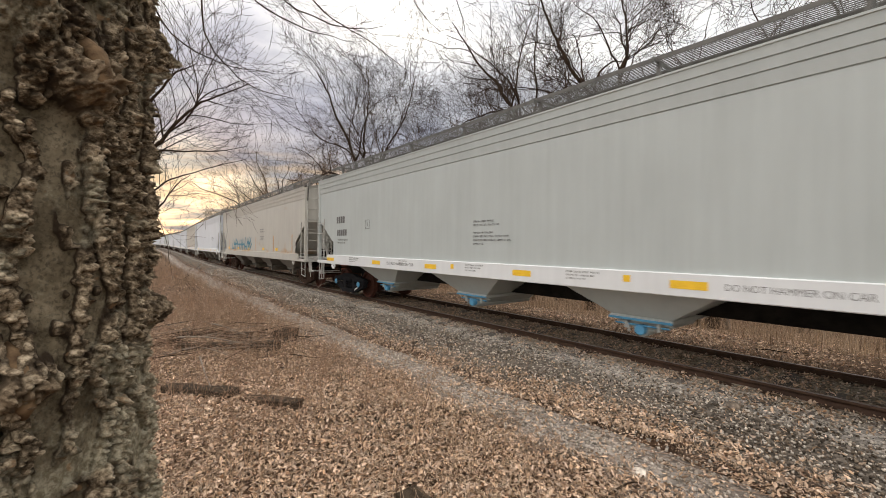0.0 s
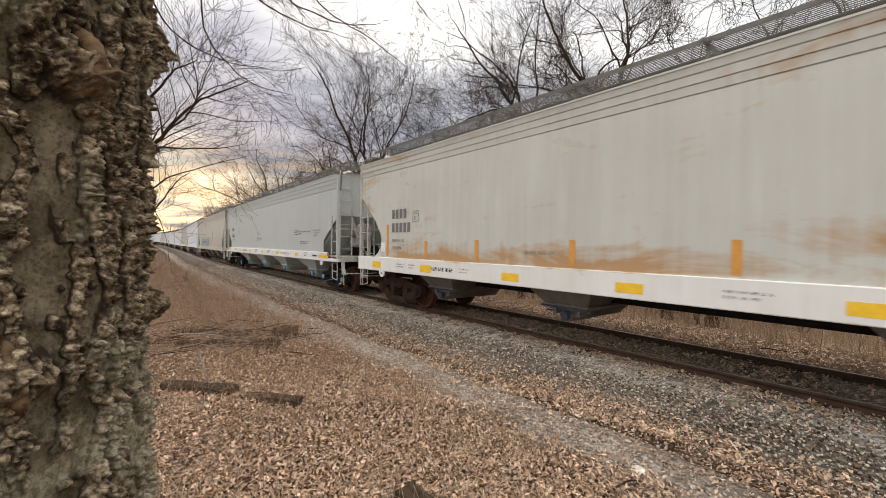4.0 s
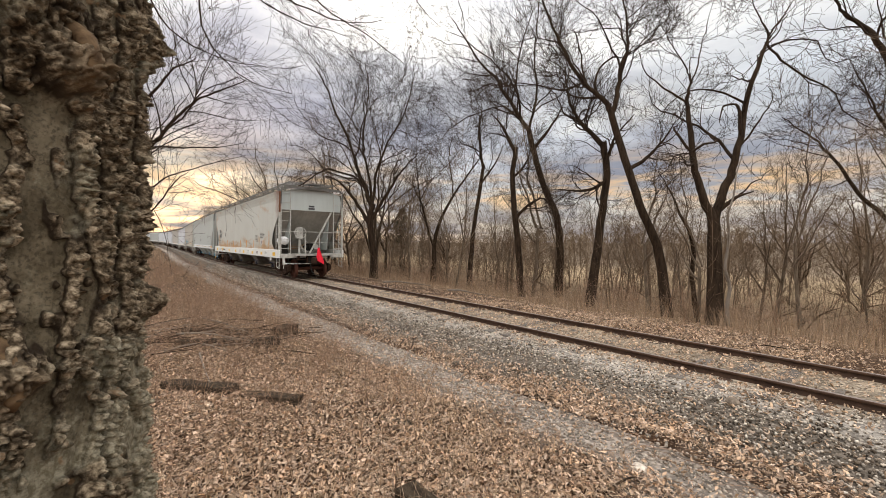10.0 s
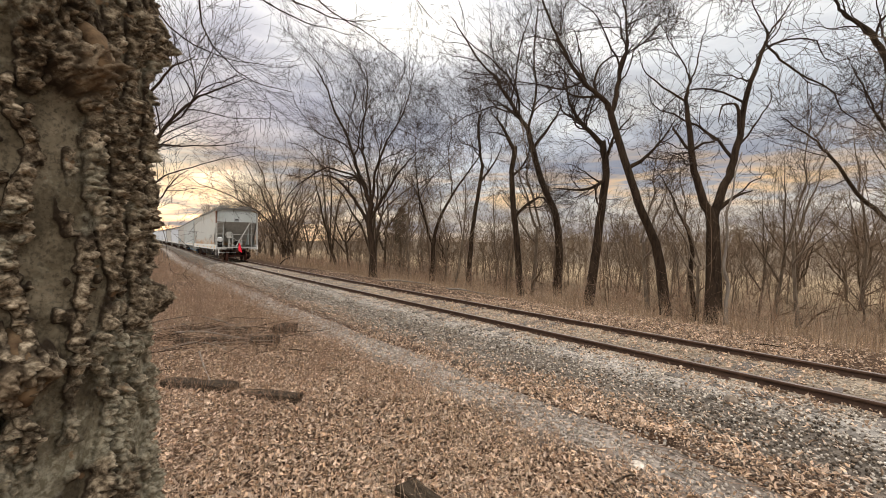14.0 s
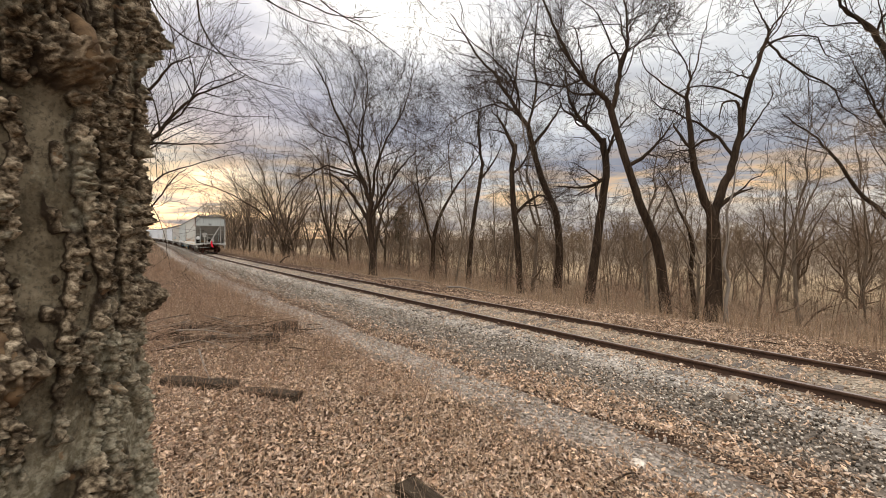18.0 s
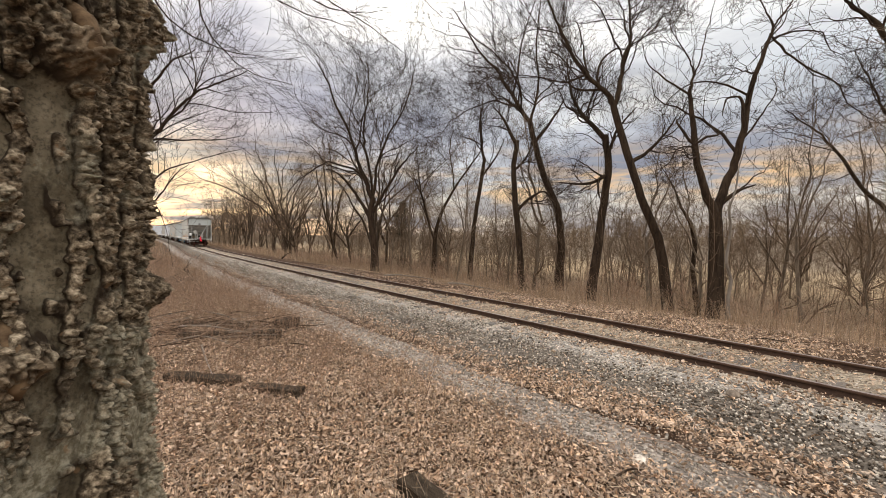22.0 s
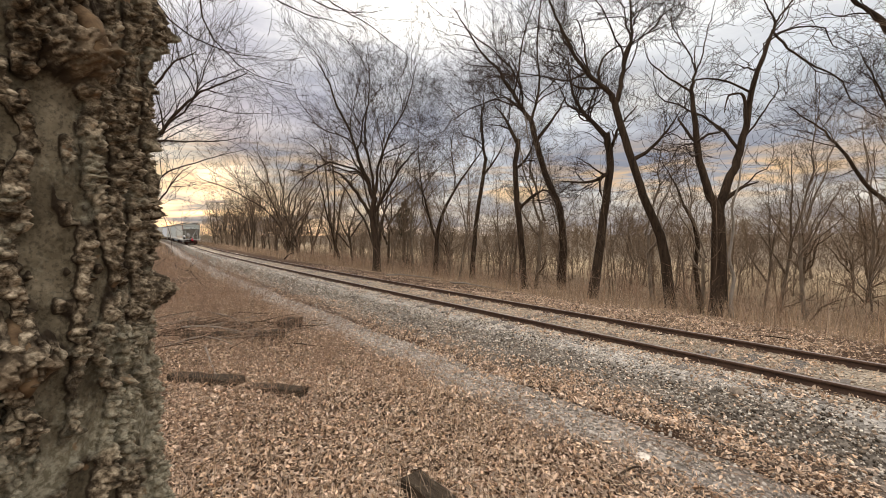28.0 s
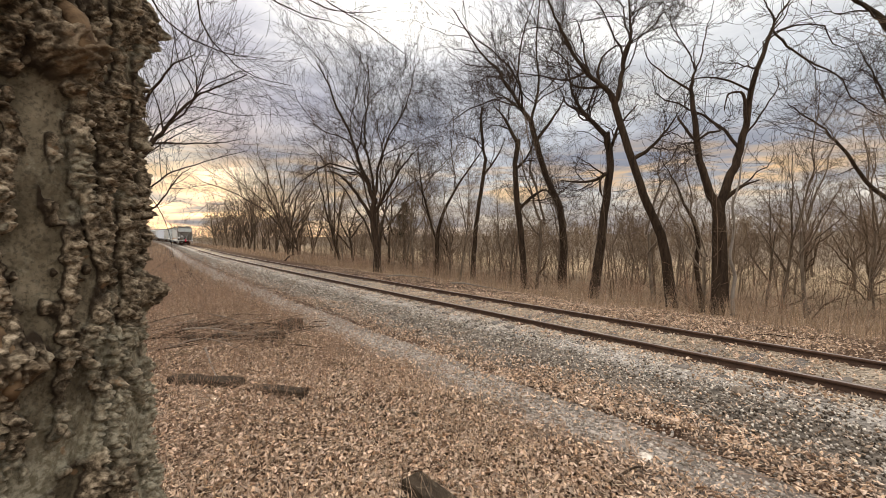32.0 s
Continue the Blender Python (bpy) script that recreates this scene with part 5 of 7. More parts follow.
    kn.attribute_name = "scar"
    g1 = noise_node(nt, o, 70.0, 5.0, 0.68)
    g2 = noise_node(nt, o, 9.0, 5.0, 0.65)
    g3 = noise_node(nt, o, 150.0, 4.0, 0.7)
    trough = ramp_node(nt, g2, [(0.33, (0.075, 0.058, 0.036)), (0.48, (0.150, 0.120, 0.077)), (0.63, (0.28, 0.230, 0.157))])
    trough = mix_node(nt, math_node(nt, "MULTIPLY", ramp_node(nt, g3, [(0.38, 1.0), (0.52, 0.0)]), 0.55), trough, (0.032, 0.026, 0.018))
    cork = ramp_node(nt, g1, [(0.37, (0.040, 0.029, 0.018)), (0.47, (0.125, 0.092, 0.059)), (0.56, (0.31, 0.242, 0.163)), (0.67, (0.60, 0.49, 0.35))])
    # dark brown cork with gap shade painted at ridge feet, weathered grey outer faces
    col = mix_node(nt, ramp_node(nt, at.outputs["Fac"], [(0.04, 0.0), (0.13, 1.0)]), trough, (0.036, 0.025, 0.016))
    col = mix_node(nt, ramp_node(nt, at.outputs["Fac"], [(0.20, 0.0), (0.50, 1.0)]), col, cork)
    # grey lichen; its bias by height also paints the lower trunk brighter
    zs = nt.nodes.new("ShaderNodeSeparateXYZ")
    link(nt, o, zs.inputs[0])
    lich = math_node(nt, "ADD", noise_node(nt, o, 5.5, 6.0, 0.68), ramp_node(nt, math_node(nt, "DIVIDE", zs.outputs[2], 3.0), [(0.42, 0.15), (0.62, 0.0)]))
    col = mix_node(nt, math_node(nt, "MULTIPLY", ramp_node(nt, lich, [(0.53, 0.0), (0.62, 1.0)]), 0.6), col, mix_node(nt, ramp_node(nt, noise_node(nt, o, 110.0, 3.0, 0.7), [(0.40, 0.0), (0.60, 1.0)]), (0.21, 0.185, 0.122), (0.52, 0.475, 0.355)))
    col = mix_node(nt, math_node(nt, "MULTIPLY", ramp_node(nt, noise_node(nt, o, 34.0, 3.0), [(0.67, 0.0), (0.72, 1.0)]), 0.5), col, (0.30, 0.17, 0.085))
    col = mix_node(nt, math_node(nt, "MULTIPLY", kn.outputs["Fac"], 0.75), col, ramp_node(nt, g2, [(0.35, (0.14, 0.088, 0.048)), (0.62, (0.36, 0.27, 0.18))]))
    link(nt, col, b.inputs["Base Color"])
    b.inputs["Roughness"].default_value = 0.92
    b.inputs["Specular IOR Level"].default_value = 0.12
    bp = nt.nodes.new("ShaderNodeBump")
    bp.inputs["Strength"].default_value, bp.inputs["Distance"].default_value = 0.8, 0.006
    link(nt, noise_node(nt, o, 130.0, 6.0, 0.75), bp.inputs["Height"])
    link(nt, bp.outputs[0], b.inputs["Normal"])
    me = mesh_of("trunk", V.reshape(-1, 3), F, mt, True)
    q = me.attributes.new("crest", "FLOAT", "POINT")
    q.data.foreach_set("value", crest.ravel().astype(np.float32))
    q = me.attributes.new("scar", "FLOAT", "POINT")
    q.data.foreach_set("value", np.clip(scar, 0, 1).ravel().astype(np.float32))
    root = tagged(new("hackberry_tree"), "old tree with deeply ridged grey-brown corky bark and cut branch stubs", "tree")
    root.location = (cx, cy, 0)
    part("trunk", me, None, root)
    for t, z, k in ((-0.20, 1.985, 0.302), (-0.46, 1.537, 0.290)):
        sh = Shape().tube([(math.cos(t) * (k - 0.05), math.sin(t) * (k - 0.05), z + 0.07), (math.cos(t) * k, math.sin(t) * k, z + 0.03), (math.cos(t) * (k + 0.014), math.sin(t) * (k + 0.014), z - 0.006), (math.cos(t) * (k + 0.008), math.sin(t) * (k + 0.008), z - 0.022)], [0.012, 0.014, 0.011, 0.004], 12)
        part("branch_stub", sh, M_CUT, root, "orange-brown weathered branch stub", True)
    rng = np.random.default_rng(91)
    limbs = [[(0.0, 0.1, 4.2), (-0.9, 2.0, 5.2), (-1.55, 3.2, 4.75), (-1.65, 3.36, 3.95), (-1.5, 3.36, 3.64), (-1.17, 3.36, 3.34), (-0.73, 3.36, 3.2)],
             [(0.0, 0.0, 4.2), (-0.5, 2.0, 5.2), (-0.95, 3.3, 4.72), (-0.45, 3.4, 4.12), (-0.05, 3.5, 3.85), (0.35, 3.7, 3.62)],
             [(0.0, 0.1, 4.2), (-0.5, 1.6, 5.1), (-1.0, 2.9, 4.5), (-0.72, 3.2, 4.05), (-0.1, 3.3, 3.82), (0.25, 3.3, 3.8)],
             [(0.0, 0.1, 4.2), (-1.2, 1.9, 5.0), (-1.9, 2.9, 4.5), (-1.75, 3.0, 3.75), (-1.35, 3.1, 3.45), (-0.9, 3.2, 3.38)],
             [(0.0, 0.1, 4.2), (-0.7, 2.0, 5.2), (-1.35, 3.1, 4.6), (-1.05, 3.3, 4.15), (-0.6, 3.5, 3.98), (-0.25, 3.6, 3.9)],
             [(0.0, 0.0, 4.2), (0.2, 1.5, 5.2), (0.25, 3.2, 5.0), (0.45, 3.9, 4.55), (0.8, 4.1, 4.2)],
             [(0.0, 0.0, 4.2), (0.3, 1.6, 5.4), (0.5, 3.3, 5.1), (0.95, 4.0, 4.5), (1.1, 4.2, 4.2)]]
    P, R = [], []
    for l in limbs:
        p = spline(l, 24)
        p += np.cumsum(rng.normal(0, 0.008, p.shape), 0)
        rr = 0.032 * (1 - 0.8 * np.linspace(0, 1, 24)) * np.where(np.linspace(0, 1, 24) < 0.3, 1.3, 1)
        rr = np.maximum(rr * 0.42, 0.0028)
        V, F = tubes(p[None], rr[None], 7)
        part("limb", mesh_of("limb", V, F, M_BARK, True), None, root)
        P.append(p), R.append(rr)
    A, AR = np.array(P), np.array(R)
    vs, fs, o = [], [], 0
    for c, q, t0, cp_ in ((10, 0.32, 0.38, 1.0), (4, 0.5, 0.2, 0.55), (2, 0.5, 0.3, 0.3)):
        A, AR = grow(A, AR, c, t0, q, 0.7, 0.13, -0.02, rng, 6, 0.0013, cp_)
        V, F = tubes(A, AR, 4)
        vs.append(V), fs.append(F + o)
        o += len(V)
    part("crown", mesh_of("crown", np.vstack(vs), np.vstack(fs), M_TWIG), None, root)


near_tree()


# ---- discarded ties and sticks ----
def old_tie(x, y, yaw, length, w, h, words, seed, sink=0.05, pitch=0.0):
    rng = random.Random(seed)
    bm = bmesh.new()
    bmesh.ops.create_cube(bm, size=1)
    for p in bm.verts:
        p.co = (p.co.x * length, p.co.y * w, p.co.z * h)
    bmesh.ops.subdivide_edges(bm, edges=[e for e in bm.edges if abs((e.verts[0].co - e.verts[1].co).x) > 0.1], cuts=14)
    bmesh.ops.bevel(bm, geom=bm.edges[:], offset=0.012, segments=1, affect="EDGES")
    for p in bm.verts:
        q = noise.noise_vector(Vector((p.co.x * 3 + seed * 7, p.co.y * 12, p.co.z * 12)))
        p.co += Vector((q.x * 0.03, q.y * 0.035, q.z * 0.035))
    z = float(ground_z([x], [y])[0])
    ob = tagged(new("discarded_tie", Shape().bm(bm).mesh("discarded_tie", M_OLDTIE)), words, "railway tie")
    ob.matrix_basis = pose(x, y, z + h / 2 - sink, 0, pitch, yaw)
    return ob


old_tie(0.06, 2.62, -48, 0.95, 0.19, 0.16, "dark rotten wooden tie end lying in the leaves", 1, 0.03)
old_tie(-2.95, 4.93, -12, 1.0, 0.19, 0.16, "dark mossy old tie half buried in leaves", 2, 0.05)
old_tie(-2.02, 4.72, -8, 0.75, 0.18, 0.12, "short dark rotten tie piece in the leaves", 3, 0.04)
old_tie(-3.75, 7.1, 10, 1.7, 0.20, 0.17, "dark old tie lying under dry weeds", 4, 0.05)
old_tie(-4.5, 7.9, 2, 1.5, 0.20, 0.17, "dark old tie in a pile of brush", 5, 0.05)
old_tie(-3.25, 8.35, 60, 0.5, 0.22, 0.26, "dark broken tie stub standing in dry grass", 6, 0.05)
old_tie(-0.55, 4.35, -20, 0.5, 0.14, 0.07, "thin dark piece of rotten wood among leaves", 7, 0.055)


def stick(path, r, words, mat=None):
    P = spline(path, 14)
    P[:, 2] += ground_z(P[:, 0], P[:, 1])
    sh = Shape().tube([tuple(p) for p in P], [r * (1 - 0.6 * i / 13) for i in range(14)], 6)
    tagged(new("fallen_branch", sh.mesh("fallen_branch", mat or M_PALEBARK, True)), words, "branch", "fallen branches")


stick([(-3.3, 5.5, 0.32), (-3.05, 5.2, 0.18), (-2.8, 4.9, 0.09)], 0.014, "pale dry stick leaning on an old tie")
stick([(-4.6, 7.0, 0.2), (-4.1, 6.93, 0.24), (-3.7, 6.95, 0.19), (-3.3, 7.0, 0.14)], 0.02, "fallen branch lying over an old tie")
stick([(-4.9, 8.3, 0.25), (-4.3, 7.95, 0.24), (-3.9, 7.75, 0.18), (-3.4, 7.6, 0.12)], 0.018, "fallen branch in a pile of brush")
stick([(-4.4, 6.4, 0.05), (-3.9, 6.5, 0.16), (-3.1, 6.3, 0.04)], 0.016, "thin fallen branch on dead leaves")
stick([(1.3, 3.2, 0.02), (1.55, 3.35, 0.06), (1.72, 3.45, 0.02)], 0.012, "small dark stick on the gravel path", M_BARK)
stick([(-3.2, 21.6, 0.05), (-2.2, 21.4, 0.14), (-0.6, 20.6, 0.1)], 0.05, "grey fallen branch across the leaves")
stick([(0.2, 19.0, 0.05), (0.9, 18.4, 0.12), (2.4, 17.6, 0.05)], 0.05, "grey fallen branch at the edge of the leaves")
stick([(6.0, 8.0, 0.02), (6.5, 8.12, 0.05), (6.95, 8.05, 0.03), (7.3, 8.1, 0.04)], 0.016, "dark fallen branch beside the rail", M_BARK)
stick([(-14.5, 36.2, 0.05), (-14.0, 36.0, 0.5), (-13.4, 35.6, 0.75)], 0.06, "dark broken branch beside the track", M_BARK)
stick([(-4.85, 15.0, 0.02), (-4.55, 15.0, 0.5), (-3.9, 15.0, 0.6), (-3.3, 15.1, 0.5), (-3.0, 15.2, 0.25)], 0.011, "pale arching dead weed stalk beside the track")


def fallen_twigs():
    """Thin twigs lying about in the litter."""
    rng = np.random.default_rng(83)
    n = 2400
    x, y = fan(rng, n, 1.6, 13, -46, 40, power=0.7)
    z, d, s = surface(x, y)
    k = (d < -2.6) | ((d > 1.2) & (d < 5))
    x, y, z = x[k], y[k], z[k]
    n = len(x)
    a, L = rng.uniform(0, 6.283, n), rng.uniform(0.06, 0.42, n)
    t = np.linspace(-0.5, 0.5, 4)
    P = np.stack([x[:, None] + np.cos(a)[:, None] * t * L[:, None], y[:, None] + np.sin(a)[:, None] * t * L[:, None], z[:, None] + rng.uniform(0.015, 0.06, (n, 4))], -1)
    P += rng.normal(0, 0.03, P.shape) * L[:, None, None]
    V, F = tubes(P, rng.uniform(0.0015, 0.005, n)[:, None] * np.linspace(1, 0.5, 4)[None], 4)
    tagged(new("fallen_twigs", mesh_of("fallen_twigs", V, F, M_WEED)), "thin dry twigs lying in the fallen leaves", "twigs", kind="stuff")


fallen_twigs()


def brush_pile():
    rng = random.Random(31)
    for i in range(72):
        x, y = rng.gauss(-4.3, 0.85), rng.gauss(7.3, 0.6)
        a, l = rng.gauss(0.25, 0.75), rng.uniform(0.4, 1.4)
        dx, dy = math.cos(a) * l / 2, math.sin(a) * l / 2
        h0, h1 = rng.uniform(0.02, 0.18), rng.uniform(0.03, 0.38)
        j = [rng.gauss(0, 0.018) for _ in range(4)]
        stick([(x - dx, y - dy, h0), (x - dx * 0.3 + j[0], y - dy * 0.3 + j[1], h0 * 0.65 + h1 * 0.35), (x + dx * 0.4 + j[2], y + dy * 0.4 + j[3], h0 * 0.3 + h1 * 0.7), (x + dx, y + dy, h1)],
              rng.uniform(0.004, 0.013), "thin dry stick in the brush pile over old ties", rng.choice([M_WEED, M_PALEBARK, M_BARK, M_BARK]))


brush_pile()


def loose_stone(x, y, w, words, mat):
    rng = random.Random(int(x * 100))
    bm = bmesh.new()
    bmesh.ops.create_icosphere(bm, subdivisions=2, radius=w / 2)
    for p in bm.verts:
        p.co *= 1 + 0.3 * noise.noise(p.co * 20 + Vector((x, y, 0)))
        p.co.z *= 0.6
    ob = tagged(new("stone", Shape().bm(bm).mesh("stone", mat)), words, "stone")
    ob.location = (x, y, float(surface([x], [y])[0][0]) + w * 0.15)


loose_stone(1.78, 3.62, 0.13, "pale grey stone on the gravel path", M_STONE)
loose_stone(3.6, 5.0, 0.16, "dark stone on the ballast", M_DARKSTONE)


# ---- the train ----
HALF = 9.4          # from the middle of a car to its corner posts
WHEEL_R = 0.457


def wheelset_mesh(mat):
    prof = [(0.0, 0.82), (0.08, 0.82), (0.09, 0.79), (0.16, 0.775), (0.19, 0.745), (0.36, 0.735), (0.385, 0.80), (0.448, 0.80), (WHEEL_R, 0.795), (0.462, 0.70), (0.482, 0.69), (0.482, 0.665),
            (0.39, 0.665), (0.36, 0.70), (0.19, 0.715), (0.12, 0.66), (0.085, 0.66), (0.085, 0.0)]
    sh = Shape().lathe(prof, 28, "y")
    sh.lathe([(r, -h) for r, h in prof], 28, "y")
    return sh.mesh("wheelset", mat, False)


def side_frame_shape():
    """A cast side frame: arched top bar, sloping bottom bars, columns, journal boxes and spring seat."""
    sh = Shape()
    y0, y1 = 0.93, 1.09
    top = [(-1.16, 0.52), (-1.12, 0.64), (-0.62, 0.70), (-0.40, 0.78), (0.40, 0.78), (0.62, 0.70), (1.12, 0.64), (1.16, 0.52),
           (1.00, 0.46), (0.60, 0.52), (0.40, 0.60), (-0.40, 0.60), (-0.60, 0.52), (-1.00, 0.46)]
    sh.prism(top, y0, y1)
    for sg in (-1, 1):
        q = [(1.12, 0.36), (1.16, 0.56), (0.84, 0.56), (0.40, 0.34), (0.40, 0.13)]
        sh.prism([(sg * a, b) for a, b in q][::sg], y0, y1)
        q = [(0.24, 0.20), (0.46, 0.24), (0.46, 0.66), (0.26, 0.70)]
        sh.prism([(sg * a, b) for a, b in q][::sg], y0 + 0.01, y1 - 0.01)
        sh.lathe([(0.0, 1.15), (0.10, 1.15), (0.125, 1.12), (0.135, 1.0), (0.14, 0.9)], 14, "y", (sg * 0.89, 0, WHEEL_R))
    sh.prism([(-0.44, 0.13), (0.44, 0.13), (0.44, 0.26), (-0.44, 0.26)], y0 - 0.03, y1 + 0.03)
    return sh


def spring_shape():
    pts = [(0.058 * math.cos(a * 0.9), 0.058 * math.sin(a * 0.9), 0.24 + a * 0.0092) for a in range(0, 29)]
    return Shape().tube(pts, 0.017, 5)


def truck_meshes(mat, wheelmat):
    f = side_frame_shape()
    near = f.mesh("side_frame", mat)
    far = Shape().add([(-x, -y, z) for x, y, z in f.v], f.f).mesh("side_frame", mat)
    sp = spring_shape().mesh("spring", mat, True)
    bol = Shape().box(-0.2, 0.2, -1.12, 1.12, 0.50, 0.66, 0.03).box(-0.16, 0.16, -0.5, 0.5, 0.60, 0.86, 0.03).mesh("bolster", mat)
    beam = Shape().box(-0.44, -0.36, -0.85, 0.85, 0.36, 0.46).box(0.36, 0.44, -0.85, 0.85, 0.36, 0.46)
    for sx in (-1, 1):
        for sy in (-0.75, 0.75):
            beam.box(sx * 0.41 - 0.03, sx * 0.41 + 0.03, sy - 0.06, sy + 0.06, 0.3, 0.58)
    cap = Shape().lathe([(0.0, 1.185), (0.07, 1.185), (0.09, 1.165), (0.105, 1.12)], 14, "y", (0, 0, 0))
    return near, far, sp, bol, beam.mesh("brake_beam", mat), wheelset_mesh(wheelmat), cap


def add_truck(car, x, meshes, capmat, turning):
    near, far, sp, bol, beam, ws, cap = meshes
    t = part("truck", bol, None, car)
    t.location = (x, 0, 0)
    for me in (near, far):
        part("side_frame", me, None, t)
    for sx in (-0.16, 0.0, 0.16):
        for sy in (-1.02, 1.02):
            part("spring", sp, None, t).location = (sx, sy, 0)
    part("brake_beam", beam, None, t)
    for a in (-0.89, 0.89):
        w = part("wheelset", ws, None, t)
        w.location = (a, 0, WHEEL_R)
        turning.append(w)
        if capmat:
            for sg in (1, -1):
                c = Shape().add([(p[0], p[1] * sg, p[2]) for p in cap.v], cap.f if sg > 0 else [q[::-1] for q in cap.f])
                b = part("bearing_cap", c, capmat, t, "blue bearing end cap")
                b.location = (a, 0, WHEEL_R)


def cut_line(style):
    """How far the side plate ends short of the corner post, by height."""
    if style == "round":
        return [1.38, 1.45, 1.55, 1.65, 1.75, 1.9, 2.05, 2.2, 2.5, 2.87, 3.2, 3.29], [0.9, 1.0, 1.14, 1.24, 1.29, 1.30, 1.26, 1.15, 0.90, 0.45, 0.08, 0.02]
    return [1.38, 1.65, 1.88, 2.72, 2.78], [1.31, 1.31, 1.32, 0.03, 0.02]


def body_shape(style):
    """The shell: side plates with the eave band, and the arched roof."""
    zc, ec = cut_line(style)
    ribs = (3.70, 3.88, 4.03) if style != "round" else (3.80, 3.93, 4.06)
    rows = [(z, 1.58) for z in zc] + [(3.4, 1.58)]
    for z in ribs:
        out = 1.58 + 0.11 * (z - ribs[0])
        rows += [(z - 0.012, out), (z - 0.006, out - 0.018), (z + 0.006, out - 0.018), (z + 0.012, out + 0.004)]
    rows += [(4.17, 1.632), (4.172, 1.645), (4.20, 1.645), (4.202, 1.55)]
    roof = [(4.21, 1.42), (4.28, 1.10), (4.35, 0.7), (4.39, 0.3)]
    full = [(z, y, np.interp(z, zc, ec)) for z, y in rows] + [(z, y, 0.06) for z, y in roof]
    full += [(z, -y, e) for z, y, e in full[::-1]]
    xs = np.linspace(-1, 1, 25)
    v, f = [], []
    for z, y, e in full:
        v += [(float(x) * (HALF - e), y, z) for x in xs]
    n = len(xs)
    for i in range(len(full) - 1):
        f += [(i * n + j, (i + 1) * n + j, (i + 1) * n + j + 1, i * n + j + 1) for j in range(n - 1)]
    sh = Shape().add(v, f)
    return sh


def end_wall_shape(sg, brk):
    ring = [(1.50, brk), (1.52, 3.9), (1.46, 4.18), (1.0, 4.34), (0.5, 4.41), (-0.5, 4.41), (-1.0, 4.34), (-1.46, 4.18), (-1.52, 3.9), (-1.50, brk)]
    return Shape().prism(ring, sg * (HALF - 0.10), sg * (HALF - 0.13), "x")


def slope_sheet_shape(sg, brk):
    """The sloping plate under the end of the bins, with its side cheeks."""
    X, X2 = sg * (HALF - 0.11), sg * (HALF - 2.15)
    sh = Shape().add([(X, 1.50, brk), (X, -1.50, brk), (X2, -1.50, 1.15), (X2, 1.50, 1.15)], [(0, 1, 2, 3)])
    for y in (1.5, -1.5):
        sh.add([(X2, y, 1.15), (X, y, brk), (X2, y, brk)], [(0, 1, 2)])
    return sh


def hopper_shape(low=0.58, w=1.34):
    a = [(-w, 1.46, 1.22), (w, 1.46, 1.22), (w, -1.46, 1.22), (-w, -1.46, 1.22)]
    b = [(-0.46, 1.02, low + 0.1), (0.46, 1.02, low + 0.1), (0.46, -1.02, low + 0.1), (-0.46, -1.02, low + 0.1)]
    sh = Shape().add(a + b, [(0, 1, 5, 4), (1, 2, 6, 5), (2, 3, 7, 6), (3, 0, 4, 7), (4, 5, 6, 7)])
    sh.box(-0.50, 0.50, -1.06, 1.06, low + 0.04, low + 0.11, 0.01)
    return sh


def outlet_shape(low=0.58):
    """The gate under a hopper: slide frame, unloading tube, capstan sockets and cross bars."""
    sh = Shape().tube([(0, -0.95, low - 0.12), (0, 0.95, low - 0.12)], 0.10, 14)
    sh.prism([(-0.34, low + 0.04), (0.34, low + 0.04), (0.14, low - 0.12), (-0.14, low - 0.12)], -0.9, 0.9)
    sh.tube([(-0.44, 0.88, low - 0.01), (0.44, 0.88, low - 0.01)], 0.02, 8)
    for x in (-0.3, 0.22):
        sh.box(x, x + 0.05, 0.82, 1.02, low - 0.10, low + 0.05, 0.008)
    sh.tube([(0.2, 0.98, low - 0.16), (0.26, 1.0, low + 0.16)], 0.016, 6)
    return sh


def lug_shape(x, z, y0, y1):
    """A rounded jacking lug with a hole through it."""
    n = 20
    v, f = [], []
    for y in (y0, y1):
        for k in range(n):
            t = 2 * math.pi * k / n
            c, d = math.cos(t), math.sin(t)
            v.append((x + 0.05 * c, y, z + 0.045 * d))
            if d >= 0:
                q = 0.135 / max(abs(c), d)
                v.append((x + q * c, y, z + min(q * d, 0.11)))
            else:
                v.append((x + 0.135 * c * (1 + 0.1 * d), y, z + 0.105 * d))
    for k in range(n):
        i, j = 2 * k, 2 * ((k + 1) % n)
        m = 2 * n
        f += [(i, i + 1, j + 1, j), (i + m, j + m, j + 1 + m, i + 1 + m), (i + 1, i + 1 + m, j + 1 + m, j + 1), (i, j, j + m, i + m)]
    return Shape().add(v, f)


def ladder(car, x0, y0, x1, y1, z0, z1, n, mat, posts=True, name="ladder"):
    """A ladder between two uprights; its rungs are its parts."""
    sh = Shape()
    for x, y in ((x0, y0), (x1, y1)):
        sh.tube([(x, y, z0), (x, y, z1)], 0.024, 6)
    ob = part(name, sh, mat, car)
    out = Vector((y1 - y0, x0 - x1, 0)).normalized() * 0.05
    r = Shape().tube([(x0, y0, 0), (x0 + out.x, y0 + out.y, 0), (x1 + out.x, y1 + out.y, 0), (x1, y1, 0)], 0.012, 6).mesh("rung", mat)
    for i in range(n):
        part("rung", r, None, ob).location = (0, 0, z0 + (z1 - z0) * (i + 0.6) / n)
    return ob


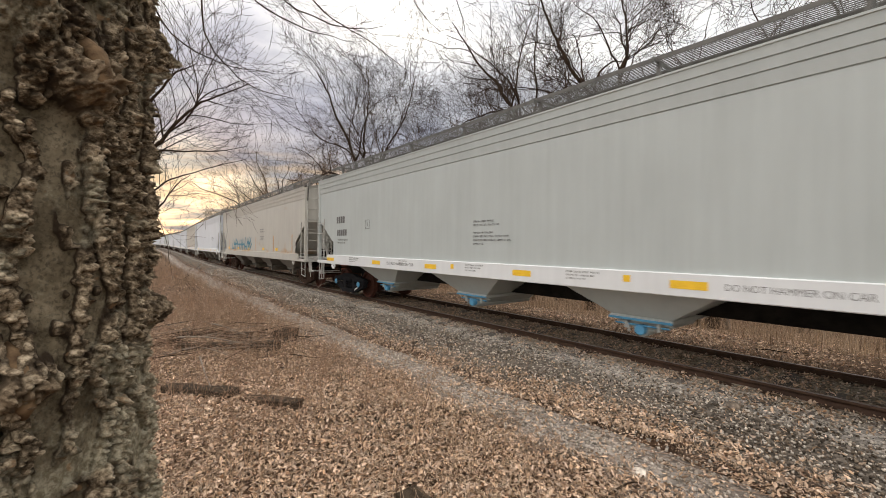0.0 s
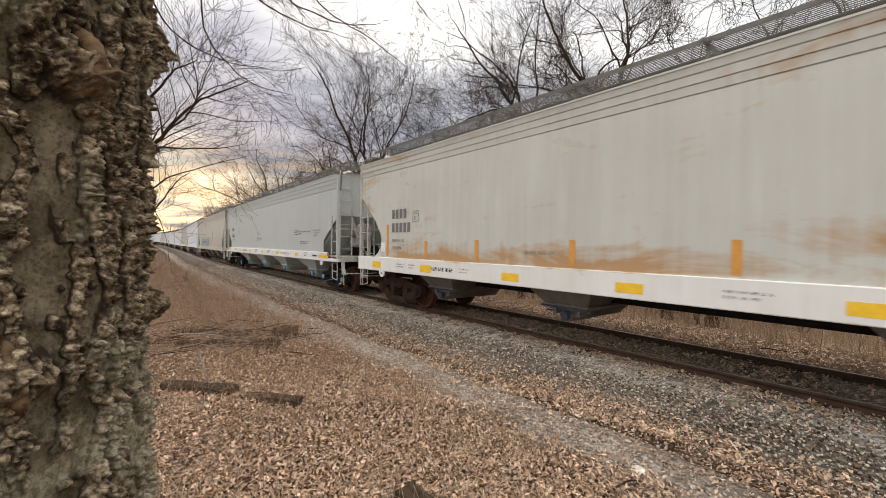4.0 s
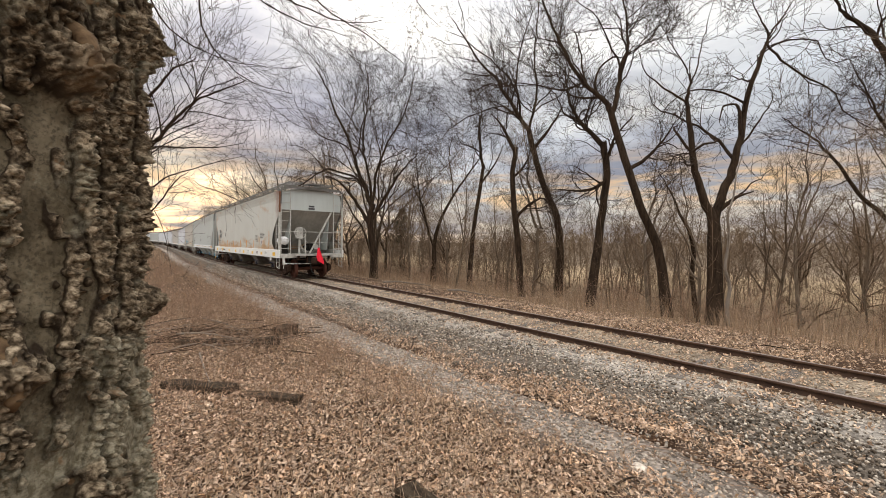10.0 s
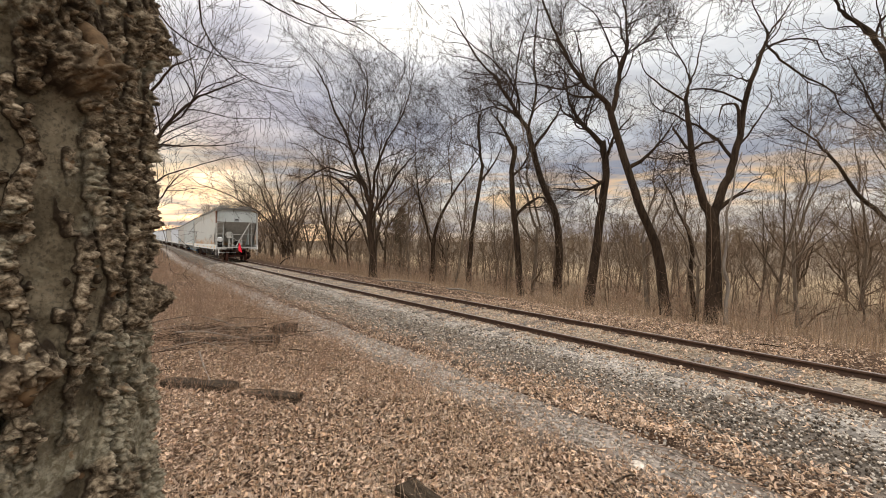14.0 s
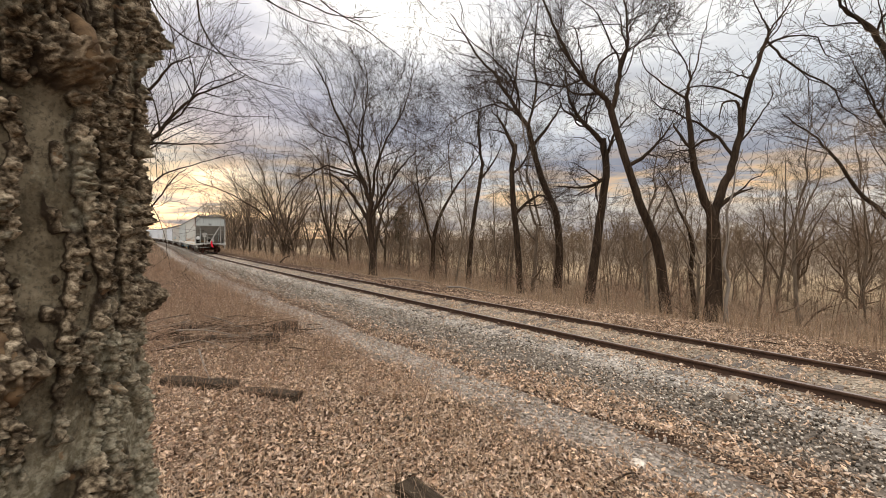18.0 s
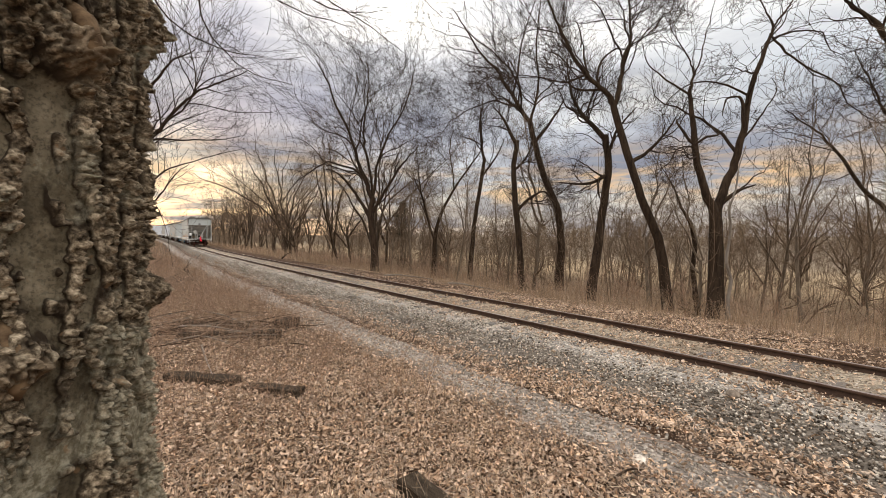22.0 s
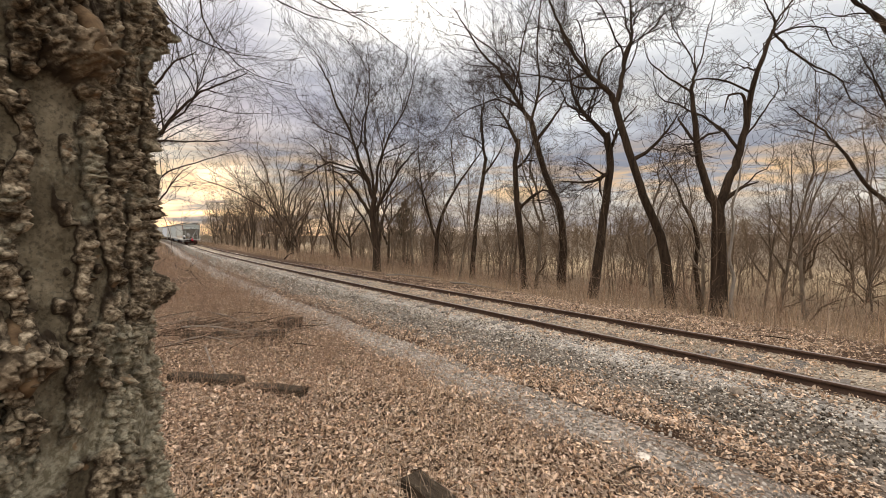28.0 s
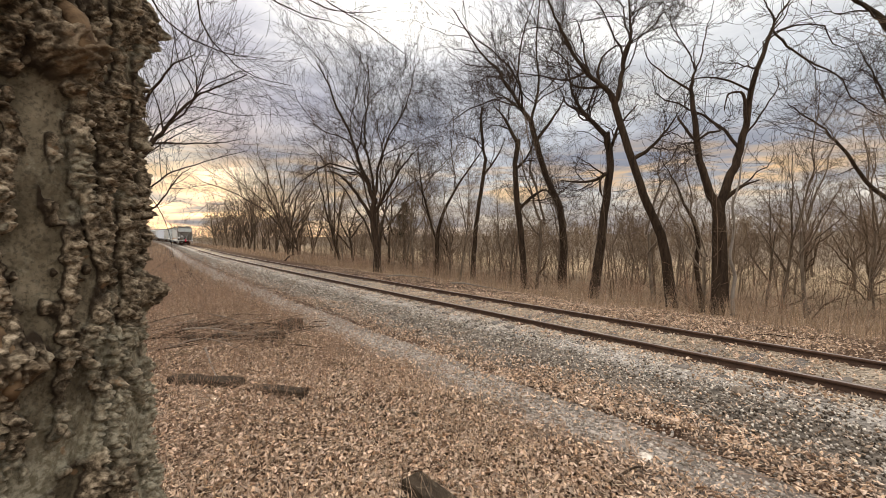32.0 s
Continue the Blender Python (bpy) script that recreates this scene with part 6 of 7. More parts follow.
def text_mesh(words, height, mat, width=None):
    cu = bpy.data.curves.new("stencil", "FONT")
    cu.body, cu.size, cu.extrude = words, height * 1.38, 0.001
    tmp = new("stencil", cu)
    me = bpy.data.meshes.new_from_object(tmp.evaluated_get(bpy.context.evaluated_depsgraph_get()))
    bpy.data.objects.remove(tmp)
    co = np.zeros(len(me.vertices) * 3)
    me.vertices.foreach_get("co", co)
    co = co.reshape(-1, 3)
    co[:, :2] -= co[:, :2].min(0)
    if width:
        co[:, 0] *= width / max(co[:, 0].max(), 1e-6)
    me.vertices.foreach_set("co", co.ravel())
    me.materials.clear()
    me.materials.append(mat)
    me.update()
    return me


SIDE_Y = 1.5875


def on_side(car, name, me, e, z, y=SIDE_Y, label=""):
    """Puts a flat mesh (across, up) on the side that faces the path: its first edge e metres from the car's middle towards the front."""
    ob = part(name, me, None, car, label)
    ob.matrix_basis = Matrix.Translation((e, y, z)) @ Matrix(((-1, 0, 0, 0), (0, 0, 1, 0), (0, 1, 0, 0), (0, 0, 0, 1)))
    return ob


def plate(w, h, mat):
    return Shape().box(0, w, 0, h, 0, 0.003).mesh("plate", mat)


def bars(lines, h, mat, rng, gap=1.65):
    """Rows of small bars, one for each unreadable word."""
    sh = Shape()
    for i, w in enumerate(lines):
        x = 0.0
        while x < w:
            q = min(rng.randint(2, 7) * 0.78 * h, w - x)
            e = x + q
            while x < e - 0.2 * h:
                sh.box(x, min(x + 0.24 * h, e), -i * gap * h, -i * gap * h + h, 0, 0.002)
                if rng.random() < 0.7:
                    sh.box(x + 0.24 * h, x + 0.56 * h, -i * gap * h + rng.choice((0.0, 0.4, 0.8)) * h, -i * gap * h + h * rng.choice((0.2, 0.6, 1.0)), 0, 0.002)
                x += 0.76 * h
            x = e + h * 0.6
    return sh.mesh("stencil_block", mat)


def marks(n, h, mat):
    """A row of plain upright blocks, as long as n letters."""
    sh = Shape()
    for i in range(n):
        sh.box(i * h * 0.76, i * h * 0.76 + h * 0.54, 0, h, 0, 0.002)
    return sh.mesh("marks", mat)


def hopper_car(label, style, paint, sillmat, truckmat, sill, capmat, hopmat, outmat, turning, half=9.4, fine=True):
    """A covered hopper car, its origin on the rail tops at its middle, travelling towards +x."""
    car = tagged(new("hopper_car"), label, "rail car", "cars of the train")
    global HALF
    HALF = half
    car["half"] = half
    s0, s1 = sill
    part("body", body_shape(style), paint, car)
    inset = 1.45 if style == "round" else 1.51
    brk = 3.34 if style == "round" else 2.75
    for sg in (-1, 1):
        part("end_wall", end_wall_shape(sg, brk), M_GREY if style == "round" else paint, car)
        part("slope_sheet", slope_sheet_shape(sg, brk), M_HOPPER if style == "round" else paint, car)
        if style == "round":
            for y in (0.98, -0.98):
                part("bin_cheek", Shape().prism([(sg * (HALF - 0.28), 3.2), (sg * (HALF - 0.42), 2.6), (sg * (HALF - 0.60), 1.38), (sg * (HALF - 2.1), 1.38), (sg * (HALF - 2.1), 3.2)][::sg], y - 0.01, y + 0.01), M_GREY, car)
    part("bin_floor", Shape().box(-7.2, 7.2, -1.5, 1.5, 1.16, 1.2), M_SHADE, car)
    for sg in (1, -1):
        short = 0.0 if style == "round" else 0.90
        sh = Shape().box(-HALF - 0.02 + short, HALF + 0.02 - short, sg * 1.60 - 0.035, sg * 1.60 + 0.035, s0, s1, 0.012)
        if short:
            for e0, e1 in ((-HALF - 0.02, short - HALF - 0.02), (HALF + 0.02 - short, HALF + 0.02)):
                sh.box(e0, e1, sg * 1.60 - 0.034, sg * 1.60 + 0.034, s0, s0 + 0.11, 0.010)
        sh.box(-HALF - 0.02, HALF + 0.02, min(sg * 1.50, sg * 1.60), max(sg * 1.50, sg * 1.60), s0, s0 + 0.03)
        part("side_sill", sh, sillmat, car)
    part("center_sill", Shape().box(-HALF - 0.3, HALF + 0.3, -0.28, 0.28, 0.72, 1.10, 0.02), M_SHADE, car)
    hop, out = hopper_shape(w=0.86 if style == "round" else 1.34), outlet_shape()
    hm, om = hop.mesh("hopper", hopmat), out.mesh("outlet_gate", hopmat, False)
    cap = Shape().lathe([(0.0, 1.06), (0.075, 1.06), (0.085, 1.04), (0.085, 0.93), (0.07, 0.93)], 16, "y", (0, 0, 0.48)).mesh("outlet_cap", outmat) if outmat else None
    bar = Shape().box(-0.50, 0.50, 1.062, 1.085, 0.625, 0.66).tube([(-0.42, 0.98, 0.545), (0.44, 0.98, 0.545)], 0.016, 8).mesh("gate_rail", outmat) if outmat else None
    for x in ((-6.0, -2.3, 2.3, 6.0) if style == "round" else (-HALF * 0.602, -HALF * 0.199, HALF * 0.197, HALF * 0.59)):
        h = part("hopper", hm, None, car)
        h.location = (x, 0, 0)
        part("outlet_gate", om, None, h)
        if cap:
            part("outlet_cap", cap, None, h, "blue plastic outlet cap" if style != "round" else "dark blue outlet cap")
            part("gate_rail", bar, None, h, "blue painted gate rail" if style != "round" else "dark blue gate rail")
    meshes = truck_meshes(truckmat, M_WHEEL)
    for x in (HALF - inset, inset - HALF):
        add_truck(car, x, meshes, capmat, turning)
    for sg in (-1, 1):
        part("end_sill", Shape().box(min(sg * (HALF - 0.1), sg * (HALF + 0.05)), max(sg * (HALF - 0.1), sg * (HALF + 0.05)), -1.56, 1.56, s0, s0 + 0.20, 0.015), M_STEP, car)
        part("end_platform", Shape().box(min(sg * (HALF - 2.2), sg * (HALF - 0.05)), max(sg * (HALF - 2.2), sg * (HALF - 0.05)), -1.5, 1.5, s0 + 0.16, s0 + 0.20), M_STEP, car)
        c = Shape().box(min(sg * (HALF - 0.1), sg * (HALF + 0.55)), max(sg * (HALF - 0.1), sg * (HALF + 0.55)), -0.11, 0.11, 0.77, 1.0, 0.03)
        c.box(min(sg * (HALF + 0.4), sg * (HALF + 0.81)), max(sg * (HALF + 0.4), sg * (HALF + 0.81)), -0.20 if sg > 0 else 0.02, -0.02 if sg > 0 else 0.20, 0.72, 1.05, 0.05)
        c.box(min(sg * (HALF + 0.36), sg * (HALF + 0.56)), max(sg * (HALF + 0.36), sg * (HALF + 0.56)), -0.21, 0.21, 0.74, 1.03, 0.05)
        c.box(min(sg * (HALF + 0.52), sg * (HALF + 0.72)), max(sg * (HALF + 0.52), sg * (HALF + 0.72)), 0.10 * sg, 0.10 * sg + 0.12, 0.76, 1.0, 0.04)
        part("coupler", c, M_COUPLER if style != "round" else M_TRUCK, car, "rusty knuckle coupler")
        hose = Shape().tube([(sg * (HALF + 0.3), 0.24, 0.84), (sg * (HALF + 0.46), 0.26, 0.72), (sg * (HALF + 0.56), 0.26, 0.52), (sg * (HALF + 0.66), 0.24, 0.34), (sg * (HALF + 0.80), 0.20, 0.27)], 0.026, 8)
        part("air_hose", hose, M_SHADE, car)
        if not fine:
            continue
        for sy in (1, -1):
            q = Shape().box(min(sg * (HALF - 0.02), sg * (HALF - 0.10)), max(sg * (HALF - 0.02), sg * (HALF - 0.10)), min(sy * 1.52, sy * 1.62), max(sy * 1.52, sy * 1.62), s0, 4.16, 0.006)
            part("corner_post", q, M_STEP if style == "round" else paint, car)
            ladder(car, sg * (HALF - 0.06), sy * 1.60, sg * (HALF - 0.52), sy * 1.60, s1 if style == "round" else s0 + 0.1, 2.75, 3 if style == "round" else 4, M_STEP, name="side_ladder")
            ladder(car, sg * (HALF + 0.02), sy * 1.08, sg * (HALF + 0.02), sy * 1.52, s0 + 0.2, 4.30, 7, M_STEP, name="end_ladder")
            st = Shape().tube([(sg * (HALF - 0.05), sy * 1.58, s0), (sg * (HALF - 0.05), sy * 1.58, 0.50), (sg * (HALF - 0.48), sy * 1.58, 0.56), (sg * (HALF - 0.48), sy * 1.58, s0)], 0.018, 6)
            st.tube([(sg * (HALF - 0.05), sy * 1.58, 0.78), (sg * (HALF - 0.48), sy * 1.58, 0.81)], 0.014, 6)
            part("sill_step", st, M_STEP, car)
            part("jacking_pad", lug_shape(sg * (HALF - 1.42), s0 - 0.06, min(sy * 1.60, sy * 1.635), max(sy * 1.60, sy * 1.635)), sillmat, car)
            if style == "round" and sy > 0:
                continue
            ends = ((sg * (HALF - 0.12), 0.10, s0 + 0.22), (sg * (HALF - 0.16), -1.03, 3.32)) if style == "round" else ((sg * (HALF - 0.15), sy * 0.55, s0 + 0.2), (sg * (HALF - 0.25), sy * 1.15, 3.3))
            part("end_brace", Shape().tube(ends, 0.05, 6), M_STEP, car)
        hr = Shape().tube([(sg * (HALF + 0.02), -1.5, 2.28), (sg * (HALF + 0.06), -0.6, 2.28), (sg * (HALF + 0.06), 0.8, 2.28), (sg * (HALF + 0.02), 1.5, 2.28)], 0.016, 6)
        hr.tube([(sg * (HALF + 0.02), -1.5, 1.75), (sg * (HALF + 0.06), -0.6, 1.75), (sg * (HALF + 0.06), 0.1, 1.75)], 0.014, 6)
        for y in (-1.1, -0.35):
            hr.tube([(sg * (HALF + 0.02), y, s0 + 0.2), (sg * (HALF + 0.02), y, 2.3)], 0.02, 6)
        part("hand_rail", hr, M_STEP, car)
        rod = Shape().tube([(sg * (HALF + 0.13), 1.42, 0.50), (sg * (HALF + 0.13), 1.42, 0.70), (sg * (HALF + 0.2), 1.36, 0.74), (sg * (HALF + 0.24), 0.6, 0.72), (sg * (HALF + 0.3), 0.16, 0.74), (sg * (HALF + 0.4), 0.10, 0.98)], 0.017, 6)
        rod.box(min(sg * (HALF + 0.03), sg * (HALF + 0.2)), max(sg * (HALF + 0.03), sg * (HALF + 0.2)), 1.30, 1.46, 0.70, 0.76, 0.01)
        part("uncoupling_lever", rod, M_STEP, car)
        part("gusset", Shape().prism([(sg * (HALF + 0.02), s0 + 0.14), (sg * (HALF + 0.06), s0 + 0.10), (sg * (HALF + 0.10), 0.92), (sg * (HALF + 0.20), 0.74), (sg * (HALF + 0.18), 0.68), (sg * (HALF + 0.06), 0.70), (sg * (HALF - 0.02), s0 + 0.02)][::sg], 1.36, 1.46), M_STEP, car, "chipped pale bracket")
        # the crossover platform over the coupler, with its apron and brackets
        xp = Shape()
        xa, xb = sorted((sg * (HALF + 0.055), sg * (HALF + 0.46)))
        xp.box(xa, xb, -0.95, 0.95, s0 + 0.165, s0 + 0.195, 0.006)
        xp.box(xb - 0.02 if sg > 0 else xa, xb if sg > 0 else xa + 0.02, -0.96, 0.96, s0 + 0.12, s0 + 0.20, 0.004)
        part("crossover_platform", xp, M_STEP, car, "grey grated crossover platform")
        sk = Shape().box(min(sg * (HALF + 0.05), sg * (HALF + 0.22)), max(sg * (HALF + 0.05), sg * (HALF + 0.22)), -0.34, 0.34, 0.66, s0 + 0.14, 0.03)
        for y in (-0.8, 0.72):
            sk.prism([(sg * (HALF + 0.05), s0 + 0.15), (sg * (HALF + 0.42), s0 + 0.15), (sg * (HALF + 0.05), s0 - 0.16)][::sg], y, y + 0.04)
        sk.tube([(sg * (HALF + 0.1), -0.6, 0.93), (sg * (HALF + 0.1), 0.9, 0.93)], 0.03, 8)
        part("striker", sk, M_TRUCK, car, "rusty striker casting")
        rp = Shape().box(min(sg * (HALF - 0.30), sg * (HALF + 0.04)), max(sg * (HALF - 0.30), sg * (HALF + 0.04)), -1.2, 1.2, 4.47, 4.50)
        rp.box(min(sg * (HALF + 0.06), sg * (HALF + 0.1)), max(sg * (HALF + 0.06), sg * (HALF + 0.1)), -1.35, 1.35, 4.36, 4.475)
        rp.box(min(sg * (HALF - 0.3), sg * (HALF + 0.32)), max(sg * (HALF - 0.3), sg * (HALF + 0.32)), -0.35, 0.35, 4.60, 4.64)
        rp.tube([(sg * (HALF + 0.1), 1.35, 4.45), (sg * (HALF + 0.1), 1.52, 4.30), (sg * (HALF + 0.06), 1.54, 3.6)], 0.03, 8).tube([(sg * (HALF + 0.1), -1.35, 4.45), (sg * (HALF + 0.1), -1.52, 4.30), (sg * (HALF + 0.06), -1.54, 3.6)], 0.03, 8)
        part("roof_end_walk", rp, M_GRATE, car)
    # grated walkways along the roof
    for sy in (1, -1):
        g = Shape()
        y0, y1 = sorted((sy * 0.50, sy * 1.12))
        g.box(-HALF, HALF, y0, y0 + 0.03, 4.655, 4.72).box(-HALF, HALF, y1 - 0.03, y1, 4.655, 4.72)
        n = 300 if fine else 60
        for i in range(n):
            x = -HALF + (i + 0.5) * 2 * HALF / n
            g.add([(x - 0.005, y0, 4.70), (x + 0.005, y0, 4.70), (x + 0.005, y1, 4.70), (x - 0.005, y1, 4.70)], [(0, 1, 2, 3)])
        for k in range(1, 11):
            y = y0 + (y1 - y0) * k / 11
            g.box(-HALF, HALF, y - 0.003, y + 0.003, 4.698, 4.712)
        part("walkway", g, M_GRATE, car)
        br = Shape().box(-0.03, 0.03, min(sy * 0.5, sy * 1.3), max(sy * 0.5, sy * 1.3), 4.62, 4.655).box(-0.025, 0.025, min(sy * 1.05, sy * 1.12), max(sy * 1.05, sy * 1.12), 4.32, 4.655).mesh("walkway_bracket", M_GRATE)
        for i in range(9):
            part("walkway_bracket", br, None, car).location.x = (i / 4 - 1) * (HALF - 1)
    hatch = Shape().lathe([(0.0, 4.60), (0.26, 4.60), (0.30, 4.56), (0.30, 4.42)], 14, "z").mesh("hatch", paint)
    for i in range(10):
        part("hatch", hatch, None, car).location.x = -8.1 + i * 1.8
    return car


def brake_gear(car, x, tank_y, tankmat):
    """The hand brake wheel, its stand, and the air tank at the rear end."""
    sh = Shape()
    ring = [(x - 0.10, 0.62 + 0.27 * math.cos(a * math.pi / 12), 2.22 + 0.27 * math.sin(a * math.pi / 12)) for a in range(25)]
    sh.tube(ring, 0.018, 6)
    for k in range(4):
        a = k * math.pi / 2 + 0.4
        sh.tube([(x - 0.06, 0.62, 2.22), (x - 0.10, 0.62 + 0.26 * math.cos(a), 2.22 + 0.26 * math.sin(a))], 0.013, 6)
    part("brake_wheel", sh, M_STEP, car)
    sh = Shape().box(x - 0.05, x + 0.10, 0.45, 0.80, 1.95, 2.48, 0.03).box(x + 0.02, x + 0.07, 0.58, 0.66, 1.2, 2.0).box(x, x + 0.06, 0.30, 0.36, 1.2, 2.2)
    sh.tube([(x - 0.02, 0.62, 2.1), (x + 0.05, 0.55, 1.6), (x + 0.1, 0.4, 1.3)], 0.02, 6)
    part("brake_stand", sh, M_STEP, car)
    n = [(0.0, -0.46), (0.12, -0.45), (0.19, -0.38), (0.205, -0.30), (0.205, 0.30), (0.19, 0.38), (0.12, 0.45), (0.0, 0.46)]
    tk = part("air_tank", Shape().lathe(n, 18, "x", (x + 0.62, tank_y, 1.84)), tankmat, car, "white air tank", True)
    part("tank_strap", Shape().lathe([(0.205, -0.03), (0.215, -0.03), (0.215, 0.03), (0.205, 0.03)], 18, "x", (x + 0.62, tank_y, 1.84)), M_STEP, tk)
    for q in (0.3, 0.88):
        part("tank_cradle", Shape().box(x + q, x + q + 0.06, tank_y - 0.15, tank_y + 0.15, 1.2, 1.66), M_SHADE, car)
    part("brake_cylinder", Shape().lathe([(0.0, -0.25), (0.14, -0.25), (0.15, 0.18), (0.05, 0.22), (0.0, 0.3)], 14, "x", (x + 0.7, -0.35, 1.55)), M_STEP, car)
    part("brake_valve", Shape().box(x + 0.25, x + 0.6, -0.2, 0.12, 1.35, 1.72, 0.05).box(x + 0.3, x + 0.5, -0.05, 0.3, 1.5, 1.62, 0.03), M_SHADE, car)
    pipe = Shape().tube([(x + 0.1, 0.2, 1.3), (x + 0.5, 0.3, 1.45), (x + 1.6, 0.45, 1.5), (x + 3.0, 0.7, 1.25)], 0.02, 6).tube([(x + 0.6, -0.2, 1.5), (x + 1.1, 0.0, 1.9), (x + 1.5, 0.3, 2.0)], 0.018, 6)
    part("brake_pipe", pipe, M_STEP, car)


TURNING = []
RNG = random.Random(9)


def last_car():
    car = hopper_car("rust-stained off-white covered hopper car with a red flag at its rear", "round", M_RUSTY, M_SILL, M_TRUCK, (1.0, 1.40), None, M_HOPPERD, M_BLUED, TURNING)
    brake_gear(car, -HALF + 0.05, 1.24, M_LABEL)
    f = lambda e: e - HALF            # from the rear post
    for e, z, n, h in ((16.92, 2.47, 4, 0.25), (16.92, 2.10, 5, 0.25)):
        on_side(car, "reporting_mark", marks(n, h, M_MARK), f(e), z)
    on_side(car, "stencil_block", bars([0.62, 0.55], 0.09, M_INKG, RNG, 2.2), f(16.9), 1.83)
    fr = Shape().box(0, 0.27, 0, 0.015, 0, 0.002).box(0, 0.27, 0.265, 0.28, 0, 0.002).box(0, 0.015, 0, 0.28, 0, 0.002).box(0.255, 0.27, 0, 0.28, 0, 0.002)
    on_side(car, "test_panel", fr.mesh("test_panel", M_INKG), f(15.92), 2.36)
    on_side(car, "stencil_words", text_mesh("PLATE", 0.045, M_INKG, 0.17), f(15.92) - 0.05, 2.55)
    on_side(car, "stencil_words", text_mesh("C", 0.085, M_INK, 0.08), f(15.92) - 0.09, 2.41)
    for e, z1 in ((17.2, 2.32), (15.38, 1.86), (13.57, 1.88), (11.25, 1.88), (8.93, 1.88), (7.16, 1.88), (5.26, 1.87), (3.15, 1.86), (1.94, 2.32)):
        on_side(car, "orange_stripe", plate(0.11, z1 - 1.44, M_ORANGE), f(e), 1.44, label="orange reflective stripe stained with rust")
    for e, w in ((17.9, 0.48), (15.5, 0.46), (12.74, 0.44), (10.4, 0.42), (7.9, 0.42), (5.5, 0.40), (3.4, 0.36), (1.0, 0.46)):
        on_side(car, "reflector", plate(w, 0.15 if w < 0.45 else 0.18, M_YELLOW), f(e), 1.09, 1.6365, "yellow reflective strip")
    on_side(car, "placard", plate(0.24, 0.26, M_LABEL), f(17.5), 1.56)
    on_side(car, "placard", plate(0.42, 0.26, M_LABEL), f(3.63), 1.64)
    on_side(car, "stencil_block", bars([0.16, 0.34, 0.34, 0.30], 0.034, M_COUPLER, RNG, 1.8), f(3.57), 1.84, 1.592)
    on_side(car, "stencil_block", bars([0.75, 1.05, 1.0, 0.7], 0.045, M_MARK, RNG), f(3.78), 2.22)
    on_side(car, "stencil_block", bars([0.42, 0.5, 0.4, 0.45], 0.05, M_INKG, RNG), f(4.75), 2.12)
    on_side(car, "stencil_block", bars([0.40, 0.34], 0.05, M_INKG, RNG), f(4.6), 1.86)
    on_side(car, "stencil_block", bars([0.85], 0.09, M_INK, RNG), f(15.03), 1.15, 1.6365)
    on_side(car, "stencil_block", bars([0.7], 0.06, M_INKG, RNG), f(12.2), 1.62)
    on_side(car, "stencil_block", bars([0.7], 0.06, M_INKG, RNG), f(6.3), 1.62)
    for e, w in ((16.6, 0.4), (14.0, 0.3), (9.0, 0.5), (6.6, 0.35), (2.6, 0.55), (16.0, 0.25)):
        on_side(car, "stencil_block", bars([w, w * 0.8], 0.035, M_INKG, RNG, 2.0), f(e), 1.22, 1.6365)
    on_side(car, "builder_plate", plate(0.22, 0.12, M_COUPLER), f(4.3), 1.13, 1.6365)
    # number on the end wall
    nb = part("reporting_mark", Shape().box(-9.312, -9.31, -0.12, 0.16, 3.52, 3.60).box(-9.312, -9.31, -0.14, 0.18, 3.40, 3.48), M_INK, car)
    # rust on the rear corner
    part("rust_streak", Shape().box(-9.425, -9.385, 1.515, 1.628, 3.2, 4.18, 0.004), M_RUSTRUN, car, "rusted corner post face")
    # the marker flag
    fl = Shape()
    n, m = 7, 8
    vs = []
    for i in range(n):
        for j in range(m):
            u, w = i / (n - 1), j / (m - 1)
            width = 0.05 + 0.38 * w if w < 0.85 else 0.37 - 0.4 * (w - 0.85)
            vs.append((-10.16 - (u - 0.25) * width * 0.85 - 0.03 * math.sin(u * 7 + w * 2), -0.04 - (u - 0.25) * width * 0.75 + 0.04 * math.sin(u * 6 + 1), 1.52 - 0.60 * w - 0.24 * u * w))
    front = [(i * m + j, i * m + j + 1, (i + 1) * m + j + 1, (i + 1) * m + j) for i in range(n - 1) for j in range(m - 1)]
    k = len(vs)
    back = [tuple(q + k for q in f_[::-1]) for f_ in front]
    fl.add(vs + [(x + 0.004, y, z) for x, y, z in vs], front + back)
    flag = part("marker_flag", fl, M_FLAG, car, "red cloth marker flag", True)
    part("flag_staff", Shape().tube([(-10.10, -0.02, 0.98), (-10.18, -0.02, 1.54)], 0.012, 6), M_SHADE, flag)
    return car


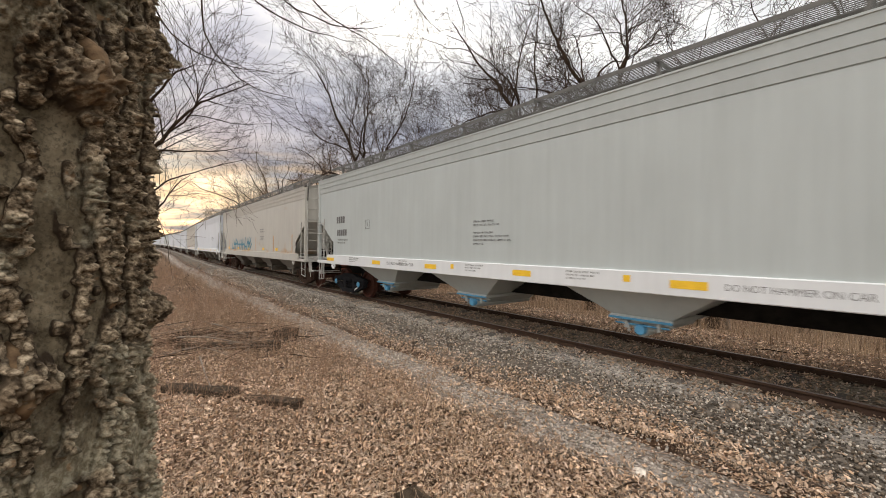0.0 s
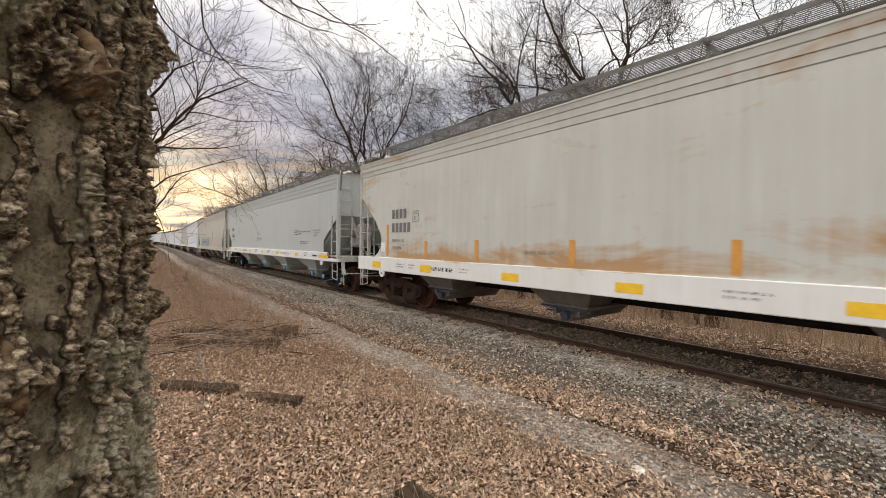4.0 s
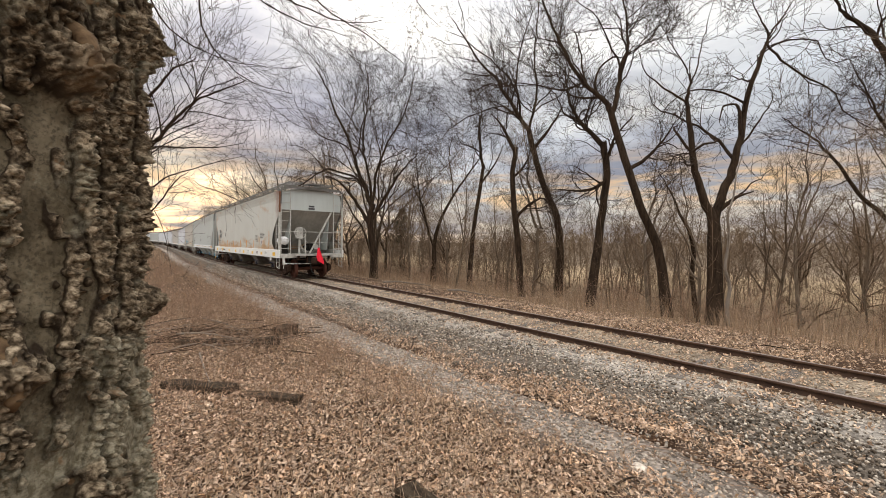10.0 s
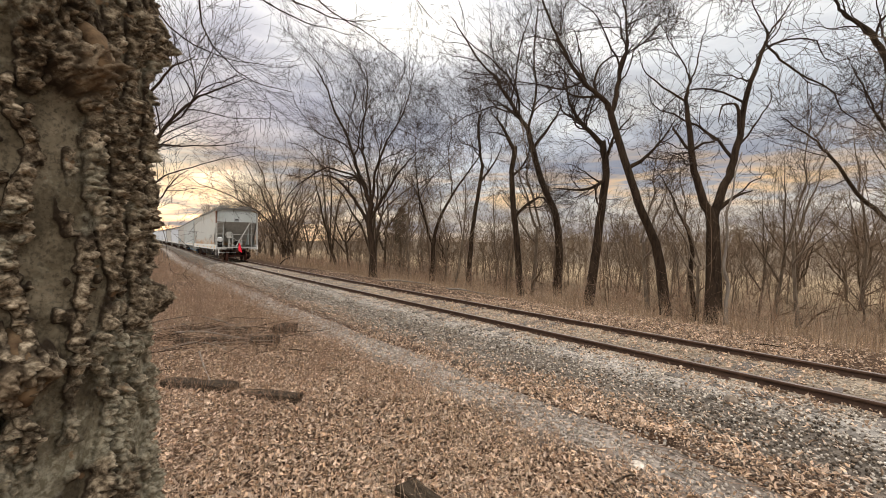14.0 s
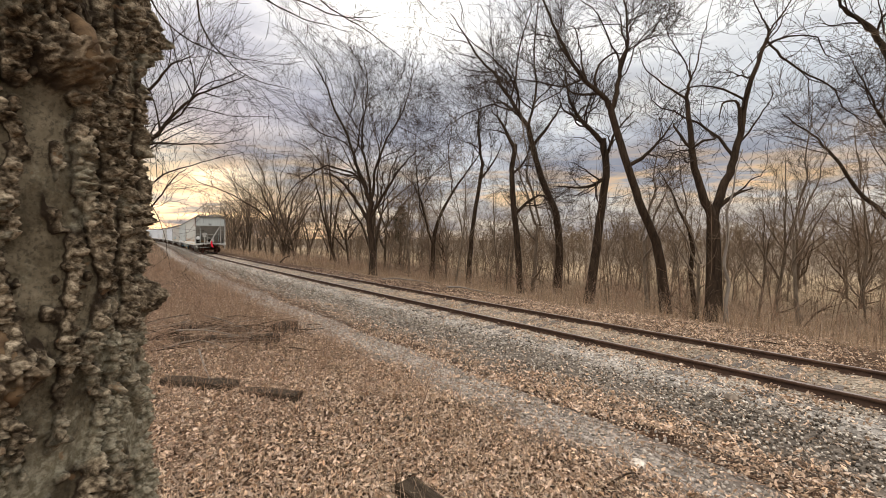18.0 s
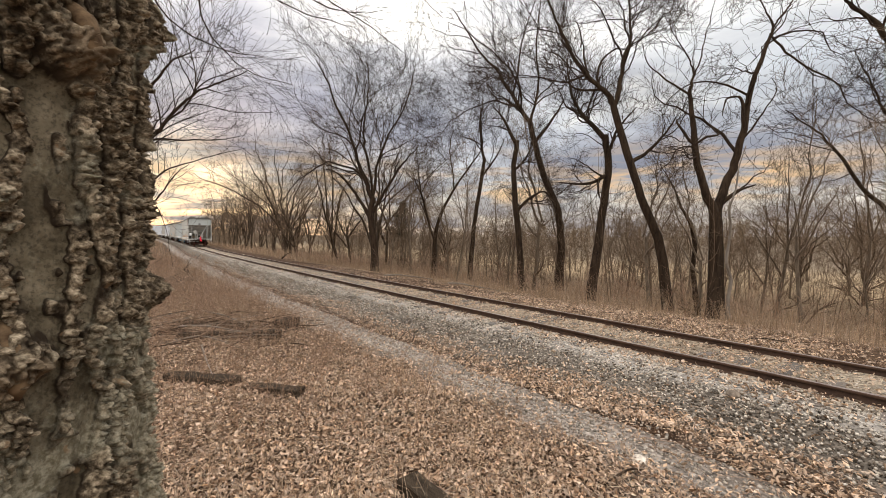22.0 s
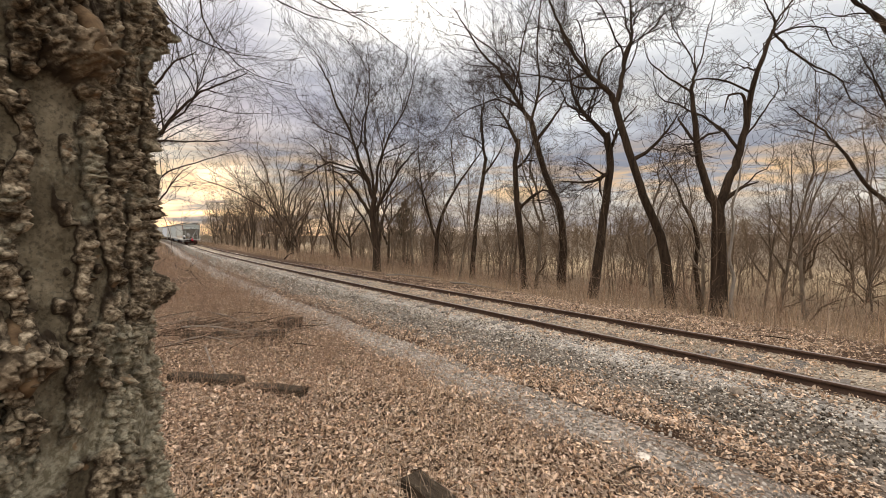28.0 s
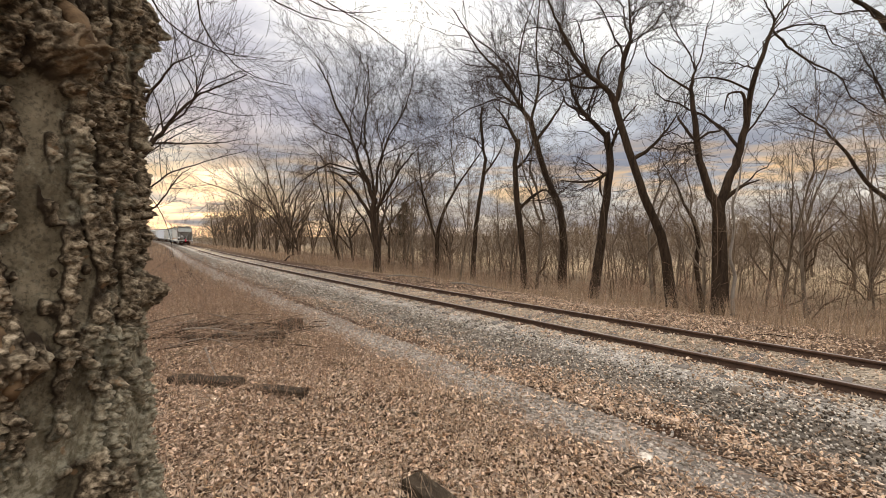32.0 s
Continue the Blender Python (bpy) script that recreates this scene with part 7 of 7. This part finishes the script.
def grey_car():
    car = hopper_car("clean pale grey covered hopper car with blue outlet caps", "angled", M_GREY, M_SILLC, M_TRUCKG, (1.13, 1.45), M_BLUE, M_GREY, M_BLUE, TURNING, 9.93)
    brake_gear(car, -HALF + 0.05, 0.5, M_STEP)
    f = lambda e: e - 30.36
    for e, z, n, h in ((38.7, 2.55, 4, 0.25), (38.65, 2.12, 5, 0.23)):
        on_side(car, "reporting_mark", marks(n, h * 0.9, M_MARK), f(e), z)
    on_side(car, "stencil_block", bars([0.8, 0.6], 0.06, M_INKG, RNG), f(38.6), 1.95)
    fr = Shape().box(0, 0.27, 0, 0.015, 0, 0.002).box(0, 0.27, 0.265, 0.28, 0, 0.002).box(0, 0.015, 0, 0.28, 0, 0.002).box(0.255, 0.27, 0, 0.28, 0, 0.002).box(0.12, 0.15, 0.08, 0.2, 0, 0.002)
    on_side(car, "test_panel", fr.mesh("test_panel", M_INKG), f(36.6), 2.30)
    on_side(car, "stencil_block", bars([0.6, 0.75, 0.0, 0.6, 1.0, 1.05, 0.3], 0.042, M_MARK, RNG, 1.9), f(31.7), 2.30)
    # the notice on the slack adjuster: the words that can be read, bars for the rest
    for line, z in ((((0.0, 0.16, ""), (0.20, 0.62, "EMPTY LOAD")), 2.30), (((0.0, 0.22, ""), (0.27, 0.50, "ADJ SCREW"), (0.80, 0.05, ""), (0.89, 1.22, "TURNS NO ADJ BLOCK SEE"), (2.15, 0.30, "")), 2.215),
                    (((0.0, 0.13, ""), (0.17, 0.17, "AND"), (0.38, 0.28, ""), (0.70, 0.46, "ADJ BLOCK")), 2.13)):
        for x, w, words in line:
            x, w = x * 0.8, w * 0.8
            me = text_mesh(words, 0.05, M_MARK, w) if words else bars([w], 0.05, M_MARK, RNG)
            on_side(car, "stencil_words" if words else "stencil_block", me, f(25.15) - x, z)
    on_side(car, "stencil_block", bars([0.75, 0.7, 0.5], 0.05, M_INKG, RNG, 2.0), f(22.8), 2.26)
    on_side(car, "stencil_block", bars([1.1, 0.9], 0.04, M_INKG, RNG, 1.8), f(24.4), 1.81)
    for e, w in ((39.4, 0.6), (36.05, 0.46), (33.4, 0.46), (30.54, 0.44), (27.7, 0.46), (24.9, 0.42), (22.1, 0.95)):
        on_side(car, "reflector", plate(w, 0.11, M_YELLOW), f(e), 1.24, 1.6365, "yellow reflective strip")
    for e in (32.4, 28.36, 25.5):
        on_side(car, "yellow_square", plate(0.11, 0.10, M_YELLOW), f(e), 1.28, 1.6365)
    for e in (27.05, 35.2):
        on_side(car, "stencil_words", text_mesh("DO NOT HAMMER ON CAR", 0.085, M_INKG, 1.30), f(e), 1.26, 1.6365)
    for e, w in ((31.9, 0.55), (29.35, 0.6), (23.7, 0.4), (34.6, 0.4), (37.6, 0.7), (21.9, 0.4)):
        on_side(car, "stencil_block", bars([w, w * 0.9, w * 0.6], 0.03, M_INKG, RNG, 1.9), f(e), 1.37, 1.6365)
    on_side(car, "black_panel", plate(0.46, 0.06, M_INK), f(22.76), 1.27, 1.6365)
    on_side(car, "red_tag", plate(0.15, 0.10, M_RED), f(21.3), 1.33, 1.6375)
    # white stencil on the side frames, and the yellow tag on the rear lever
    for o in [c for c in car.children if c.name.startswith("truck")]:
        st = part("stencil_block", bars([0.42], 0.07, M_LABEL, RNG), None, o)
        st.matrix_basis = Matrix.Translation((-0.50, 1.094, 0.21)) @ Matrix.Rotation(radians(22), 4, "Y") @ Matrix(((-1, 0, 0, 0), (0, 0, 1, 0), (0, 1, 0, 0), (0, 0, 0, 1)))
    part("lever_tag", Shape().box(-HALF - 0.145, -HALF - 0.125, 1.395, 1.445, 0.34, 0.52, 0.004), M_YELLOW, car, "yellow tag on the uncoupling lever")
    return car


def tan_car():
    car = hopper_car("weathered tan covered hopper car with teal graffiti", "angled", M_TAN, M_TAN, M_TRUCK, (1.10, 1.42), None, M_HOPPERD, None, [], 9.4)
    brake_gear(car, -HALF + 0.05, 0.5, M_STEP)
    rng = random.Random(3)
    sh = Shape()
    for i in range(11):
        x = i * 0.53 + rng.uniform(-0.06, 0.06)
        sh.tube([(x, 0.05, 0.0), (x + rng.uniform(-0.1, 0.3), 0.30 + rng.uniform(0, 0.15), 0.0), (x + rng.uniform(0.05, 0.35), 0.55 + rng.uniform(0, 0.2), 0.0)], 0.07, 4)
        sh.tube([(x, rng.uniform(0.1, 0.4), 0.0), (x + 0.5, rng.uniform(0.1, 0.6), 0.0)], 0.06, 4)
    sh.v = [(x, y * 1.15 - 0.02, z * 0.03 + 0.001) for x, y, z in sh.v]
    on_side(car, "graffiti", sh.mesh("graffiti", M_GRAF), 5.7, 1.44, 1.590, "teal spray-painted scrawl")
    on_side(car, "stencil_block", bars([0.7, 0.9, 0.0, 0.8, 0.9], 0.06, M_INKG, RNG, 2.2), -2.0, 2.6)
    for e in (7.2, 4.0, 1.0, -2.5, -5.0):
        on_side(car, "reflector", plate(0.40, 0.14, M_YELLOW), e, 1.50)
    for e in (6.8, -1.0, -4.6, -7.6):
        on_side(car, "orange_stripe", plate(0.07, 0.8, M_ORANGE), e, 1.45)
    return car


def white_car():
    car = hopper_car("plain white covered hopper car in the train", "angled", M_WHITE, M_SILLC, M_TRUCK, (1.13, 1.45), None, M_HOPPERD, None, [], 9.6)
    for e in (7.2, 4.4, 1.6, -1.2, -4.0, -7.0):
        on_side(car, "reflector", plate(0.42, 0.11, M_YELLOW), e, 1.24, 1.6365)
    on_side(car, "stencil_block", bars([1.2, 1.6, 1.0], 0.06, M_INKG, RNG, 1.9), -4.5, 2.4)
    return car


PITCH = 20.75
first_white = white_car()
TRAIN = [last_car(), grey_car(), tan_car(), first_white]
for k in range(9):
    c = copy_thing(first_white, pose(0, 0, 0))
    if k in (0, 4):
        for o in c.children:
            if o.name.startswith(("body", "end_wall")):
                o.data = o.data.copy()
                o.data.materials[0] = M_TAN if k == 0 else M_GREY
        c["label"] = "weathered tan covered hopper car in the train" if k == 0 else "pale grey covered hopper car in the train"
    TRAIN.append(c)


def rear_at(t):
    """Where along the track the rear end of the train is."""
    return 15.3 + 4.52 * (t - 10)


def motions():
    """The train rolls away along the track, its wheels turning."""
    for i, car in enumerate(TRAIN):
        rows = []
        for k in range(65):
            t = k * 0.5
            mid = rear_at(t) + (9.4, 30.36)[i] if i < 2 else rear_at(t) + 51.1 + (i - 2) * PITCH
            pivot = car["half"] - 1.5
            a, b = Vector(on_track(mid - pivot)), Vector(on_track(mid + pivot))
            d = (b - a).normalized()
            y = Vector((0, 0, 1)).cross(d).normalized()
            z = d.cross(y)
            m = Matrix((d, y, z)).transposed().to_4x4()
            m.translation = (a + b) / 2
            rows.append((t, m))
        walk(car, rows)
    for w in TURNING:
        x = w.location.x
        walk(w, [(k * 0.125, pose(x, 0, WHEEL_R, 0, math.degrees(4.52 * k * 0.125 / WHEEL_R), 0)) for k in range(257)])


motions()
